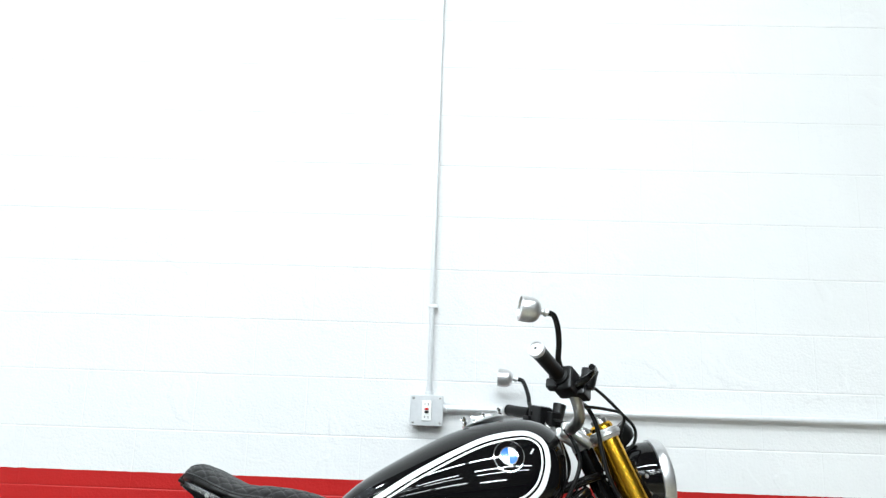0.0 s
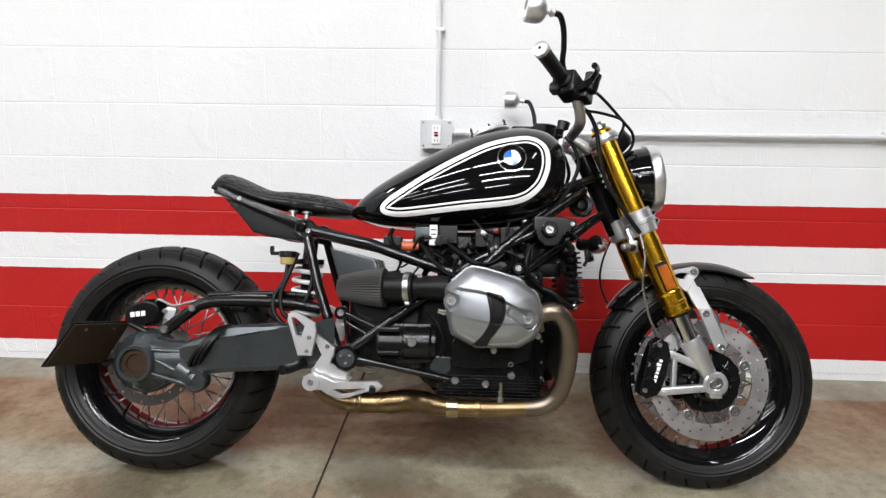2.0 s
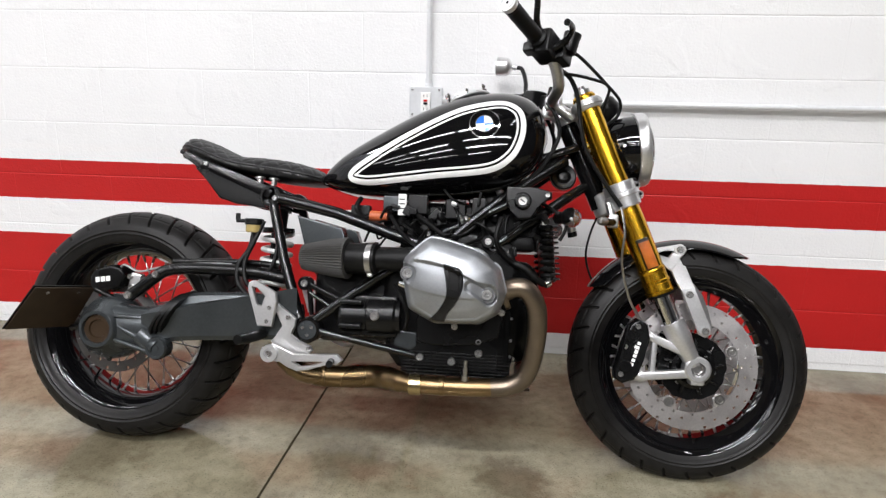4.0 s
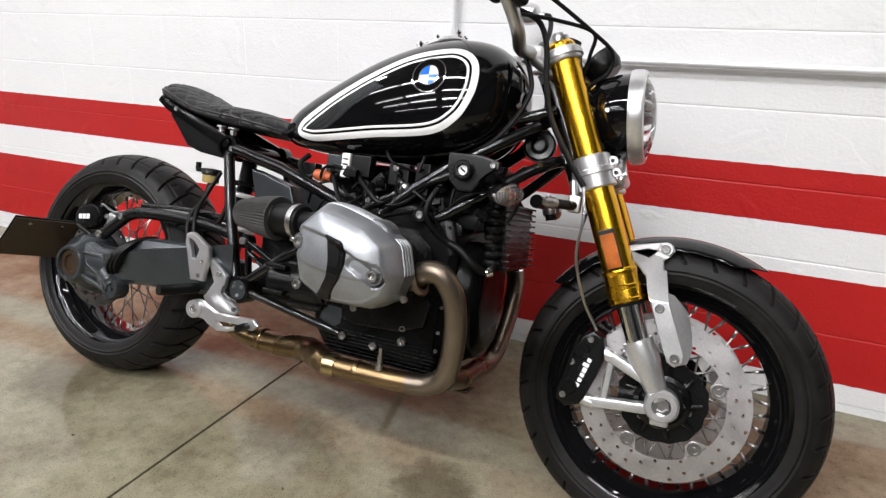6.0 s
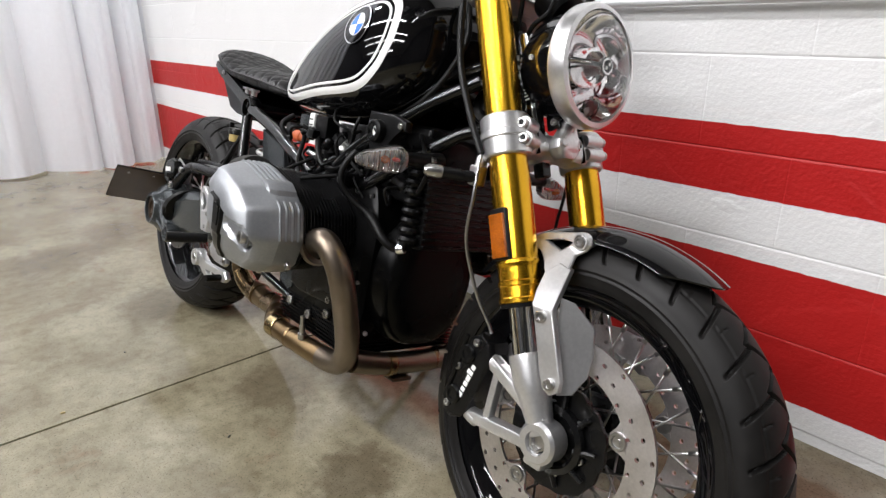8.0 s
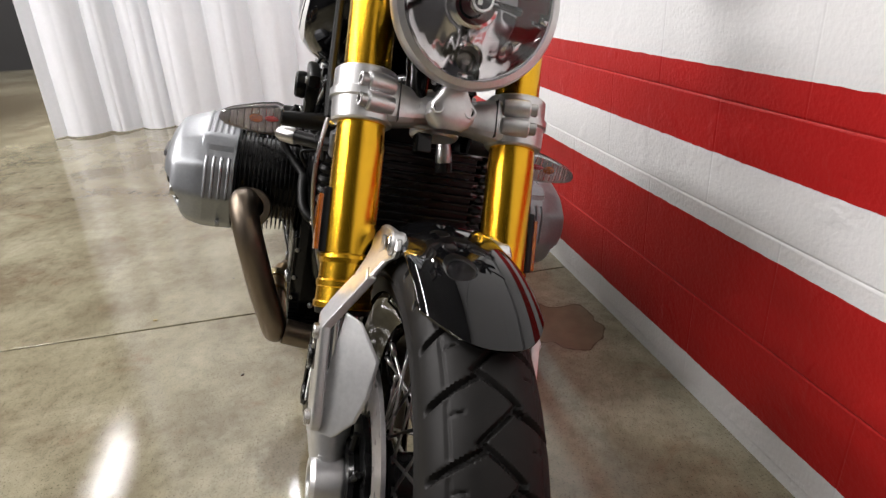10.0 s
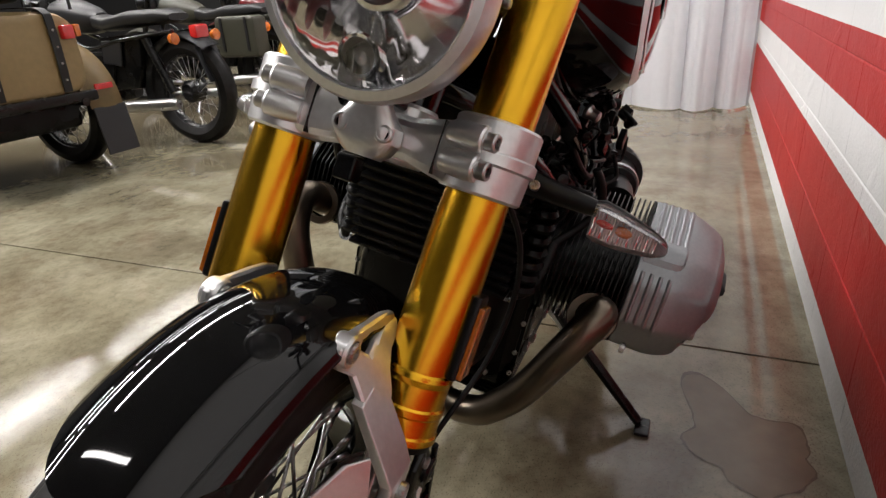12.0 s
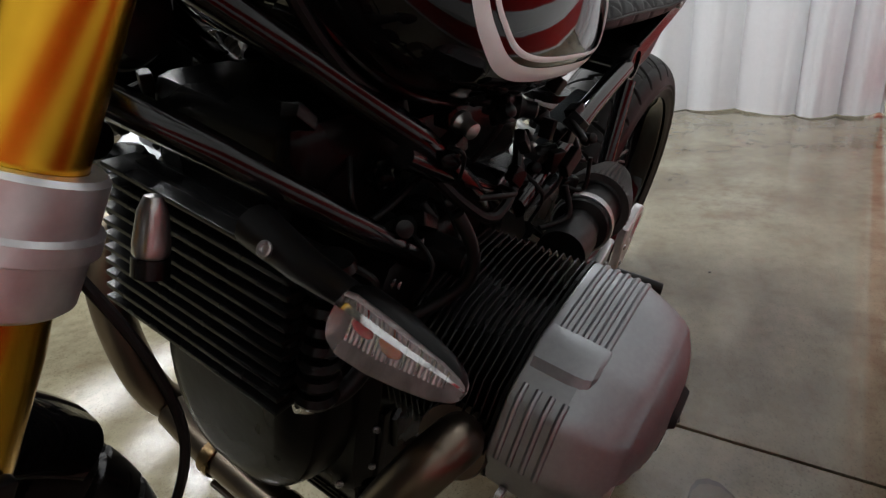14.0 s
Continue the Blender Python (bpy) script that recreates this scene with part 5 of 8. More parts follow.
def seat():
    bm = nb()
    n, m = 150, 84
    rows = []
    for i in range(n + 1):
        u = SU[0] + (SU[-1] - SU[0]) * i / n
        top, bot, hw = hermite(SU, ST, u), hermite(SU, SB, u), hermite(SU, SW, u)
        row = []
        for j in range(m):
            t = 2 * math.pi * j / m
            c, s = math.cos(t), math.sin(t)
            v = hw * math.copysign(abs(c) ** 0.62, c)
            h = (top - bot) / 2
            w = (top + bot) / 2 + h * math.copysign(abs(s) ** (0.62 if s > 0 else 0.35), s) - (0.012 * (v / hw) ** 2 if s > 0 else 0)
            if s > 0.05:
                g = 0.046
                a, b = ((u * 1.25 + v) / g) % 1, ((u * 1.25 - v) / g) % 1
                near = min(min(a, 1 - a), min(b, 1 - b))
                w -= 0.0042 * math.exp(-((near / 0.085) ** 2)) * min(1, s * 3)
            elif s > -0.75:
                near = abs(((u / 0.046) % 1) - 0.5)
                v -= math.copysign(0.003 * math.exp(-((near / 0.07) ** 2)), v)
            row.append((u, v, w))
        rows.append(row)
    loft(bm, rows)
    ob = part("seat", bm, LEATHER, moto, "black quilted leather seat", 70)
    return ob


the_seat = seat()
bm = nb()
for s in (-1, 1):
    us = [SU[0] + 0.006 + (SU[-1] - SU[0] - 0.01) * i / 30 for i in range(31)]
    tube(bm, [(u, s * hermite(SU, SW, u) * 1.0, (hermite(SU, ST, u) + hermite(SU, SB, u)) / 2 - 0.004) for u in us], 0.0028, 8)
part("piping", bm, LEATHER, the_seat)

# -- frame --
RING = vec(-0.302, -0.106, 0.686)


def frame_tube(pts, r=0.0145, name="frame_tube", mat=None):
    bm = nb()
    tube(bm, pts, r, 14)
    return part(name, bm, mat or FRAME_BLACK, moto)


for s in (-1, 1):
    y = abs(RING.y) * s
    bm = nb()
    lathe(bm, [(0.022, -0.016), (0.028, -0.016), (0.0295, -0.012), (0.0295, 0.010), (0.028, 0.014), (0.022, 0.014)], vec(RING.x, y, RING.z), (0, 1, 0), 32, loop=True)
    lathe(bm, [(0, -0.003), (0.0225, -0.003), (0.0225, 0.003), (0, 0.003)], vec(RING.x, y - 0.006 * s, RING.z), (0, 1, 0), 24)
    ring = part("frame_ring", bm, FRAME_BLACK, moto, "open black frame ring")
    bolt(ring, vec(RING.x + 0.008, y + s * 0.004, RING.z - 0.004), (0, s, 0), 0.007)
    frame_tube([(RING.x + 0.010, s * 0.118, RING.z - 0.024), (-0.255, s * 0.132, 0.530), (-0.196, s * 0.152, 0.372)], 0.0135)
    frame_tube([(RING.x + 0.022, s * 0.110, RING.z - 0.004), (-0.12, s * 0.122, 0.648), (0.030, s * 0.132, 0.598), (0.110, s * 0.138, 0.575)], 0.0155)
    frame_tube([(-0.165, s * 0.158, 0.362), (-0.080, s * 0.160, 0.426), (0.0, s * 0.152, 0.485), (0.06, s * 0.14, 0.525)], 0.0125)
    frame_tube([(-0.145, s * 0.165, 0.345), (-0.02, s * 0.158, 0.320), (0.105, s * 0.142, 0.294)], 0.0090)
    frame_tube([(0.172, s * 0.138, 0.580), (0.235, s * 0.135, 0.640), (0.300, s * 0.120, 0.695), (0.400, s * 0.085, 0.765), (0.470, s * 0.045, 0.815)], 0.0135)
    frame_tube([(0.290, s * 0.136, 0.577), (0.390, s * 0.112, 0.650), (0.470, s * 0.075, 0.712), (0.512, s * 0.036, 0.742), (0.528, s * 0.002, 0.752), (0.532, s * -0.020, 0.755)], 0.0125)
    frame_tube([(0.090, s * 0.132, 0.560), (0.172, s * 0.136, 0.612), (0.260, s * 0.13, 0.655), (0.330, s * 0.125, 0.690)], 0.0105)
    for c, r in ((vec(0.290, s * 0.128, 0.577), 0.024), (vec(0.172, s * 0.130, 0.580), 0.020), (vec(0.324, s * 0.126, 0.567), 0.013)):
        bm = nb()
        lathe(bm, [(0, -0.03), (r * 0.9, -0.03), (r, -0.024), (r, 0.004), (r * 0.8, 0.008), (0, 0.008)], c, (0, s, 0), 26)
        boss = part("frame_boss", bm, FRAME_BLACK, moto)
        bolt(boss, c + vec(0, s * 0.008, 0), (0, s, 0), r * 0.48)
    # pivot plate with its round cap
    bm = nb()
    lathe(bm, [(0, -0.035), (0.031, -0.035), (0.033, -0.03), (0.033, 0.008), (0.030, 0.012), (0.025, 0.012), (0.024, 0.007), (0, 0.007)], vec(-0.168, s * 0.165, 0.346), (0, s, 0), 36)
    piv = part("pivot_cap", bm, FRAME_BLACK, moto, "black swingarm pivot cap")
    for k in range(3):
        a = 2 * math.pi * k / 3 + 0.6
        bolt(piv, vec(-0.168 + 0.013 * math.cos(a), s * 0.175, 0.346 + 0.013 * math.sin(a)), (0, s, 0), 0.0042)
    for p, q, w in (((-0.192, 0.466), (-0.100, 0.424), 0.013), ((-0.178, 0.440), (-0.118, 0.405), 0.009), ((-0.176, 0.446), (-0.168, 0.385), 0.010)):
        bm = nb()
        flat_bar(bm, p, q, w, s * 0.134, s * 0.152)
        part("frame_gusset", bm, FRAME_BLACK, moto)
    bm = nb()
    lathe(bm, [(0, -0.02), (0.018, -0.02), (0.018, 0.003), (0.015, 0.006), (0, 0.006)], vec(-0.188, s * 0.146, 0.462), (0, s, 0), 22)
    part("gusset_boss", bm, FRAME_BLACK, moto)
    bm = nb()
    lathe(bm, [(0, 0.0072), (0.0238, 0.0072), (0.0238, 0.0090), (0, 0.0100)], vec(-0.168, s * 0.165, 0.346), (0, s, 0), 30)
    part("pivot_insert", bm, GREY, piv)
    bolt(piv, vec(-0.188, s * 0.152, 0.462), (0, s, 0), 0.009)
frame_tube([(RING.x, -0.10, RING.z), (RING.x, 0.10, RING.z)], 0.016)
bm = nb()
tube(bm, [fork_point(0.03, 0, -0.045), fork_point(0.275, 0, -0.04)], 0.027, 28)
stem = part("steering_head", bm, FRAME_BLACK, moto)
for k, wide in enumerate((0.022, 0.026, 0.014)):
    bm = nb()
    box(bm, fork_point(0.105 + 0.017 * k, -0.026, -0.022), (0.004, wide * 0.7, 0.007), Matrix((FWD, SIDE, -FORK)).transposed() @ Matrix.Rotation(radians(-40), 3, "Z"), 0)
    part("label_bar", bm, OUTLET, stem)
bm = nb()
box(bm, (0.17, 0, 0.66), (0.34, 0.09, 0.05), None, 0.01)
part("frame_spine", bm, SATIN_BLACK, moto)

for s in (-1, 1):
    frame_tube([(0.345, s * 0.062, 0.785), (0.391, s * 0.060, 0.811), (0.500, s * 0.040, 0.852)], 0.0120)
    bm = nb()
    tube(bm, smooth_path([(0.415, s * 0.060, 0.965), (0.436, s * 0.075, 0.930), (0.448, s * 0.078, 0.880), (0.425, s * 0.085, 0.820), (0.385, s * 0.098, 0.765), (0.330, s * 0.110, 0.725)], 6), 0.0055, 9)
    part("cable", bm, GRIP, moto)
bm = nb()
lathe(bm, [(0, -0.020), (0.024, -0.018), (0.034, -0.006), (0.035, 0.002), (0.031, 0.006), (0.020, 0.004), (0.012, 0.009), (0, 0.010)], vec(0.469, -0.012, 0.778), (0.15, -1, 0.1), 32)
horn = part("horn", bm, SATIN_BLACK, moto, "round black horn", 24)
bm = nb()
lathe(bm, [(0.030, 0.004), (0.036, 0.001), (0.037, -0.004), (0.0345, -0.006)], vec(0.469, -0.012, 0.778), (0.15, -1, 0.1), 32, loop=True)
part("horn_ring", bm, STEEL, horn)

# -- tail --
for s in (-1, 1):
    bm = nb()
    plate(bm, [(-0.300, 0.700), (-0.318, 0.716), (-0.500, 0.782), (-0.548, 0.800), (-0.556, 0.786), (-0.520, 0.764), (-0.330, 0.688), (-0.310, 0.680)], s * 0.098, s * 0.116, 0.004)
    rail = part("tail_rail", bm, FRAME_BLACK, moto, "gloss black tail rail")
    bm = nb()
    plate(bm, [(-0.322, 0.690), (-0.500, 0.764), (-0.525, 0.756), (-0.500, 0.735), (-0.452, 0.678), (-0.405, 0.664), (-0.320, 0.655)], s * 0.088, s * 0.102, 0.004)
    part("tail_panel", bm, PLASTIC, moto, "black tail side panel")
    bolt(rail, vec(-0.486, s * 0.117, 0.768), (0, s, 0), 0.006)
    bm = nb()
    tube(bm, [(-0.545, s * 0.07, 0.792), (-0.582, s * 0.072, 0.806)], [0.009, 0.007], 12)
    part("tail_stub", bm, SATIN_BLACK, moto)
bm = nb()
plate(bm, [(-0.555, 0.790), (-0.520, 0.752), (-0.452, 0.676), (-0.32, 0.654), (-0.32, 0.672), (-0.44, 0.70), (-0.51, 0.772), (-0.54, 0.796)], -0.09, 0.09, 0.003)
part("tail_undertray", bm, PLASTIC, moto)
bm = nb()
for u, w in ((-0.300, 0.735), (-0.338, 0.738)):
    lathe(bm, [(0, 0), (0.008, 0), (0.008, 0.012), (0.014, 0.013), (0.014, 0.018), (0, 0.018)], vec(u, -0.105, w - 0.018), (0, 0, 1), 14)
part("seat_mount", bm, STEEL, moto)

# -- number plate on its side carrier --
pa, pb, pc, pd = vec(-0.763, -0.144, 0.421), vec(-0.830, -0.272, 0.424), vec(-0.899, -0.278, 0.318), vec(-0.842, -0.118, 0.312)
bm = nb()
norm = (pb - pa).cross(pd - pa).normalized()
loft(bm, [[p + norm * d for p in (pa, pb, pc, pd)] for d in (-0.001, 0.0015)])
plate_ob = part("number_plate", bm, BROWN, moto, "plain brown number plate on a side carrier")
bm = nb()
mid = (pa + pb + pc + pd) / 4
loft(bm, [[mid + (p - mid) * 1.04 + norm * d for p in (pa, pb, pc, pd)] for d in (-0.0065, -0.0035)])
part("plate_carrier", bm, PLASTIC, plate_ob)
bm = nb()
tube(bm, [pd + norm * 0.005, vec(-0.740, -0.150, 0.330)], 0.010, 10)
tube(bm, [pa + norm * 0.005, vec(-0.700, -0.140, 0.390)], 0.008, 10)
part("carrier_arm", bm, PLASTIC, plate_ob)
for f in (0.25, 0.75):
    bolt(plate_ob, pa.lerp(pb, f) * 0.88 + pd.lerp(pc, f) * 0.12 + norm * 0.001, norm, 0.004)

# -- swingarm and final drive --
bm = nb()
secs = []
for u, top, low, hw, v in ((-0.600, 0.378, 0.286, 0.034, -0.152), (-0.540, 0.398, 0.293, 0.036, -0.155), (-0.500, 0.418, 0.300, 0.037, -0.156), (-0.455, 0.426, 0.304, 0.037, -0.155), (-0.320, 0.432, 0.312, 0.037, -0.150), (-0.250, 0.428, 0.316, 0.036, -0.140), (-0.200, 0.404, 0.322, 0.034, -0.130)):
    ridge = 0.345 + (u + 0.60) * 0.22
    secs.append([(u, v - hw - 0.007, ridge + 0.018), (u, v - hw + 0.004, low + 0.012), (u, v - hw + 0.014, low), (u, v + hw - 0.014, low), (u, v + hw, low + 0.016), (u, v + hw, top - 0.02), (u, v + hw - 0.016, top), (u, v - hw + 0.026, top), (u, v - hw + 0.012, top - 0.007), (u, v - hw + 0.003, top - 0.026)])
loft(bm, secs)
arm = part("swingarm", bm, GREY, moto, "dark grey single-sided swingarm", 24)
bm = nb()
for k in range(3):
    lathe(bm, [(0.050, -0.006), (0.069, -0.0035), (0.069, 0.0035), (0.050, 0.006)], vec(-0.545 + 0.013 * k, -0.150, 0.360 + 0.004 * k), (0.84, 0, -0.54), 30, loop=True)
part("rubber_boot", bm, GRIP, arm, "black ribbed rubber boot")
bm = nb()
fd = vec(-0.716, -0.135, 0.320)
lathe(bm, [(0, 0.055), (0.080, 0.055), (0.088, 0.030), (0.086, 0.0), (0.074, -0.028), (0.056, -0.044), (0.050, -0.062), (0.046, -0.066), (0.038, -0.066), (0.036, -0.054), (0, -0.050)], fd, (0, 1, 0), 48)
secs = []
for u, w, hw, hh, v in ((-0.690, 0.325, 0.045, 0.066, -0.145), (-0.640, 0.322, 0.042, 0.058, -0.150), (-0.585, 0.328, 0.037, 0.052, -0.152)):
    secs.append([(u, v + hw * math.cos(t), w + hh * math.sin(t)) for t in (2 * math.pi * k / 28 for k in range(28))])
loft(bm, secs)
for k in range(4):
    a = radians(150 + 40 * k)
    tube(bm, [fd + vec(0.05 * math.cos(a), -0.045, 0.05 * math.sin(a)), fd + vec(0.088 * math.cos(a), 0.0, 0.088 * math.sin(a))], 0.006, 8)
tube(bm, [fd + vec(0.05, -0.05, 0.01), vec(-0.60, -0.188, 0.300)], [0.006, 0.011], 10)
tube(bm, [fd + vec(0.042, -0.054, 0.036), vec(-0.60, -0.178, 0.352)], [0.005, 0.008], 10)
tube(bm, [fd + vec(0.046, -0.054, -0.026), vec(-0.572, -0.190, 0.268)], [0.005, 0.008], 10)
drive = part("final_drive", bm, GREY, moto, "dark grey cast final drive housing")
bm = nb()
lathe(bm, [(0, -0.050), (0.036, -0.052), (0.036, -0.058), (0.024, -0.058), (0.022, -0.053), (0, -0.052)], fd, (0, 1, 0), 36)
part("drive_cap", bm, BROWN, drive, "brown-black hub cap")
bm = nb()
lathe(bm, [(0, 0.03), (0.028, 0.03), (0.030, 0.0), (0.026, -0.008), (0.020, -0.008), (0.018, -0.003), (0.008, -0.003), (0.008, -0.007), (0, -0.007)], vec(-0.552, -0.196, 0.280), (0, 1, 0), 32)
tube(bm, [vec(-0.552, -0.180, 0.280), vec(-0.60, -0.165, 0.305)], [0.028, 0.034], 16)
part("drive_pivot", bm, GREY, drive)
bm = nb()
tube(bm, smooth_path([(-0.660, -0.150, 0.405), (-0.600, -0.150, 0.452), (-0.560, -0.145, 0.478), (-0.48, -0.140, 0.486), (-0.34, -0.130, 0.484), (-0.25, -0.12, 0.470)], 6), 0.0155, 14)
strut = part("torque_strut", bm, SATIN_BLACK, moto, "black torque strut above the swingarm")
bolt(strut, vec(-0.582, -0.166, 0.466), (0, -1, 0), 0.009)
bolt(strut, vec(-0.655, -0.166, 0.408), (0, -1, 0), 0.010)
bm = nb()
tube(bm, smooth_path([(-0.560, -0.12, 0.500), (-0.45, -0.11, 0.506), (-0.33, -0.11, 0.506), (-0.27, -0.11, 0.500)], 5), 0.009, 10)
part("brake_line_cover", bm, SATIN_BLACK, strut)
# rear caliper
bm = nb()
plate(bm, [(-0.776, 0.416), (-0.776, 0.452), (-0.764, 0.470), (-0.720, 0.485), (-0.692, 0.478), (-0.680, 0.458), (-0.692, 0.428), (-0.735, 0.410)], -0.150, -0.085, 0.008)
rc = part("rear_caliper", bm, SATIN_BLACK, moto, "black rear brake caliper")
for k in range(3):
    bm = nb()
    box(bm, vec(-0.752 + 0.0145 * k, -0.151, 0.444 + 0.002 * k), (0.0118, 0.0015, 0.0135), Matrix.Rotation(radians(-8), 3, "Y"), 0.0004)
    part("mark_bar", bm, WHITE, rc, "white bar of a maker's mark")
bm = nb()
box(bm, vec(-0.662, -0.120, 0.440), (0.030, 0.024, 0.050), Matrix.Rotation(radians(12), 3, "Y"), 0.005)
part("caliper_bracket", bm, SILVER, rc)
for p in ((-0.668, 0.428), (-0.672, 0.455)):
    bolt(rc, vec(p[0], -0.134, p[1]), (0, -1, 0), 0.007)
bm = nb()
tube(bm, smooth_path([(-0.705, -0.13, 0.468), (-0.690, -0.135, 0.486), (-0.65, -0.13, 0.470), (-0.60, -0.125, 0.482), (-0.52, -0.12, 0.498), (-0.40, -0.115, 0.502)], 6), 0.0032, 8)
part("rear_brake_line", bm, STEEL, rc)

# -- shock --
bm = nb()
top, low = vec(-0.312, -0.022, 0.592), vec(-0.318, -0.022, 0.440)
turns, k = 5.2, 130
tube(bm, [top.lerp(low, i / k) + vec(0.038 * math.cos(2 * math.pi * turns * i / k), 0.038 * math.sin(2 * math.pi * turns * i / k), 0) for i in range(k + 1)], 0.0068, 10)
spring = part("shock_spring", bm, SPRING, moto, "white coil spring")
bm = nb()
tube(bm, [vec(-0.305, -0.022, 0.660), top, low, vec(-0.325, -0.022, 0.39)], [0.020, 0.020, 0.017, 0.017], 18)
lathe(bm, [(0, 0), (0.044, 0), (0.044, 0.014), (0, 0.014)], top, (0, 0, 1), 28)
part("shock_body", bm, SATIN_BLACK, spring)
# brake fluid cup
bm = nb()
lathe(bm, [(0, 0), (0.018, 0), (0.021, 0.004), (0.021, 0.020), (0, 0.020)], vec(-0.345, -0.115, 0.588), (0, 0, 1), 28)
cup = part("rear_fluid_cup", bm, TANCUP, moto, "yellowed brake fluid cup with black lid")
bm = nb()
lathe(bm, [(0, 0.020), (0.023, 0.020)] + [(0.0235 + 0.0008 * (q % 2), 0.022 + 0.002 * q) for q in range(8)] + [(0, 0.038)], vec(-0.345, -0.115, 0.588), (0, 0, 1), 28)
box(bm, vec(-0.378, -0.115, 0.618), (0.03, 0.012, 0.010), None, 0.002)
box(bm, vec(-0.390, -0.115, 0.628), (0.010, 0.012, 0.020), None, 0.002)
part("cup_lid", bm, PLASTIC, cup)
for pts, r in (([(-0.345, -0.115, 0.588), (-0.350, -0.125, 0.545), (-0.372, -0.14, 0.50), (-0.366, -0.150, 0.455), (-0.335, -0.16, 0.425)], 0.0065),
               ([(-0.320, -0.11, 0.62), (-0.338, -0.13, 0.56), (-0.354, -0.14, 0.51), (-0.345, -0.150, 0.46), (-0.315, -0.165, 0.44)], 0.0060),
               ([(-0.275, -0.12, 0.555), (-0.285, -0.13, 0.50), (-0.32, -0.13, 0.470), (-0.36, -0.13, 0.470)], 0.0055)):
    bm = nb()
    tube(bm, smooth_path(pts, 6), r, 10)
    part("hose", bm, GRIP, moto)

# -- foot controls, both sides --
for s in (-1, 1):
    bm = nb()
    open_plate(bm, [(-0.313, 0.460), (-0.301, 0.466), (-0.289, 0.464), (-0.241, 0.437), (-0.238, 0.415), (-0.249, 0.353), (-0.285, 0.352), (-0.298, 0.392), (-0.315, 0.442)], [(-0.303, 0.450), (-0.292, 0.448), (-0.270, 0.428), (-0.277, 0.404), (-0.289, 0.406)], s * 0.192, s * 0.207)
    heel = part("heel_guard", bm, SILVER, moto, "cast silver heel guard with an opening", 24)
    bm = nb()
    plate(bm, [(-0.256, 0.316), (-0.235, 0.334), (-0.222, 0.355), (-0.255, 0.405), (-0.244, 0.412), (-0.212, 0.388), (-0.192, 0.375), (-0.196, 0.350), (-0.210, 0.332), (-0.185, 0.319), (-0.153, 0.308), (-0.147, 0.297), (-0.158, 0.287), (-0.211, 0.286), (-0.244, 0.294)], s * 0.176, s * 0.190, 0.004)
    hang = part("footrest_plate", bm, SILVER, moto, "cast silver footrest plate", 24)
    for p in ((-0.212, 0.378), (-0.156, 0.302), (-0.262, 0.366), (-0.256, 0.400)):
        bolt(hang, vec(p[0], s * 0.194 if p[0] > -0.25 else s * 0.206, p[1]), (0, s, 0), 0.0055)
    bm = nb()
    tube(bm, [vec(-0.275, s * 0.190, 0.332), vec(-0.292, s * 0.255, 0.328), vec(-0.300, s * 0.285, 0.328)], [0.013, 0.014, 0.012], 14)
    part("footrest", bm, GRIP, hang, "black rubber footrest")
    bm = nb()
    open_plate(bm, [(-0.266, 0.303), (-0.234, 0.310), (-0.205, 0.290), (-0.075, 0.297), (-0.061, 0.284), (-0.075, 0.271), (-0.092, 0.273), (-0.146, 0.254), (-0.175, 0.250), (-0.204, 0.261), (-0.226, 0.275), (-0.259, 0.272)], [(-0.187, 0.273), (-0.132, 0.276), (-0.106, 0.2775), (-0.143, 0.265), (-0.165, 0.262)], s * 0.208, s * 0.222)
    lathe(bm, [(0, -0.012), (0.021, -0.012), (0.022, 0.0), (0.021, 0.014), (0.012, 0.014), (0.011, 0.010), (0, 0.010)], vec(-0.244, s * 0.216, 0.290), (0, s, 0), 26)
    ped = part("foot_lever", bm, SILVER, moto, "cast silver foot lever", 24)
    bolt(ped, vec(-0.244, s * 0.227, 0.290), (0, s, 0), 0.008)
    bm = nb()
    tube(bm, [vec(-0.088, s * 0.225, 0.280), vec(-0.082, s * 0.262, 0.280)], 0.0085, 12)
    part("lever_peg", bm, GRIP, ped, "black ribbed peg")
# side stand
bm = nb()
tube(bm, [(0.0, 0.10, 0.285), (0.045, 0.23, 0.21), (0.083, 0.385, 0.112)], [0.014, 0.012, 0.010], 14)
stand = part("side_stand", bm, SATIN_BLACK, moto, "black side stand lowered to the floor")
bm = nb()
t = Matrix.Rotation(radians(15), 3, "X")
box(bm, vec(0.090, 0.395, 0.1085), (0.052, 0.028, 0.007), t, 0.003)
part("stand_foot", bm, SATIN_BLACK, stand)
bm = nb()
tube(bm, [(0.02, 0.12, 0.265), (0.055, 0.27, 0.175)], 0.007, 10)
part("stand_spring", bm, STEEL, stand)

# -- engine --
bm = nb()
secs = []
for v, g in ((-0.142, 0.90), (-0.128, 1.0), (0.128, 1.0), (0.142, 0.90)):
    pts = [(0.030, 0.300), (0.060, 0.262), (0.300, 0.250), (0.345, 0.275), (0.358, 0.340), (0.358, 0.520), (0.335, 0.585), (0.230, 0.615), (0.080, 0.590), (0.020, 0.500), (0.010, 0.400)]
    secs.append([(0.2 + (a - 0.2) * g, v, 0.42 + (b - 0.42) * g) for a, b in pts])
loft(bm, secs)
case = part("crankcase", bm, MATT_BLACK, moto, "satin black engine crankcase")
for k in range(8):
    bm = nb()
    w = 0.248 + 0.0078 * k
    plate(bm, [(0.070, w), (0.345, w), (0.345, w + 0.0032), (0.070, w + 0.0032)], -0.146, 0.146, 0.001)
    part("sump_fin", bm, MATT_BLACK, case)
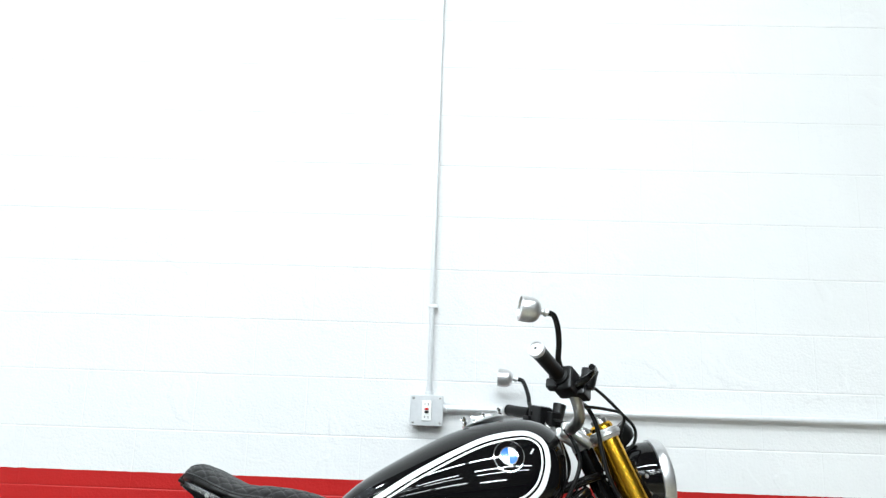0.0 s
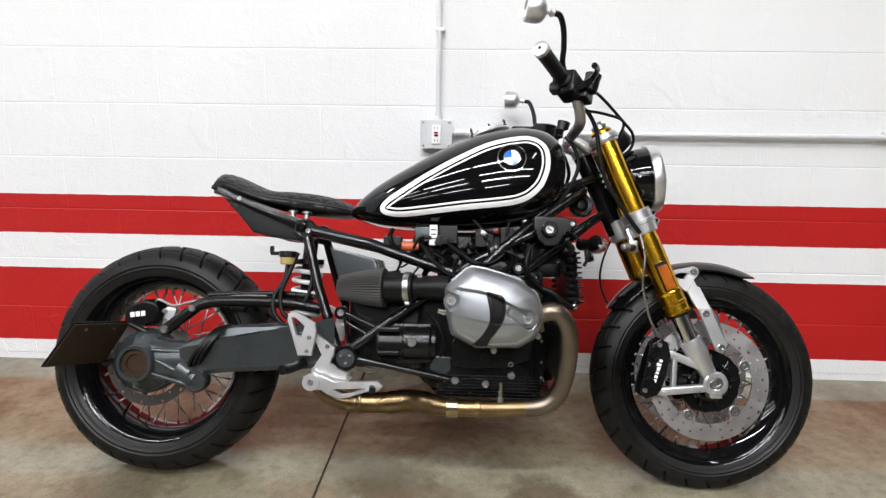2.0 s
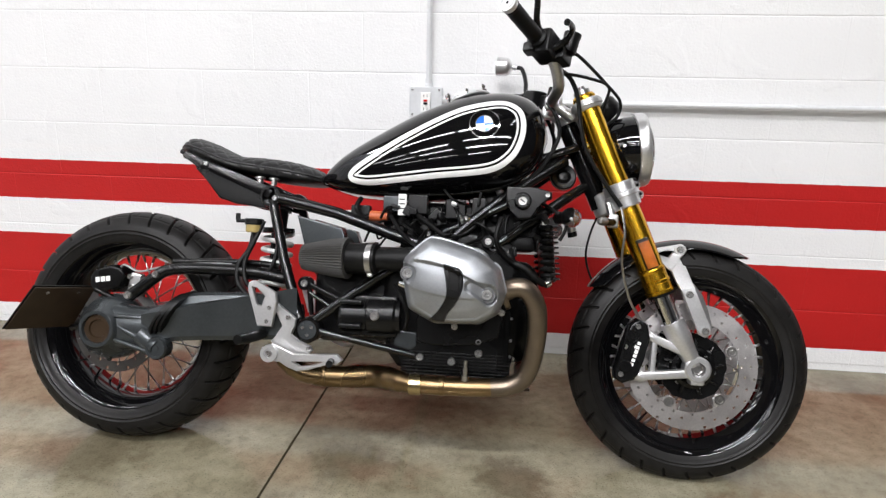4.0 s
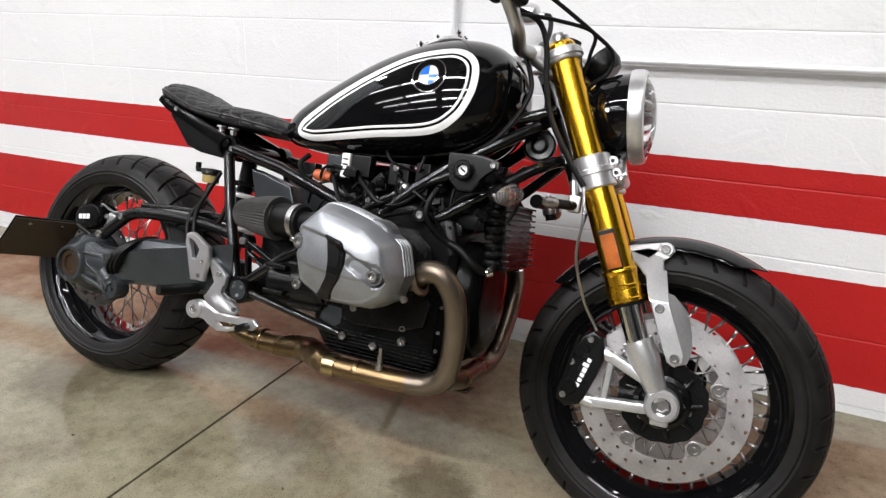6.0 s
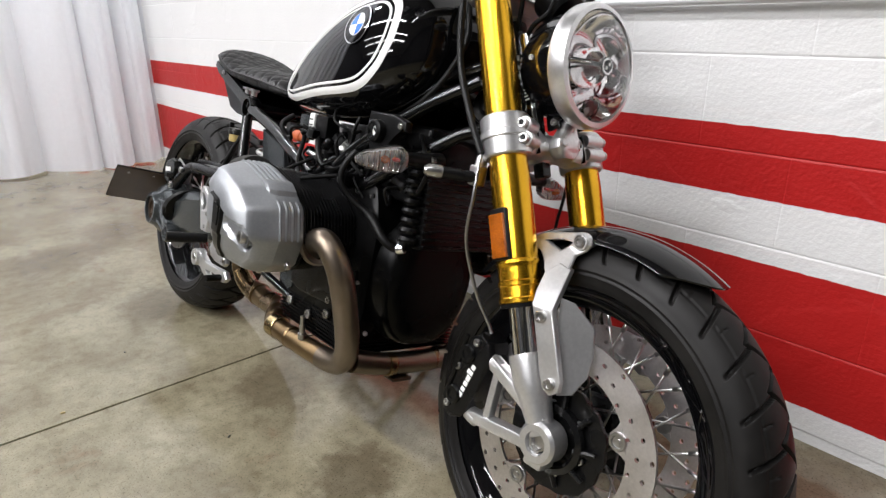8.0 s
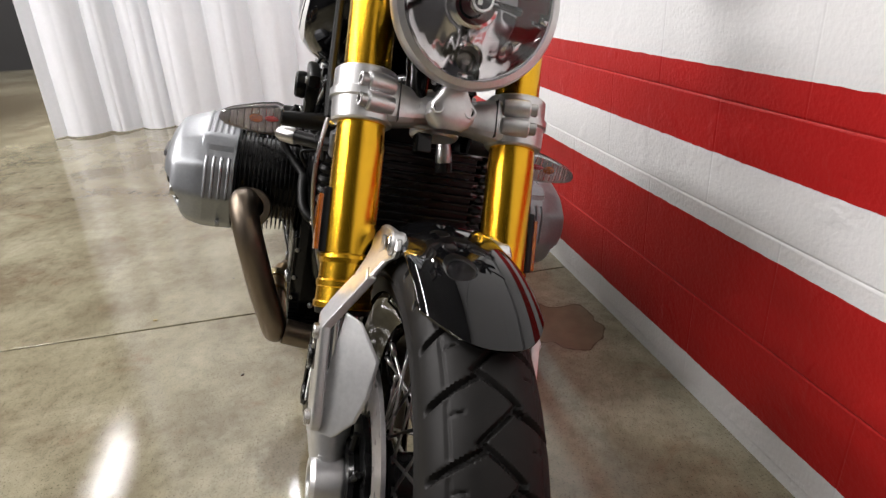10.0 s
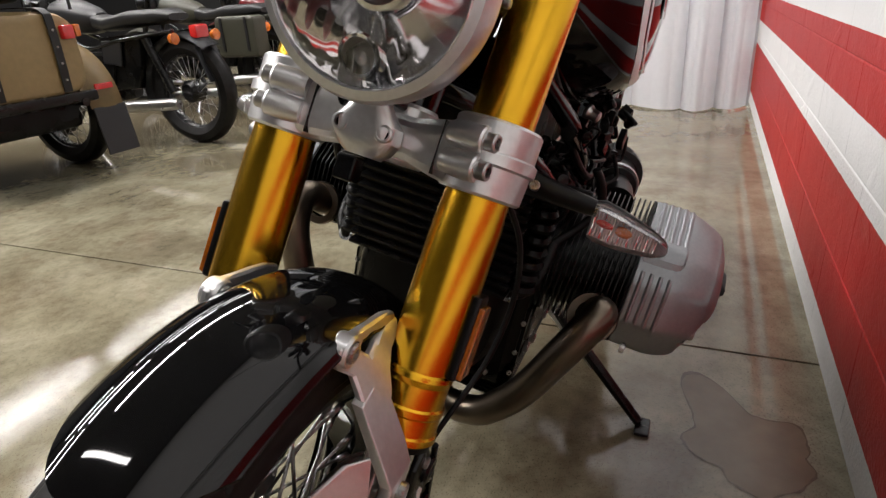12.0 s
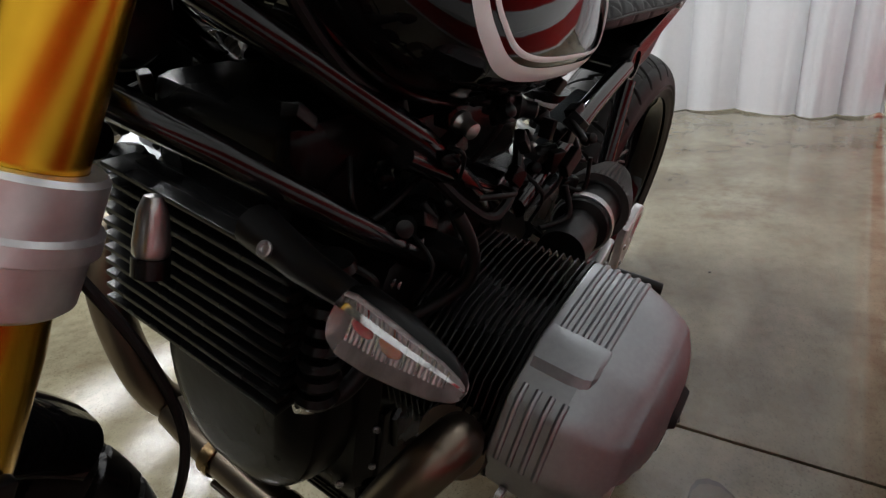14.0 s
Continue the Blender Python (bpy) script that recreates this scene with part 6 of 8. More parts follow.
for s in (-1, 1):
    bm = nb()
    plate(bm, [(0.326, 0.290), (0.338, 0.290), (0.340, 0.420), (0.328, 0.420)], s * 0.136, s * 0.148, 0.002)
    part("cover_flange", bm, MATT_BLACK, case)
    for w in (0.305, 0.345, 0.400):
        bolt(case, vec(0.344, s * 0.143, w), (0.8, s * 0.6, 0), 0.0040)
bm = nb()
secs = []
for u, hw, w0, w1 in ((0.325, 0.136, 0.266, 0.555), (0.350, 0.134, 0.266, 0.552), (0.352, 0.124, 0.272, 0.546), (0.385, 0.118, 0.276, 0.54), (0.400, 0.110, 0.282, 0.53), (0.410, 0.094, 0.296, 0.515), (0.414, 0.070, 0.315, 0.50)):
    mid, h = (w0 + w1) / 2, (w1 - w0) / 2
    secs.append([(u, hw * math.copysign(abs(math.cos(t)) ** 0.8, math.cos(t)) * (1 - 0.12 * max(0, -math.sin(t))), mid + h * math.copysign(abs(math.sin(t)) ** 0.8, math.sin(t))) for t in (2 * math.pi * k / 32 for k in range(32))])
loft(bm, secs)
belt = part("front_engine_cover", bm, MATT_BLACK, case, "black front engine cover", 30)
for k in range(4):
    for s in (-1, 1):
        bolt(belt, vec(0.352, s * (0.122 - 0.014 * (k == 0)), 0.295 + 0.068 * k), (0.5, s * 0.86, 0), 0.0050)
# bushes and bolted lugs above the cylinders, grey rib of the gearbox, raised lower panel
for s in (-1, 1):
    for u, v, w, r, br in ((0.278, 0.176, 0.589, 0.0165, 0.0085), (0.121, 0.120, 0.604, 0.0125, 0.0070), (0.326, 0.122, 0.566, 0.0100, 0.0060)):
        bm = nb()
        lathe(bm, [(0, -0.060), (r * 0.9, -0.060), (r, -0.026), (r, 0.000), (r * 0.88, 0.003), (r * 0.62, 0.003), (r * 0.58, -0.002), (0, -0.002)], vec(u, s * v, w), (0, s, 0), 24)
        bush = part("mount_bush", bm, SATIN_BLACK, case, "", 30)
        bolt(bush, vec(u, s * v, w), (0, s, 0), br)
    bm = nb()
    plate(bm, [(0.306, 0.552), (0.352, 0.556), (0.350, 0.578), (0.318, 0.592), (0.306, 0.575)], s * 0.100, s * 0.110, 0.003)
    part("mount_lug", bm, SATIN_BLACK, case)
    bm = nb()
    plate(bm, [(0.050, 0.318), (0.092, 0.306), (0.108, 0.318), (0.106, 0.352), (0.052, 0.356)], s * 0.125, s * 0.146, 0.004)
    part("gearbox_rib", bm, GREY, case)
    bm = nb()
    plate(bm, [(0.108, 0.330), (0.150, 0.322), (0.250, 0.328), (0.312, 0.350), (0.322, 0.400), (0.300, 0.420), (0.120, 0.420), (0.104, 0.385)], s * 0.138, s * 0.152, 0.006)
    part("lower_panel", bm, SATIN_BLACK, case, "", 30)
for u, v, w in ((0.119, 0.148, 0.292), (0.199, 0.148, 0.285), (0.266, 0.148, 0.309), (0.264, 0.148, 0.338), (0.257, 0.146, 0.364)):
    for s in (-1, 1):
        bolt(case, vec(u, s * v, w), (0, s, 0), 0.0100 if w < 0.31 else (0.0075 if w < 0.35 else 0.005))
# rear gearbox, starter, wiring boxes
bm = nb()
box(bm, (-0.07, 0, 0.42), (0.22, 0.22, 0.22), None, 0.03)
part("gearbox", bm, SATIN_BLACK, moto, "black gearbox housing")
for s in (-1, 1):
    bm = nb()
    lathe(bm, [(0, -0.088), (0.040, -0.088), (0.044, -0.082), (0.044, -0.020), (0.048, -0.016), (0.048, 0.050), (0.044, 0.056), (0.044, 0.066), (0, 0.066)], vec(0, s * 0.138, 0.388), (1, 0, 0.02), 30)
    box(bm, vec(-0.01, s * 0.13, 0.388), (0.14, 0.06, 0.105), None, 0.010)
    starter = part("starter_cover", bm, SATIN_BLACK, moto, "black starter cover", 30)
    bolt(starter, vec(0.006, s * 0.186, 0.393), (0, s, 0), 0.012)
    for w in (0.424, 0.364):
        bm = nb()
        box(bm, vec(-0.055, s * 0.184, w), (0.056, 0.020, 0.011), None, 0.003)
        part("cover_clip", bm, PLASTIC, starter)
    bm = nb()
    plate(bm, [(-0.235, 0.640), (-0.110, 0.610), (-0.085, 0.540), (-0.205, 0.540)], s * 0.055, s * 0.100, 0.005)
    part("battery_box", bm, GREY, moto)
bm = nb()
box(bm, (0.14, 0, 0.64), (0.30, 0.15, 0.10), None, 0.02)
part("airbox", bm, MATT_BLACK, moto, "black airbox below the tank")
bm = nb()
box(bm, (0.335, 0, 0.655), (0.16, 0.17, 0.13), None, 0.02)
box(bm, (0.34, 0.0, 0.59), (0.12, 0.20, 0.04), None, 0.01)
part("air_duct", bm, MATT_BLACK, moto, "black air duct behind the cooler")

OUTLINE = [(0.093, 0.540), (0.149, 0.590), (0.186, 0.585), (0.264, 0.563), (0.311, 0.528), (0.327, 0.472), (0.311, 0.424), (0.270, 0.399), (0.168, 0.396), (0.108, 0.426), (0.092, 0.496)]
OC = vec(0.212, 0, 0.488)
COVER_RHO = [0.0, 0.3, 0.6, 0.80, 0.86, 0.90, 0.95, 0.985, 1.0]
COVER_V = [0.3830, 0.3815, 0.3750, 0.3640, 0.3575, 0.3490, 0.3350, 0.3220, 0.3120]
CREASE = ([0.08, 0.119, 0.186, 0.232, 0.258, 0.31], [0.538, 0.536, 0.526, 0.507, 0.494, 0.462])
LOW_LINE = ([0.08, 0.118, 0.195, 0.252, 0.31], [0.484, 0.476, 0.462, 0.459, 0.462])


def outline_radius():
    rr = []
    n = 120
    for i in range(n):
        a = 2 * math.pi * i / n
        d = (math.cos(a), math.sin(a))
        best = 0
        for (x0, y0), (x1, y1) in zip(OUTLINE, OUTLINE[1:] + OUTLINE[:1]):
            ex, ey, px, py = x1 - x0, y1 - y0, x0 - OC.x, y0 - OC.z
            det = d[0] * -ey + ex * d[1]
            if abs(det) < 1e-9:
                continue
            t = (px * -ey + ex * py) / det
            q = (d[0] * py - d[1] * px) / det
            if t > 0 and -1e-6 <= q <= 1 + 1e-6:
                best = max(best, t)
        rr.append(best)
    for _ in range(1):
        rr = [(rr[i - 1] + 2 * rr[i] + rr[(i + 1) % n]) / 4 for i in range(n)]
    return rr


RHO = outline_radius()
ROUND = [sum(RHO[(i + k) % 120] for k in range(-14, 15)) / 29 for i in range(120)]


def cover_relief(u, w, q):
    """Depth of the cast face: a dome with a crease, a lower facet and two bolt pockets."""
    d = hermite(COVER_RHO, COVER_V, q)
    inside = min(1, max(0, (0.93 - q) * 9))
    d += 0.0044 * max(-1, min(1, (w - hermite(*CREASE, u)) / 0.0030)) * inside
    low = w - hermite(*LOW_LINE, u)
    d -= (0.0030 * max(0, min(1, -low / 0.004)) + 0.10 * max(0.0, min(0.05, -low))) * inside
    return d


def cover_depth(u, w):
    a = math.atan2(w - OC.z, u - OC.x) % (2 * math.pi)
    x = a / (2 * math.pi) * 120
    i = int(x) % 120
    r, k = (row[i] * (1 - x % 1) + row[(i + 1) % 120] * (x % 1) for row in (RHO, ROUND))
    e = math.hypot(u - OC.x, w - OC.z)
    q = e / k if abs(r - k) < 1e-6 else (-k + math.sqrt(max(0.0, k * k + 4 * (r - k) * e))) / (2 * (r - k))
    return cover_relief(u, w, max(0.0, min(1.0, q)))


def surface_patch(name, fn, n, m, s, shift, lift, mat, parent, label=""):
    """A thin raised piece that follows the head cover; fn(i, j) gives along and up for 0..1."""
    bm = nb()
    rows = []
    for i in range(n + 1):
        row = []
        for j in range(m + 1):
            u, w = fn(i / n, j / m)
            edge = 0.0 if i in (0, n) or j in (0, m) else 1.0
            row.append(bm.verts.new((u + shift, s * (cover_depth(u, w) + (lift if edge else -0.001)), w)))
        rows.append(row)
    for A, B in zip(rows, rows[1:]):
        for j in range(m):
            bm.faces.new((A[j], A[j + 1], B[j + 1], B[j]))
    return part(name, bm, mat, parent, label, 30)


def strap_at(i, j):
    a = hermite([0, 0.5, 0.80, 1.0], [0.187, 0.197, 0.179, 0.152], i)
    b = hermite([0, 0.10, 0.36, 0.61, 0.84, 1.0], [0.226, 0.232, 0.233, 0.221, 0.202, 0.194], i)
    return a + (b - a) * j, 0.5325 - 0.010 * j * (1 - i) - 0.130 * i


def cylinder(s):
    shift = 0.0 if s < 0 else 0.030
    c = OC + vec(shift, 0, 0)
    bm = nb()
    lathe(bm, [(0, 0.12), (0.075, 0.12), (0.075, 0.27), (0, 0.27)], c, (0, s, 0), 32)
    barrel = part("cylinder", bm, SATIN_BLACK, moto, "black finned engine cylinder")
    for k in range(16):
        v = 0.146 + 0.0077 * k
        g = 0.90 + 0.07 * k / 15
        bm = nb()
        pts = [(c.x + (a - OC.x) * g, c.z + (b - OC.z) * g) for a, b in OUTLINE]
        plate(bm, pts, s * v, s * (v + 0.0024), 0.0007)
        part("fin", bm, SATIN_BLACK, barrel)
    bm = nb()
    secs = []
    for v, g in ((0.2635, 0.965), (0.2655, 0.995), (0.268, 1.0), (0.3125, 1.0)):
        secs.append([(c.x + RHO[i] * g * math.cos(2 * math.pi * i / 120), s * v, c.z + RHO[i] * g * math.sin(2 * math.pi * i / 120)) for i in range(120)])
    loft(bm, secs)
    part("cover_base", bm, COVER, barrel, "silver base of the head cover", 30)
    bm = nb()
    loft(bm, [[(c.x + RHO[i] * 1.006 * math.cos(2 * math.pi * i / 120), s * v, c.z + RHO[i] * 1.006 * math.sin(2 * math.pi * i / 120)) for i in range(120)] for v in (0.2605, 0.2638)])
    part("head_gasket", bm, MATT_BLACK, barrel)
    # domed cover
    bm = nb()
    fine = []
    for k in range(61):
        q = 0.04 + 0.96 * k / 60
        ring = []
        for i in range(120):
            a = 2 * math.pi * i / 120
            rr = RHO[i] * q + ROUND[i] * (1 - q)
            u, w = OC.x + q * rr * math.cos(a), OC.z + q * rr * math.sin(a)
            d = cover_relief(u, w, q)
            for bu, bw, br, long in ((0.285, 0.468, 0.024, 0.036), (0.108, 0.506, 0.021, 0.0)):
                f = max(0.0, min(1.0, (bu - u) / long)) if long else 0.0
                e = math.hypot(u - bu + f * long, w - bw - f * 0.016)
                d -= (0.011 - 0.005 * f) * max(0, min(1, (br - 0.009 * f - e) / 0.007))
            ring.append((u + shift, s * d, w))
        fine.append(ring)
    loft(bm, fine)
    cover = part("head_cover", bm, COVER, moto, "silver cast engine head cover", 22)
    strap = surface_patch("cover_strap", strap_at, 30, 12, s, shift, 0.0055, PLASTIC, cover, "black plastic cover strap")
    surface_patch("strap_panel", lambda i, j: strap_at(0.05 + 0.40 * i, 0.16 + 0.68 * j), 12, 8, s, shift, 0.0075, GRIP, strap)
    for bu, bw, r in ((0.285, 0.468, 0.0120), (0.108, 0.506, 0.0110)):
        p = vec(bu + shift, s * (cover_depth(bu, bw) - 0.0095), bw)
        bm = nb()
        lathe(bm, [(0, 0), (r * 1.5, 0.0003), (r * 1.6, -0.003)], p, (0, s, 0), 26)
        part("bolt_pocket", bm, COVERSHADE, cover)
        bm = nb()
        lathe(bm, [(0, -0.004), (r, -0.004), (r, 0.007), (r * 0.86, 0.010), (r * 0.55, 0.010), (r * 0.5, 0.004), (0, 0.004)], p, (0, s, 0), 26)
        disc = part("cover_bolt", bm, STEEL, cover)
        bolt(disc, p + vec(0, s * 0.004, 0), (0, s, 0), r * 0.36)
    # slot rims on the front wall, ribs and a smooth step on the upper wall
    for many, first, step, a0, a1, r in ((4, 0.2745, 0.0122, 30, -8, 0.0031), (5, 0.2765, 0.0104, 148, 58, 0.0035)):
        for k in range(many):
            v = first + step * k
            q = float(np.interp(-v, [-b for b in COVER_V], COVER_RHO)) if v > COVER_V[-1] else 1.0
            pts = []
            for m in range(17):
                a = radians(a0 + (a1 - a0) * m / 16) % (2 * math.pi)
                x = a / (2 * math.pi) * 120
                i = int(x) % 120
                rr = (RHO[i] * (1 - x % 1) + RHO[(i + 1) % 120] * (x % 1)) * q - 0.0006
                pts.append((c.x + rr * math.cos(a), s * v, c.z + rr * math.sin(a)))
            bm = nb()
            tube(bm, pts, r, 8)
            part("cover_rib", bm, COVER, cover)
    bm = nb()
    secs = []
    for v, g in ((0.2690, 1.0), (0.304, 1.0), (0.314, 0.95), (0.3205, 0.80), (0.3235, 0.50)):
        top = 0.0058 * g
        secs.append([(u + shift, s * v, w) for u, w in ((0.248, 0.563), (0.248, 0.5675 + top * 0.5), (0.258, 0.5640 + top), (0.268, 0.5600 + top), (0.282 * g + 0.262 * (1 - g), 0.5505 + top * 0.9 + 0.008 * (1 - g)), (0.2865 * g + 0.262 * (1 - g), 0.5455 + 0.010 * (1 - g)), (0.274, 0.5450))])
    loft(bm, secs)
    part("cover_step", bm, COVER, cover, "", 24)
    for u, w, v in ((0.212, 0.388, 0.284), (0.318, 0.425, 0.284)):
        bolt(barrel, vec(u + shift, s * v, w), (0, s, -0.1), 0.0075)
    # header pipe
    bm = nb()
    if s < 0:
        pts = [(0.300, -0.232, 0.455), (0.340, -0.241, 0.480), (0.372, -0.241, 0.478), (0.397, -0.229, 0.443), (0.404, -0.213, 0.395), (0.402, -0.196, 0.343), (0.394, -0.179, 0.295), (0.378, -0.168, 0.258), (0.345, -0.163, 0.236), (0.300, -0.164, 0.229)]
    else:
        pts = [(0.330, 0.232, 0.450), (0.370, 0.241, 0.478), (0.395, 0.234, 0.470), (0.407, 0.212, 0.420), (0.405, 0.178, 0.335), (0.400, 0.140, 0.275), (0.394, 0.112, 0.250), (0.388, 0.075, 0.240), (0.383, 0.0, 0.236), (0.381, -0.080, 0.240), (0.378, -0.150, 0.252)]
    tube(bm, smooth_path(pts, 8), 0.0232, 24)
    pipe = part("exhaust_header", bm, HEADER, moto, "heat-tinted steel header pipe")
    bm = nb()
    lathe(bm, [(0.0236, -0.006), (0.034, -0.006), (0.036, 0.0), (0.034, 0.006), (0.0236, 0.006)], vec(pts[0][0] + 0.022, pts[0][1], pts[0][2] + 0.008), (0.9, 0, 0.35), 26, loop=True)
    part("header_flange", bm, HEADER, pipe)
    if s > 0:
        for v in (0.088, 0.060, -0.06):
            bm = nb()
            lathe(bm, [(0.018, -0.009), (0.0232, -0.009), (0.0242, -0.006), (0.0242, 0.006), (0.0232, 0.009), (0.018, 0.009)], vec(0.3855, v, 0.2385), (0.03, 1, 0), 26, loop=True)
            part("pipe_band", bm, BRONZE, pipe)
    # intake: rubber tube, clamp, pleated cone filter
    f0, f1 = vec(0.100, s * 0.205, 0.535), vec(-0.192, s * 0.165, 0.530)
    d = (f1 - f0).normalized()
    bm = nb()
    lathe(bm, [(0, 0), (0.030, 0), (0.030, 0.06), (0.026, 0.07), (0.026, 0.090), (0.036, 0.094), (0.038, 0.10), (0.038, 0.165), (0.042, 0.17), (0, 0.17)], f0, d, 30)
    intake = part("intake_tube", bm, GRIP, moto, "black rubber intake tube")
    for h in (0.108,):
        bm = nb()
        lathe(bm, [(0.030, -0.007), (0.0405, -0.007), (0.0412, 0), (0.0405, 0.007), (0.030, 0.007)], f0 + d * h, d, 30, loop=True)
        cl = part("hose_clamp", bm, STEEL, intake, "steel hose clamp")
        bm = nb()
        box(bm, f0 + d * h + vec(0, s * 0.012, -0.040), (0.014, 0.016, 0.010), None, 0.003)
        part("clamp_screw", bm, STEEL, cl)
    bm = nb()
    c0, L = f0 + d * 0.168, 0.125
    x = d.orthogonal().normalized()
    y = d.cross(x)
    secs = []
    for h, r in ((0, 0.050), (0.004, 0.052), (0.05, 0.047), (L - 0.02, 0.036), (L - 0.004, 0.033), (L, 0.026)):
        secs.append([c0 + d * h + (r - (0.0032 if k % 2 else 0) * (0 < h < L - 0.004)) * (math.cos(2 * math.pi * k / 88) * x + math.sin(2 * math.pi * k / 88) * y) for k in range(88)])
    loft(bm, secs)
    part("cone_filter", bm, FILTER, intake, "pleated cone air filter", 20)
    # injector, coil plug and leads near the head
    for pts, r in () if s > 0 else (([(0.120, s * 0.15, 0.610), (0.110, s * 0.19, 0.585), (0.118, s * 0.24, 0.560), (0.135, s * 0.27, 0.545)], 0.0042), ([(0.26, s * 0.12, 0.63), (0.265, s * 0.155, 0.60), (0.24, s * 0.20, 0.585), (0.22, s * 0.23, 0.575)], 0.0042)):
        bm = nb()
        tube(bm, smooth_path(pts, 6), r, 10)
        part("lead", bm, GRIP, barrel)
    bm = nb()
    tube(bm, [vec(0.092, s * 0.258, 0.475), vec(0.074, s * 0.264, 0.480)], [0.0085, 0.006], 12)
    part("plug_end", bm, CHROME, barrel)
    return barrel


for s in (-1, 1):
    cylinder(s)

# collector and tail pipe
bm = nb()
tube(bm, smooth_path([(0.330, -0.160, 0.232), (0.260, -0.166, 0.228), (0.120, -0.168, 0.226), (0.060, -0.142, 0.228), (0.000, -0.098, 0.226), (-0.100, -0.088, 0.216), (-0.190, -0.092, 0.222), (-0.245, -0.096, 0.252), (-0.258, -0.096, 0.285)], 8),
     [0.0225] * 17 + [0.0235] * 4 + [0.027] * 5 + [0.030] * 12 + [0.028] * 8 + [0.026] * 8 + [0.024] * 11, 26)
pipe = part("exhaust_pipe", bm, BRONZE, moto, "bronze-tinted exhaust pipe below the engine")
for u, v, w, r in ((0.18, -0.168, 0.227, 0.0236), (-0.140, -0.089, 0.218, 0.0292), (0.345, -0.158, 0.236, 0.0232)):
    bm = nb()
    lathe(bm, [(0.018, -0.007), (r, -0.007), (r + 0.0015, -0.004), (r + 0.0015, 0.004), (r, 0.007), (0.018, 0.007)], vec(u, v, w), (1, 0, 0.02), 28, loop=True)
    part("pipe_band", bm, BRONZE, pipe)
bm = nb()
lathe(bm, [(0.018, -0.015), (0.0252, -0.015), (0.0262, -0.013), (0.0262, 0.013), (0.0252, 0.015), (0.018, 0.015)], vec(0.112, -0.168, 0.2265), (1, 0.06, 0.0), 30, loop=True)
part("pipe_sleeve", bm, BRASS, pipe, "bright brass-coloured sleeve")
bm = nb()
lathe(bm, [(0, 0), (0.009, 0), (0.009, 0.012), (0.006, 0.013), (0.006, 0.030), (0.0045, 0.032), (0.0045, 0.050), (0, 0.052)], vec(0.236, -0.178, 0.246), (0.02, -0.15, 1), 14)
part("lambda_sensor", bm, STEEL, pipe)
bm = nb()
box(bm, vec(0.385, -0.03, 0.207), (0.034, 0.05, 0.008), None, 0.003)
part("pipe_bracket", bm, BROWN, pipe)

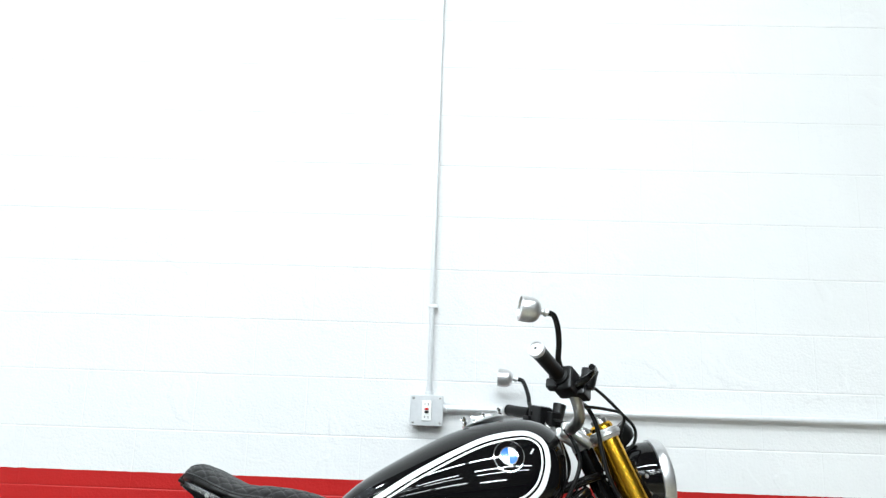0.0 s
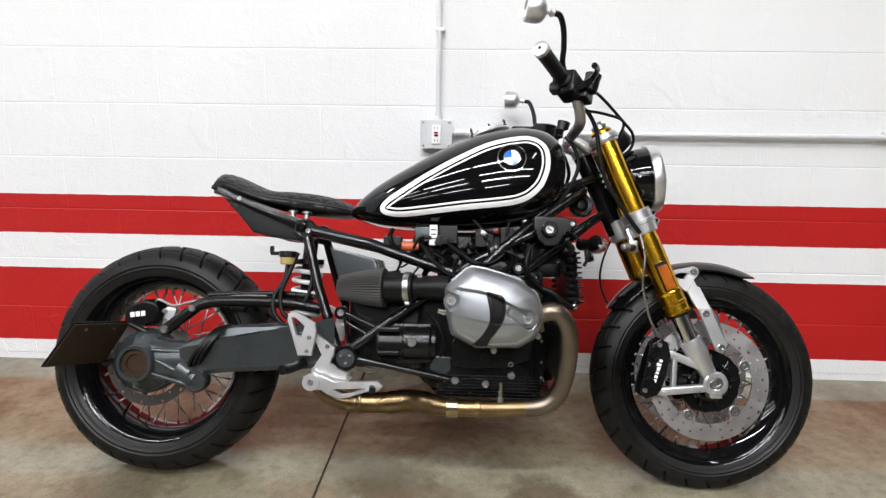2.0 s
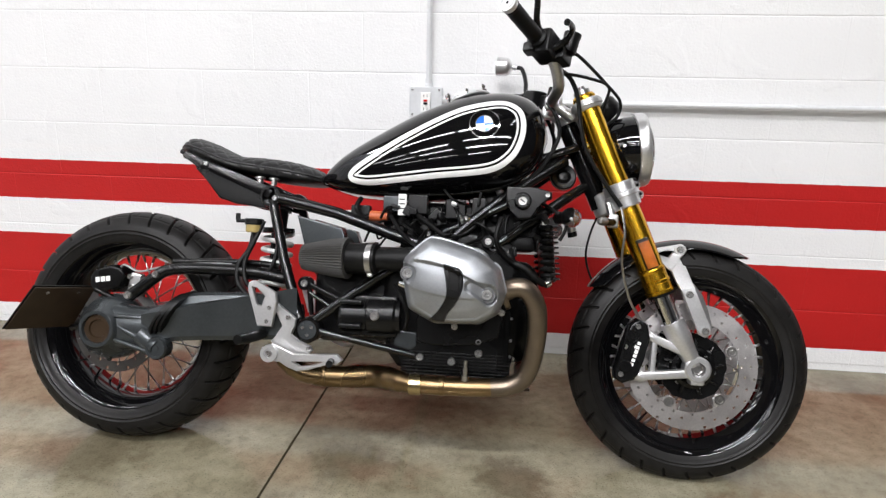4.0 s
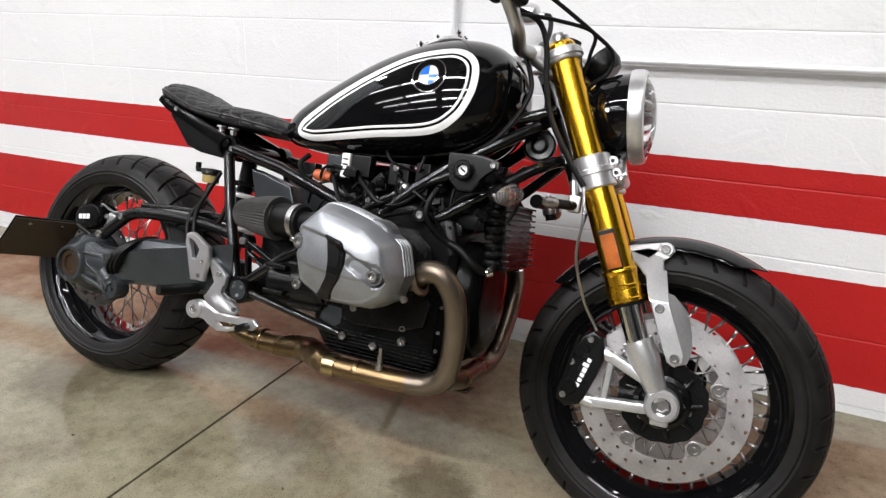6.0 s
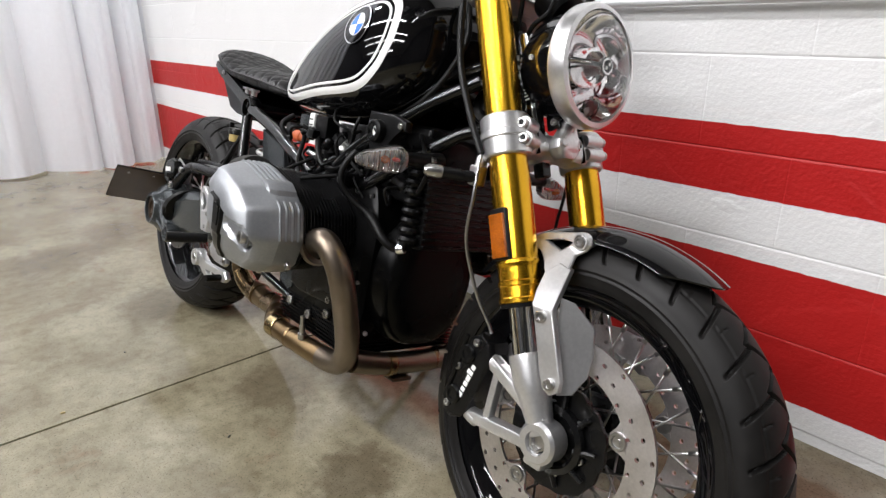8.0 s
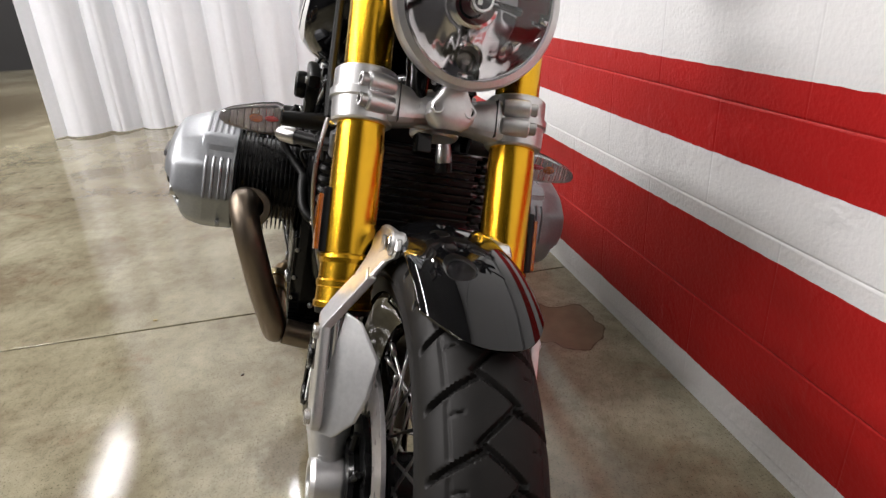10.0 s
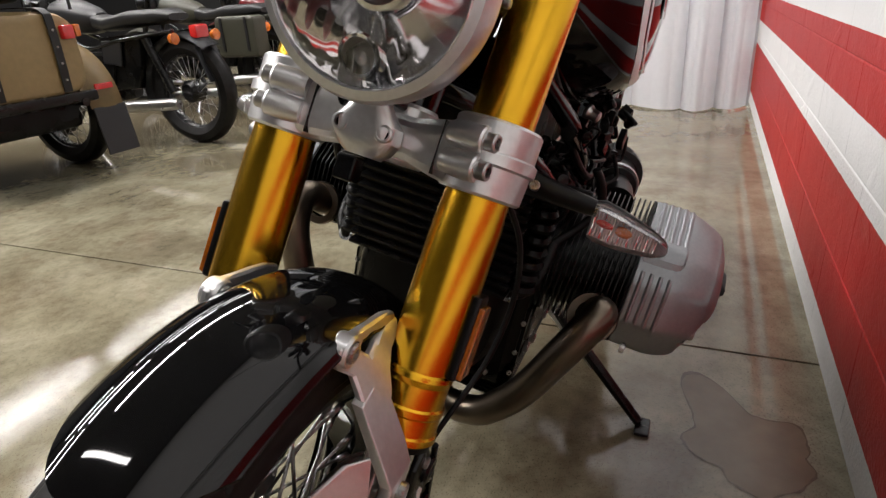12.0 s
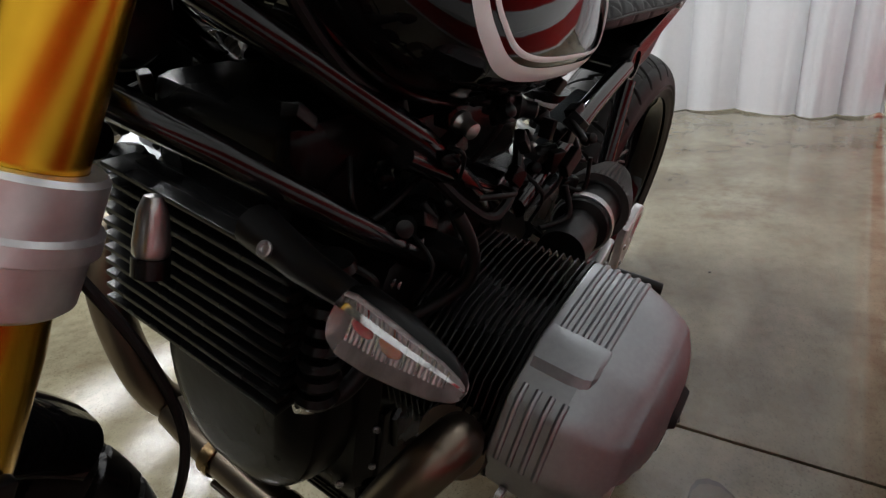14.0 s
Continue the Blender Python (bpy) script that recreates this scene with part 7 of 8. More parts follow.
# oil cooler
bm = nb()
box(bm, vec(0.432, 0.012, 0.566), (0.030, 0.220, 0.146), Matrix.Rotation(radians(-6), 3, "Y"), 0.004)
cooler = part("oil_cooler", bm, PLASTIC, moto, "black finned oil cooler")
for k in range(11):
    bm = nb()
    w = 0.503 + 0.0134 * k
    box(bm, vec(0.441 - 0.002 * (k - 5) * 0.6, 0.012, w), (0.034, 0.226, 0.0048), None, 0.001)
    part("cooler_fin", bm, SATIN_BLACK, cooler)
for s in (-1, 1):
    for k in range(8):
        bm = nb()
        w = 0.510 + 0.0175 * k
        lathe(bm, [(0, -0.006), (0.0165, -0.006), (0.0198, 0), (0.0165, 0.006), (0, 0.006)], vec(0.430 - 0.0012 * k, 0.012 + s * 0.124, w), (0, 0, 1), 14)
        part("end_rib", bm, MATT_BLACK, cooler)
    bm = nb()
    tube(bm, smooth_path([(0.308, s * 0.172, 0.648), (0.302, s * 0.184, 0.628), (0.297, s * 0.190, 0.604), (0.301, s * 0.186, 0.580), (0.318, s * 0.168, 0.556), (0.342, s * 0.150, 0.539), (0.370, s * 0.150, 0.527), (0.400, s * 0.146, 0.503), (0.418, s * 0.134, 0.491), (0.430, s * 0.124, 0.491), (0.437, s * 0.122, 0.508)], 5), [0.0062] * 20 + [0.0066] * 6 + [0.0088] * 15 + [0.0072] * 10, 12)
    hose = part("cooler_hose", bm, GRIP, cooler, "black oil hose")
    bm = nb()
    lathe(bm, [(0.006, -0.007), (0.0098, -0.007), (0.0105, 0), (0.0098, 0.007), (0.006, 0.007)], vec(0.430, s * 0.124, 0.491), (0.8, -s * 0.4, 0.4), 18, loop=True)
    part("hose_end_clamp", bm, CHROME, hose)
    # indicator on its stalk
    bm = nb()
    tube(bm, [vec(0.455, s * 0.095, 0.660), vec(0.464, s * 0.150, 0.657), vec(0.468, s * 0.200, 0.656)], [0.017, 0.013, 0.0095], 14)
    stalk = part("indicator_stalk", bm, PLASTIC, moto, "black indicator stalk")
    bolt(stalk, vec(0.474, s * 0.125, 0.662), (0.8, 0, 0.6), 0.006)
    bars = ((0.0, 0.0195, 0.0205), (0.10, 0.0230, 0.0235), (0.35, 0.0230, 0.0215), (0.6, 0.0195, 0.0175), (0.82, 0.0145, 0.0135), (0.94, 0.0095, 0.0090), (0.985, 0.0050, 0.0050), (1.0, 0.001, 0.001))
    i0, i1 = vec(0.474, s * 0.196, 0.650 - 0.004 * s), vec(0.470, s * 0.282, 0.640 - 0.005 * s)
    for nm, grow, shift, first, last, mat, lab in (("indicator_lens", 1.0, 0.0, 0, 360, CLEARPLASTIC, "clear teardrop indicator lens"), ("indicator_reflector", 0.92, -0.002, 70, 290, PALEFOIL, ""), ("indicator_shell", 1.05, -0.001, 80, 225, PLASTIC, "black indicator shell"), ("indicator_edge", 1.06, 0.0, 50, 61, CHROME, "bright lens edge")):
        bm = nb()
        secs = []
        for f, hu, hw in bars:
            ctr = i0.lerp(i1, f) + vec(shift, 0, 0)
            arc = [radians(first + (last - first) * k / 24) for k in range(24 if last == 360 else 25)]
            secs.append([ctr + vec(hu * grow * math.cos(t), 0, hw * grow * math.sin(t)) for t in arc])
        if last == 360:
            loft(bm, secs)
        else:
            rows = [[bm.verts.new(p) for p in sec] for sec in secs]
            for A, B in zip(rows, rows[1:]):
                for j in range(24):
                    bm.faces.new((A[j], A[j + 1], B[j + 1], B[j]))
            bmesh.ops.solidify(bm, geom=bm.faces, thickness=0.0012)
        part(nm, bm, mat, stalk, lab, 60)
    for f, r, mat in ((0.16, 0.0034, RED), (0.40, 0.0048, AMBER)):
        p = i0.lerp(i1, f) + vec(0.001, 0, 0)
        bm = nb()
        lathe(bm, [(0, -0.009), (r * 0.7, -0.007), (r, -0.002), (r, 0.004), (r * 0.6, 0.009), (0, 0.011)], p, (0.3, s, 0), 14)
        part("indicator_bulb", bm, mat, stalk)
    # fluted back of the lamp
    for k in range(22):
        f = 0.04 + 0.037 * k
        hw = 0.0185 * (1 - max(0.0, f - 0.3) * 0.95)
        p = i0.lerp(i1, f)
        bm = nb()
        tube(bm, [p + vec(-0.006 + 0.004 * abs(q), 0, hw * q) for q in (-0.8, -0.3, 0.2, 0.7)], 0.0012, 6)
        part("reflector_rib", bm, PALEFOIL if k % 3 else CHROME, stalk)
# capped peg beside the fork
bm = nb()
tube(bm, [vec(0.590, -0.120, 0.652), vec(0.556, -0.176, 0.650)], 0.0095, 14)
peg = part("damper_peg", bm, SATIN_BLACK, moto)
bm = nb()
lathe(bm, [(0, 0), (0.0105, 0), (0.0115, 0.004), (0.0105, 0.022), (0.006, 0.029), (0, 0.030)], vec(0.556, -0.176, 0.650), vec(-0.52, -0.85, -0.03), 20)
part("peg_cap", bm, STEEL, peg, "brushed steel end cap")
bm = nb()
box(bm, vec(0.585, -0.125, 0.655), (0.026, 0.020, 0.034), None, 0.005)
tube(bm, [vec(0.585, -0.125, 0.66), vec(0.575, -0.11, 0.70)], 0.009, 12)
part("peg_mount", bm, STEEL, peg)
bm = nb()
lathe(bm, [(0, 0), (0.010, 0), (0.0125, 0.004), (0.0125, 0.012), (0.010, 0.034), (0.006, 0.044), (0, 0.046)], vec(0.505, 0.046, 0.632), vec(-0.25, -0.15, 1), 22)
plug = part("damper_cap", bm, STEEL, moto, "brushed steel bullet cap")
bm = nb()
lathe(bm, [(0, 0), (0.013, 0), (0.013, 0.014), (0, 0.014)], vec(0.508, 0.048, 0.620), vec(-0.25, -0.15, 1), 20)
part("cap_base", bm, SATIN_BLACK, plug)

# ignition block and connectors
bm = nb()
plate(bm, [(0.318, 0.728), (0.392, 0.728), (0.430, 0.718), (0.430, 0.700), (0.398, 0.694), (0.396, 0.672), (0.380, 0.650), (0.345, 0.648), (0.330, 0.668), (0.318, 0.690)], -0.165, -0.146, 0.006)
lock = part("ignition_block", bm, PLASTIC, moto, "black ignition block with a round plug")
bm = nb()
lathe(bm, [(0, 0), (0.020, 0), (0.0215, 0.006), (0.0205, 0.015), (0.017, 0.018), (0.0125, 0.018), (0.0115, 0.006), (0, 0.006)], vec(0.358, -0.164, 0.693), (0, -1, 0), 30)
part("lock_ring", bm, PLASTIC, lock)
bm = nb()
lathe(bm, [(0, 0.006), (0.0105, 0.006), (0.0105, 0.0085), (0, 0.0085)], vec(0.358, -0.164, 0.693), (0, -1, 0), 24)
part("key_plug", bm, OUTLET, lock, "pale slotted plug")
bm = nb()
box(bm, vec(0.358, -0.1735, 0.693), (0.013, 0.002, 0.003), Matrix.Rotation(radians(35), 3, "Y"), 0)
part("key_slot", bm, PLASTIC, lock)
bolt(lock, vec(0.418, -0.165, 0.709), (0, -1, 0), 0.006)
for c, sz, mat, nm, lab in ((vec(0.052, -0.122, 0.676), (0.022, 0.012, 0.056), OUTLET, "connector", "pale grey connector"), (vec(0.022, -0.115, 0.678), (0.040, 0.026, 0.040), GREY, "connector", "grey connector"), (vec(0.092, -0.112, 0.678), (0.050, 0.030, 0.048), PLASTIC, "connector", "black connector"),
                            (vec(-0.06, -0.10, 0.655), (0.05, 0.03, 0.035), PLASTIC, "connector", "black connector"), (vec(0.19, -0.11, 0.67), (0.05, 0.03, 0.05), PLASTIC, "connector", "black connector"), (vec(0.25, -0.115, 0.665), (0.034, 0.03, 0.07), PLASTIC, "connector", "black connector")):
    bm = nb()
    box(bm, c, sz, None, 0.003)
    con = part(nm, bm, mat, moto, lab)
    if mat is OUTLET:
        for k in range(3):
            bm = nb()
            box(bm, c + vec(0, -0.0065, 0.014 - 0.012 * k), (0.014, 0.002, 0.003), None, 0)
            part("label_bar", bm, PLASTIC, con)
bm = nb()
lathe(bm, [(0, 0), (0.012, 0), (0.0135, 0.004), (0.0135, 0.030), (0.011, 0.032), (0.011, 0.046), (0, 0.046)], vec(-0.034, -0.112, 0.646), (1, 0, -0.05), 20)
part("relay_plug", bm, RUST, moto, "orange-brown relay plug")

# hoses and wires through the engine bay
rng = random.Random(11)
for pts, r, mat in (
    ([(0.430, -0.225, 1.045), (0.473, -0.20, 1.044), (0.564, -0.10, 1.000), (0.602, -0.06, 0.972), (0.598, -0.05, 0.935), (0.565, -0.05, 0.905), (0.540, -0.03, 0.85)], 0.0042, GRIP),
    ([(0.440, -0.20, 1.000), (0.501, -0.16, 1.003), (0.564, -0.10, 1.000), (0.560, -0.08, 0.960), (0.545, -0.06, 0.90)], 0.0040, GRIP),
    ([(0.39, 0.235, 1.020), (0.440, 0.20, 0.985), (0.500, 0.15, 0.952), (0.545, 0.10, 0.915), (0.545, 0.07, 0.850)], 0.0045, GRIP),
    ([(0.41, 0.215, 1.040), (0.480, 0.15, 1.010), (0.560, 0.08, 0.960), (0.575, 0.05, 0.880)], 0.0042, GRIP),
    ([(0.430, -0.200, 1.010), (0.462, -0.150, 1.004), (0.483, -0.142, 0.960), (0.496, -0.140, 0.878), (0.516, -0.140, 0.815), (0.560, -0.142, 0.745), (0.600, -0.142, 0.690)], 0.0058, GRIP),
    ([(0.600, -0.142, 0.690), (0.610, -0.150, 0.628), (0.607, -0.143, 0.553), (0.630, -0.120, 0.473), (0.655, -0.102, 0.427), (0.664, -0.100, 0.412)], 0.0030, STEEL),
    ([(0.590, 0.110, 0.700), (0.570, 0.140, 0.640), (0.560, 0.150, 0.570), (0.580, 0.145, 0.500), (0.622, 0.130, 0.450), (0.650, 0.118, 0.412)], 0.0032, GRIP),
    ([(0.08, -0.12, 0.66), (0.13, -0.145, 0.625), (0.17, -0.15, 0.60), (0.22, -0.14, 0.61), (0.27, -0.13, 0.66)], 0.0060, GRIP),
    ([(0.02, -0.12, 0.65), (0.06, -0.15, 0.60), (0.10, -0.17, 0.570), (0.13, -0.20, 0.565)], 0.0055, GRIP),
    ([(-0.06, -0.11, 0.69), (-0.065, -0.135, 0.665), (-0.05, -0.125, 0.64), (-0.03, -0.115, 0.648)], 0.0065, GRIP),
    ([(0.40, -0.10, 0.70), (0.44, -0.12, 0.675), (0.47, -0.13, 0.64), (0.455, -0.13, 0.60)], 0.0045, GRIP),
    ([(0.10, 0.12, 0.66), (0.15, 0.15, 0.62), (0.20, 0.155, 0.60), (0.25, 0.14, 0.63), (0.30, 0.12, 0.68)], 0.0060, GRIP),
    ([(0.05, -0.175, 0.47), (0.075, -0.20, 0.44), (0.09, -0.20, 0.40), (0.08, -0.17, 0.36)], 0.0055, GRIP),
):
    bm = nb()
    tube(bm, smooth_path(pts, 8), r, 9)
    part("cable", bm, mat, moto)
for k in range(16):
    s = -1 if k < 9 else 1
    a = vec(rng.uniform(0.0, 0.42), s * rng.uniform(0.09, 0.125), rng.uniform(0.60, 0.69))
    bm = nb()
    lathe(bm, [(0, 0), (0.010, 0), (0.011, 0.006), (0.008, 0.012), (0.008, 0.026), (0, 0.028)], a, vec(rng.uniform(-1, 1), s * 0.6, rng.uniform(-0.6, 0.6)), 14)
    part("fitting", bm, PLASTIC if k % 4 else STEEL, moto)
    q = a + vec(rng.uniform(-0.09, 0.09), s * 0.03, rng.uniform(-0.08, -0.03))
    bm = nb()
    tube(bm, smooth_path([a, (a + q) / 2 + vec(0, s * 0.025, 0.01), q], 6), rng.uniform(0.002, 0.0040), 8)
    part("cable", bm, GRIP, moto)


# small plugs, clips and looms packed below the tank
SPOTS = [((-0.02, 0.30), (0.105, 0.165), (0.610, 0.735), 1, 22), ((-0.04, 0.10), (0.12, 0.185), (0.580, 0.700), 1, 18), ((0.0, 0.30), (0.100, 0.135), (0.600, 0.690), -1, 34), ((0.30, 0.44), (0.07, 0.115), (0.600, 0.740), 1, 6), ((0.30, 0.44), (0.07, 0.105), (0.600, 0.720), -1, 12)]
for us, vs, ws, s, many in SPOTS:
    for k in range(many):
        p = vec(rng.uniform(*us), s * rng.uniform(*vs), rng.uniform(*ws))
        bm = nb()
        kind_of = rng.random()
        if kind_of < 0.42:
            spin = Matrix.Rotation(rng.uniform(0, 3), 3, "Y") @ Matrix.Rotation(rng.uniform(-0.6, 0.6), 3, "X")
            box(bm, p, (rng.uniform(0.014, 0.034), rng.uniform(0.010, 0.02), rng.uniform(0.010, 0.022)), spin, 0.002)
            part("plug", bm, MATT_BLACK if k % 5 else PLASTIC, moto)
        elif kind_of < 0.82:
            q = p + vec(rng.uniform(-0.08, 0.08), s * rng.uniform(-0.02, 0.02), rng.uniform(-0.07, 0.05))
            tube(bm, smooth_path([p, p.lerp(q, 0.35) + vec(rng.uniform(-0.02, 0.02), s * rng.uniform(0, 0.03), rng.uniform(-0.02, 0.02)), q], 6), rng.uniform(0.0018, 0.0042), 10)
            part("loom", bm, GRIP, moto)
        else:
            r = rng.uniform(0.006, 0.013)
            lathe(bm, [(0, 0), (r, 0), (r * 1.1, r * 0.5), (r * 0.8, r), (r * 0.8, r * 2), (r * 0.5, r * 2.2), (0, r * 2.2)], p, vec(rng.uniform(-1, 1), s, rng.uniform(-1, 1)), 14)
            part("union", bm, MATT_BLACK if k % 5 else STEEL, moto)


# ---- motorcycles parked behind ----
PARKED_SPOKES = spoke_mesh(0.068, 0.226, 0.03, 0.0, 0.6), spoke_mesh(0.068, 0.226, -0.03, 0.0, -0.6)


def parked_wheel(root, c, R, half):
    bm = nb()
    lathe(bm, [(R - 0.10, -half * 0.6), (R - 0.06, -half), (R - 0.02, -half * 0.85), (R, -half * 0.3), (R, half * 0.3), (R - 0.02, half * 0.85), (R - 0.06, half), (R - 0.10, half * 0.6)], c, (0, 1, 0), 48, loop=True)
    w = part("wheel", bm, RUBBER, root, "black tyre on a spoked rim")
    bm = nb()
    lathe(bm, [(R - 0.085, -half * 0.62), (R - 0.10, -half * 0.3), (R - 0.10, half * 0.3), (R - 0.085, half * 0.62), (R - 0.112, half * 0.3), (R - 0.112, -half * 0.3)], c, (0, 1, 0), 48, loop=True)
    part("rim", bm, SATIN_BLACK, w)
    bm = nb()
    lathe(bm, [(0, -0.06), (0.05, -0.06), (0.07, -0.04), (0.07, 0.04), (0.05, 0.06), (0, 0.06)], c, (0, 1, 0), 24)
    part("hub", bm, SATIN_BLACK, w)
    me = PARKED_SPOKES
    for i in range(28):
        share("spoke", me[i % 2], w, Matrix.Translation(c) @ Matrix.Rotation(2 * math.pi * i / 28, 4, "Y"))
    return w


def arc_guard(bm, c, R, half, a0, a1):
    rows = []
    for i in range(25):
        a = radians(a0 + (a1 - a0) * i / 24)
        rows.append([bm.verts.new((c.x + (R - 0.025 * abs(q) ** 2) * math.cos(a), c.y + half * q, c.z + (R - 0.025 * abs(q) ** 2) * math.sin(a))) for q in (-1, -0.8, -0.5, 0, 0.5, 0.8, 1)])
    for A, B in zip(rows, rows[1:]):
        for j in range(6):
            bm.faces.new((A[j], A[j + 1], B[j + 1], B[j]))
    bmesh.ops.solidify(bm, geom=bm.faces, thickness=0.003)


def parked_bike(m, paint, label):
    root = new("parked_motorcycle")
    root.matrix_world = m
    fw, rw = vec(0.74, 0, 0.33), vec(-0.70, 0, 0.33)
    parked_wheel(root, fw, 0.33, 0.055)
    parked_wheel(root, rw, 0.33, 0.06)
    bm = nb()
    secs = []
    for u, hw, t, b in ((-0.02, 0.06, 0.83, 0.72), (0.05, 0.10, 0.87, 0.70), (0.20, 0.13, 0.92, 0.70), (0.34, 0.12, 0.92, 0.74), (0.42, 0.05, 0.87, 0.80)):
        secs.append([(u, hw * math.copysign(abs(math.cos(q)) ** 0.8, math.cos(q)), (t + b) / 2 + (t - b) / 2 * math.copysign(abs(math.sin(q)) ** 0.8, math.sin(q))) for q in (2 * math.pi * k / 24 for k in range(24))])
    loft(bm, secs)
    part("fuel_tank", bm, paint, root)
    bm = nb()
    secs = []
    for u, hw, t, b in ((-0.70, 0.08, 0.80, 0.76), (-0.62, 0.12, 0.83, 0.74), (-0.36, 0.135, 0.83, 0.73), (-0.15, 0.12, 0.80, 0.71), (0.0, 0.08, 0.82, 0.73)):
        secs.append([(u, hw * math.copysign(abs(math.cos(q)) ** 0.6, math.cos(q)), (t + b) / 2 + (t - b) / 2 * math.copysign(abs(math.sin(q)) ** 0.6, math.sin(q))) for q in (2 * math.pi * k / 24 for k in range(24))])
    loft(bm, secs)
    part("seat", bm, LEATHER, root)
    for s in (-1, 1):
        bm = nb()
        tube(bm, smooth_path([(-0.75, s * 0.12, 0.70), (-0.30, s * 0.13, 0.66), (0.05, s * 0.12, 0.62), (0.42, s * 0.05, 0.78)], 5), 0.014, 10)
        tube(bm, [(-0.25, s * 0.12, 0.66), (-0.12, s * 0.12, 0.36), (0.30, s * 0.10, 0.30), (0.45, s * 0.05, 0.72)], 0.014, 10)
        part("frame_tube", bm, FRAME_BLACK, root)
        bm = nb()
        tube(bm, [(0.48, s * 0.09, 0.92), fw + vec(0, s * 0.09, 0)], [0.024, 0.020], 14)
        part("fork_tube", bm, SATIN_BLACK, root)
        bm = nb()
        tube(bm, smooth_path([(0.35, s * 0.16, 0.42), (0.40, s * 0.17, 0.28), (0.20, s * 0.19, 0.24), (-0.2, s * 0.20, 0.25)], 6), 0.020, 12)
        part("exhaust_pipe", bm, DULLCHROME, root)
        bm = nb()
        tube(bm, [(-0.2, s * 0.20, 0.25), (-0.26, s * 0.205, 0.255), (-0.74, s * 0.215, 0.285), (-0.78, s * 0.215, 0.287)], [0.022, 0.036, 0.036, 0.026], 20)
        part("silencer", bm, STEEL, root, "chrome silencer")
        bm = nb()
        tube(bm, [(-0.52, s * 0.13, 0.66), (-0.66, s * 0.13, 0.34)], 0.026, 14)
        part("shock", bm, SATIN_BLACK, root)
        bm = nb()
        tube(bm, smooth_path([(0.46, 0, 1.0), (0.45, s * 0.14, 1.02), (0.36, s * 0.30, 1.06), (0.25, s * 0.38, 1.04)], 5), 0.012, 10)
        part("handlebar", bm, DULLCHROME, root)
        bm = nb()
        lathe(bm, [(0, -0.03), (0.02, -0.03), (0.032, -0.012), (0.034, 0.012), (0.0, 0.02)], vec(-0.80, s * 0.17, 0.66), (-1, 0, 0), 18)
        part("indicator", bm, AMBER, root, "amber indicator")
        bm = nb()
        box(bm, vec(0.1, s * 0.20, 0.43), (0.16, 0.20, 0.16), None, 0.03)
        part("cylinder", bm, SATIN_BLACK, root)
        bm = nb()
        plate(bm, [(-0.30, 0.66), (-0.12, 0.66), (-0.10, 0.52), (-0.26, 0.50)], s * 0.12, s * 0.14, 0.01)
        part("side_panel", bm, paint, root)
    bm = nb()
    box(bm, vec(0.08, 0, 0.42), (0.42, 0.22, 0.32), None, 0.05)
    part("engine", bm, SATIN_BLACK, root)
    for s in (-1, 1):
        bm = nb()
        plate(bm, [(-0.46, 0.70), (-0.08, 0.68), (-0.06, 0.34), (-0.36, 0.36), (-0.42, 0.50)], s * 0.075, s * 0.12, 0.012)
        part("tool_box", bm, MATT_BLACK, root)
    bm = nb()
    arc_guard(bm, rw, 0.365, 0.085, -10, 130)
    part("rear_mudguard", bm, paint, root)
    bm = nb()
    arc_guard(bm, fw, 0.36, 0.075, 20, 160)
    part("front_mudguard", bm, paint, root)
    bm = nb()
    lathe(bm, [(0, -0.07), (0.05, -0.065), (0.085, -0.02), (0.09, 0.03), (0.08, 0.045), (0, 0.05)], vec(0.60, 0, 0.88), (1, 0, 0), 28)
    part("headlight", bm, SATIN_BLACK, root)
    bm = nb()
    box(bm, vec(-0.84, 0, 0.69), (0.06, 0.11, 0.08), None, 0.015)
    part("tail_light", bm, RED, root, "red tail light")
    bm = nb()
    box(bm, vec(-0.90, 0, 0.50), (0.012, 0.18, 0.22), Matrix.Rotation(radians(20), 3, "Y"), 0.004)
    part("mud_flap", bm, DARKGREY, root)
    bm = nb()
    tube(bm, [(0.0, 0.14, 0.28), (-0.06, 0.30, 0.012)], 0.012, 10)
    part("side_stand", bm, STEEL, root)
    return tagged(root, label, "motorcycle", "parked motorcycles")


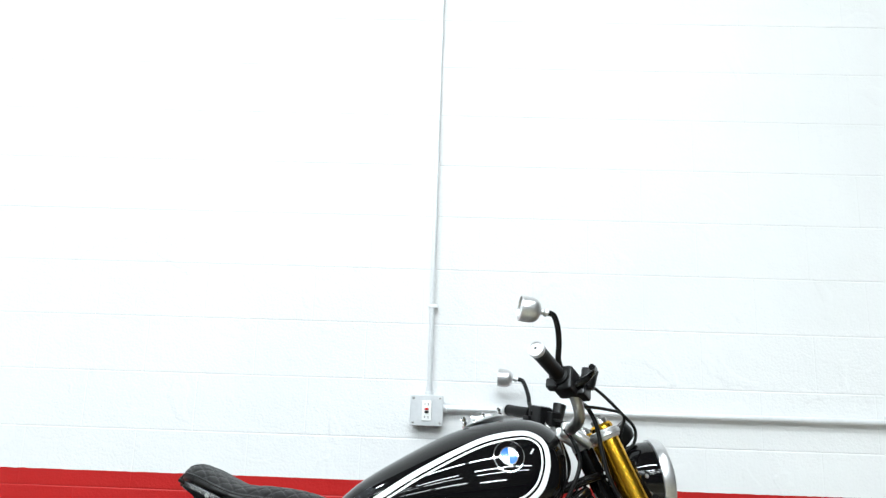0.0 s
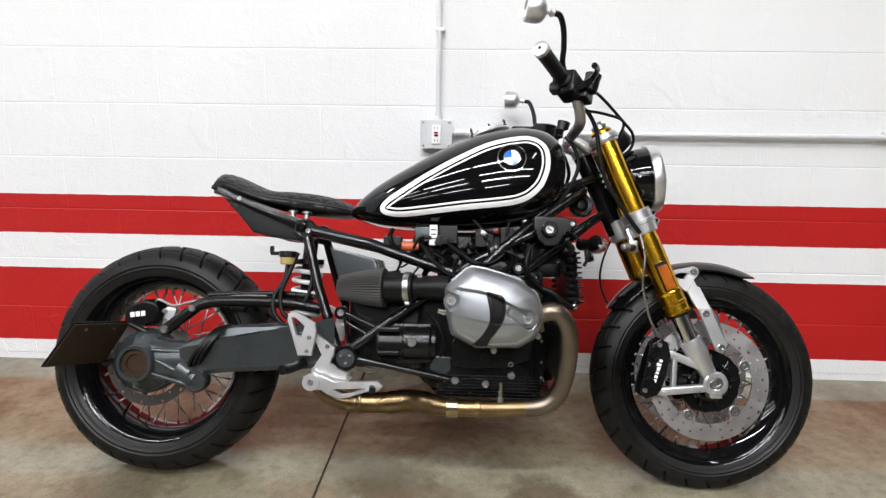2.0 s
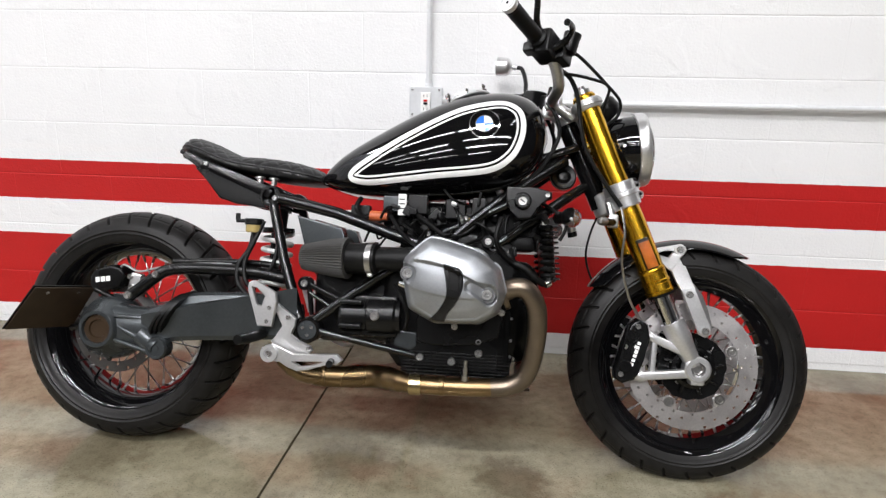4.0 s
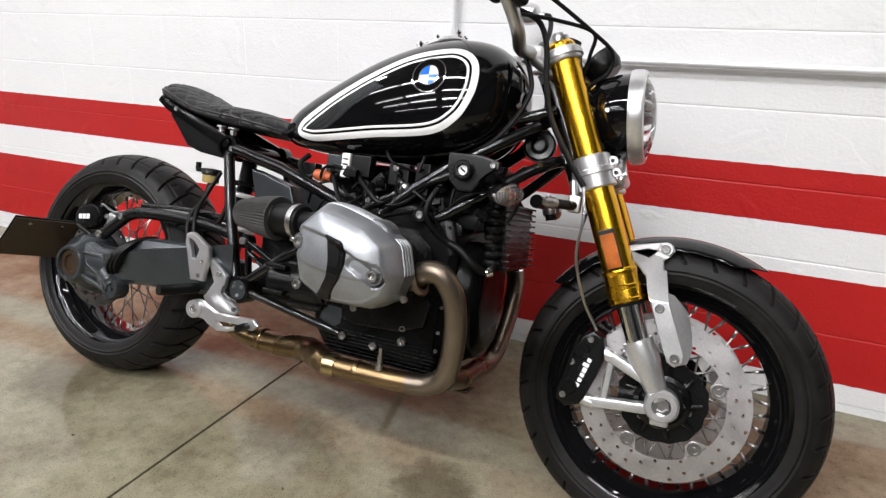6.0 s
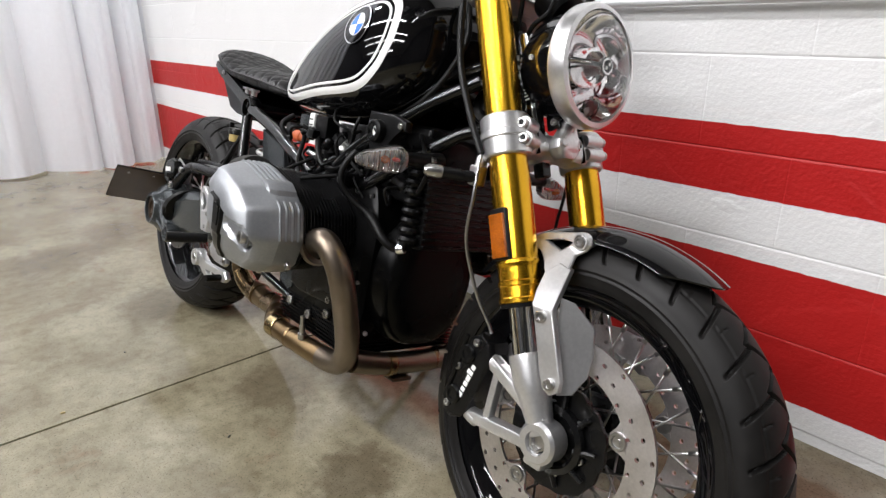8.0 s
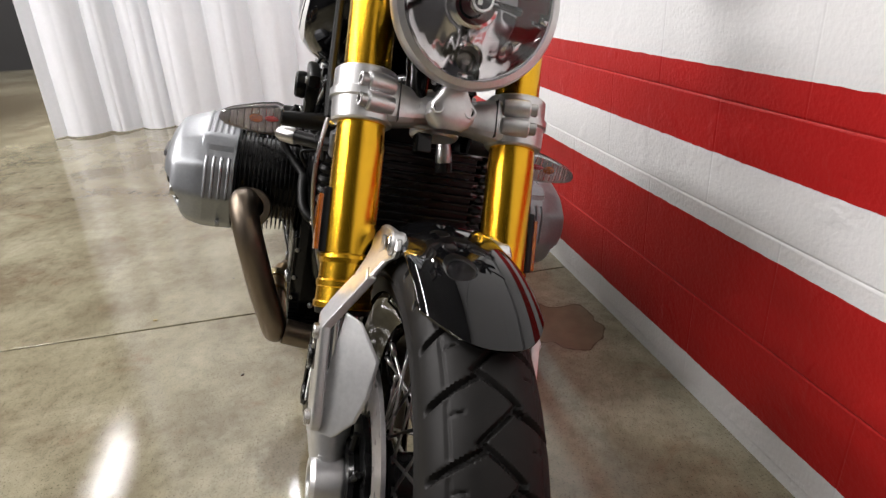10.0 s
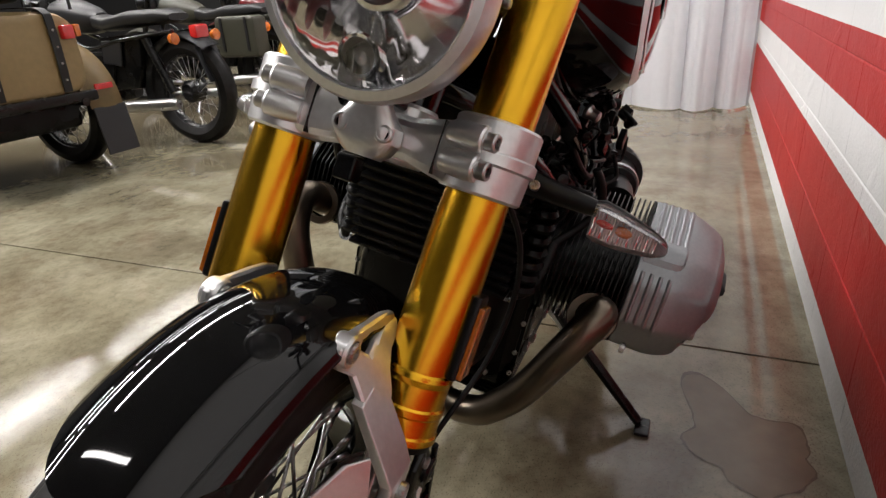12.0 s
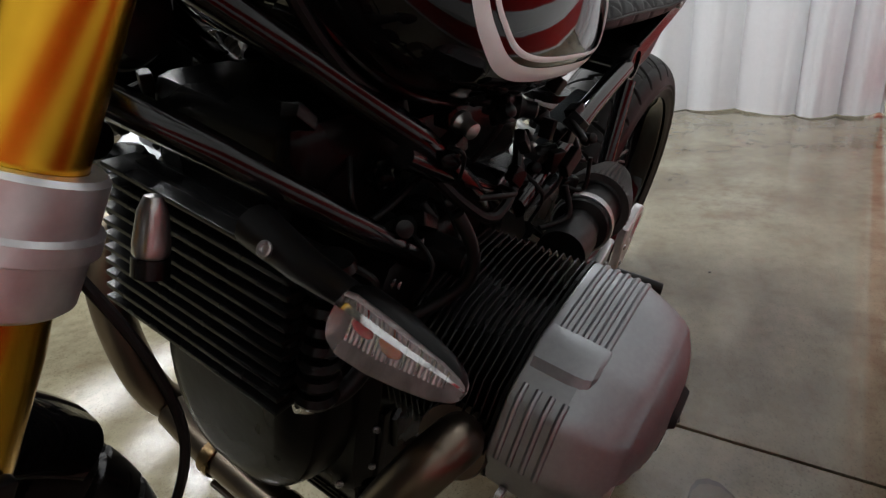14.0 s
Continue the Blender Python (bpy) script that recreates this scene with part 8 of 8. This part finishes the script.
def sidecar(m):
    root = new("sidecar")
    root.matrix_world = m
    bm = nb()
    secs = []
    for u, hw, t, b in ((-0.665, 0.30, 0.80, 0.47), (-0.650, 0.335, 0.835, 0.445), (-0.60, 0.352, 0.850, 0.43), (-0.30, 0.36, 0.86, 0.42), (0.20, 0.35, 0.88, 0.40), (0.60, 0.28, 0.84, 0.42), (0.95, 0.12, 0.72, 0.50)):
        secs.append([(u, hw * math.copysign(abs(math.cos(q)) ** 0.35, math.cos(q)), (t + b) / 2 + (t - b) / 2 * math.copysign(abs(math.sin(q)) ** 0.4, math.sin(q))) for q in (2 * math.pi * k / 40 for k in range(40))])
    loft(bm, secs)
    part("body", bm, TAN, root, "tan sidecar body")
    for v in (-0.20, 0.14):
        bm = nb()
        path = smooth_path([(-0.20, v, 0.872), (-0.56, v, 0.866), (-0.655, v, 0.845), (-0.676, v, 0.80), (-0.680, v, 0.62), (-0.672, v, 0.46)], 6)
        secs = []
        for k, q in enumerate(path):
            t = (path[min(k + 1, len(path) - 1)] - path[max(k - 1, 0)]).normalized()
            n = vec(-t.z, 0, t.x)
            secs.append([q + vec(0, e * 0.022, 0) + n * f for e, f in ((-1, -0.003), (1, -0.003), (1, 0.003), (-1, 0.003))])
        loft(bm, secs)
        strap = part("strap", bm, LEATHER, root, "dark leather strap")
        for w in (0.52, 0.60, 0.68, 0.76):
            bolt(strap, vec(-0.684, v, w), (-1, 0, 0), 0.006, "rivet")
    for y in (-0.26, 0.26):
        bm = nb()
        tube(bm, [(-0.70, y, 0.40), (0.8, y, 0.40)], 0.022, 12)
        part("chassis_tube", bm, FRAME_BLACK, root)
    # rough undercarriage block, solid black to stand in for the shade down there
    bm = nb()
    box(bm, vec(0.05, 0, 0.335), (1.25, 0.62, 0.15), None, 0.03)
    part("undercarriage", bm, MATT_BLACK, root, "black undercarriage block that also stands for the shade below the body")
    bm = nb()
    box(bm, vec(-0.665, 0, 0.425), (0.05, 0.70, 0.055), None, 0.012)
    part("rear_bumper", bm, SATIN_BLACK, root)
    hub = vec(-0.25, -0.44, 0.33)
    parked_wheel(root, hub, 0.33, 0.06)
    bm = nb()
    arc_guard(bm, hub, 0.385, 0.10, 5, 178)
    guard = part("wheel_guard", bm, TAN, root, "tan sidecar wheel guard")
    bm = nb()
    plate(bm, [(hub.x + 0.36 * math.cos(radians(a)), hub.z + 0.36 * math.sin(radians(a))) for a in range(5, 179, 12)], hub.y + 0.095, hub.y + 0.125, 0.003)
    part("guard_web", bm, TAN, guard)
    bm = nb()
    box(bm, hub + vec(-0.370, 0, 0.125), (0.012, 0.11, 0.032), None, 0.004)
    part("reflector", bm, RED, guard, "red reflector")
    bm = nb()
    box(bm, hub + vec(-0.392, 0, -0.11), (0.010, 0.20, 0.26), Matrix.Rotation(radians(8), 3, "Y"), 0.004)
    part("mud_flap", bm, DARKGREY, root, "black rubber mud flap")
    bm = nb()
    box(bm, vec(-0.672, -0.275, 0.745), (0.05, 0.065, 0.07), None, 0.012)
    part("tail_light", bm, RED, root, "red tail light")
    bm = nb()
    box(bm, vec(-0.672, -0.325, 0.750), (0.05, 0.034, 0.062), None, 0.010)
    part("indicator", bm, AMBER, root)
    bm = nb()
    lathe(bm, [(0.20, -0.05), (0.27, -0.06), (0.32, -0.03)] + [(0.330 + 0.004 * (k % 2), -0.022 + 0.0055 * k) for k in range(9)] + [(0.32, 0.03), (0.27, 0.06), (0.20, 0.05)], vec(-0.36, 0.06, 0.955), (0, 0, 1), 48, loop=True)
    part("spare_tyre", bm, RUBBER, root, "black spare tyre lying on the lid")
    for y in (-0.2, 0.0, 0.2):
        bm = nb()
        tube(bm, [(-0.66, y, 1.05), (0.05, y, 1.05)], 0.008, 8)
        part("rack_bar", bm, FRAME_BLACK, root)
    for u in (-0.66, -0.3, 0.05):
        bm = nb()
        tube(bm, [(u, -0.34, 0.85), (u, -0.34, 1.03), (u, -0.32, 1.05), (u, 0.32, 1.05), (u, 0.34, 1.03), (u, 0.34, 0.85)], 0.008, 8)
        part("rack_hoop", bm, FRAME_BLACK, root)
    return tagged(root, "tan sidecar with leather straps and a spare tyre on top", "sidecar")


def saddle_bags(root):
    for y in (-0.25, 0.25):
        bm = nb()
        box(bm, vec(-0.62, y, 0.60), (0.40, 0.16, 0.30), None, 0.035)
        bag = part("saddle_bag", bm, OLIVE, root, "olive canvas saddle bag")
        for u in (-0.74, -0.50):
            bm = nb()
            box(bm, vec(u, y + math.copysign(0.083, y), 0.62), (0.025, 0.006, 0.24), None, 0.002)
            part("bag_strap", bm, LEATHER, bag)


HEAD = -92
parked_bike(pose(-1.97, -4.02, 0, 0, 0, HEAD), DARKGREY, "dark grey motorcycle with chrome silencers")
saddle_bags(parked_bike(pose(-3.12, -4.23, 0, 0, 0, HEAD), OLIVE, "olive motorcycle with canvas saddle bags"))
parked_bike(pose(-4.35, -4.40, 0, 0, 0, HEAD), DARKRED, "dark red motorcycle parked in a row")
sidecar(pose(-0.91, -3.99, 0, 0, 0, HEAD))


# ---- the wall's blocks ----
def block_mesh(length):
    bm = nb()
    h, c = 0.1016, 0.0042
    prof = [(0.040, -h), (0.0019, -h), (0.0008, -h + 0.0018), (0.0, -h + c), (0.0, h - c), (0.0008, h - 0.0018), (0.0019, h), (0.040, h)]
    secs = []
    for x, d in ((-length / 2 - 0.0001, 0.0008), (-length / 2 + 0.0030, 0.0), (length / 2 - 0.0030, 0.0), (length / 2 + 0.0001, 0.0008)):
        secs.append([(x, y + d, z) for y, z in prof])
    loft(bm, secs)
    me = bpy.data.meshes.new("block")
    bmesh.ops.recalc_face_normals(bm, faces=bm.faces)
    bm.to_mesh(me)
    bm.free()
    me.materials.append(BLOCK)
    return me


FULL = block_mesh(0.4064)
rng = random.Random(7)
for row in range(16):
    z = 0.026 + 0.2032 * (row + 0.5)
    for col in range(16):
        x = -3.665 + 0.4064 * (col + 0.5) + (0.2032 if row % 2 else 0)
        share("block", FULL, wall_north, Matrix.Translation((x, rng.uniform(-0.0003, 0.0003), z)))
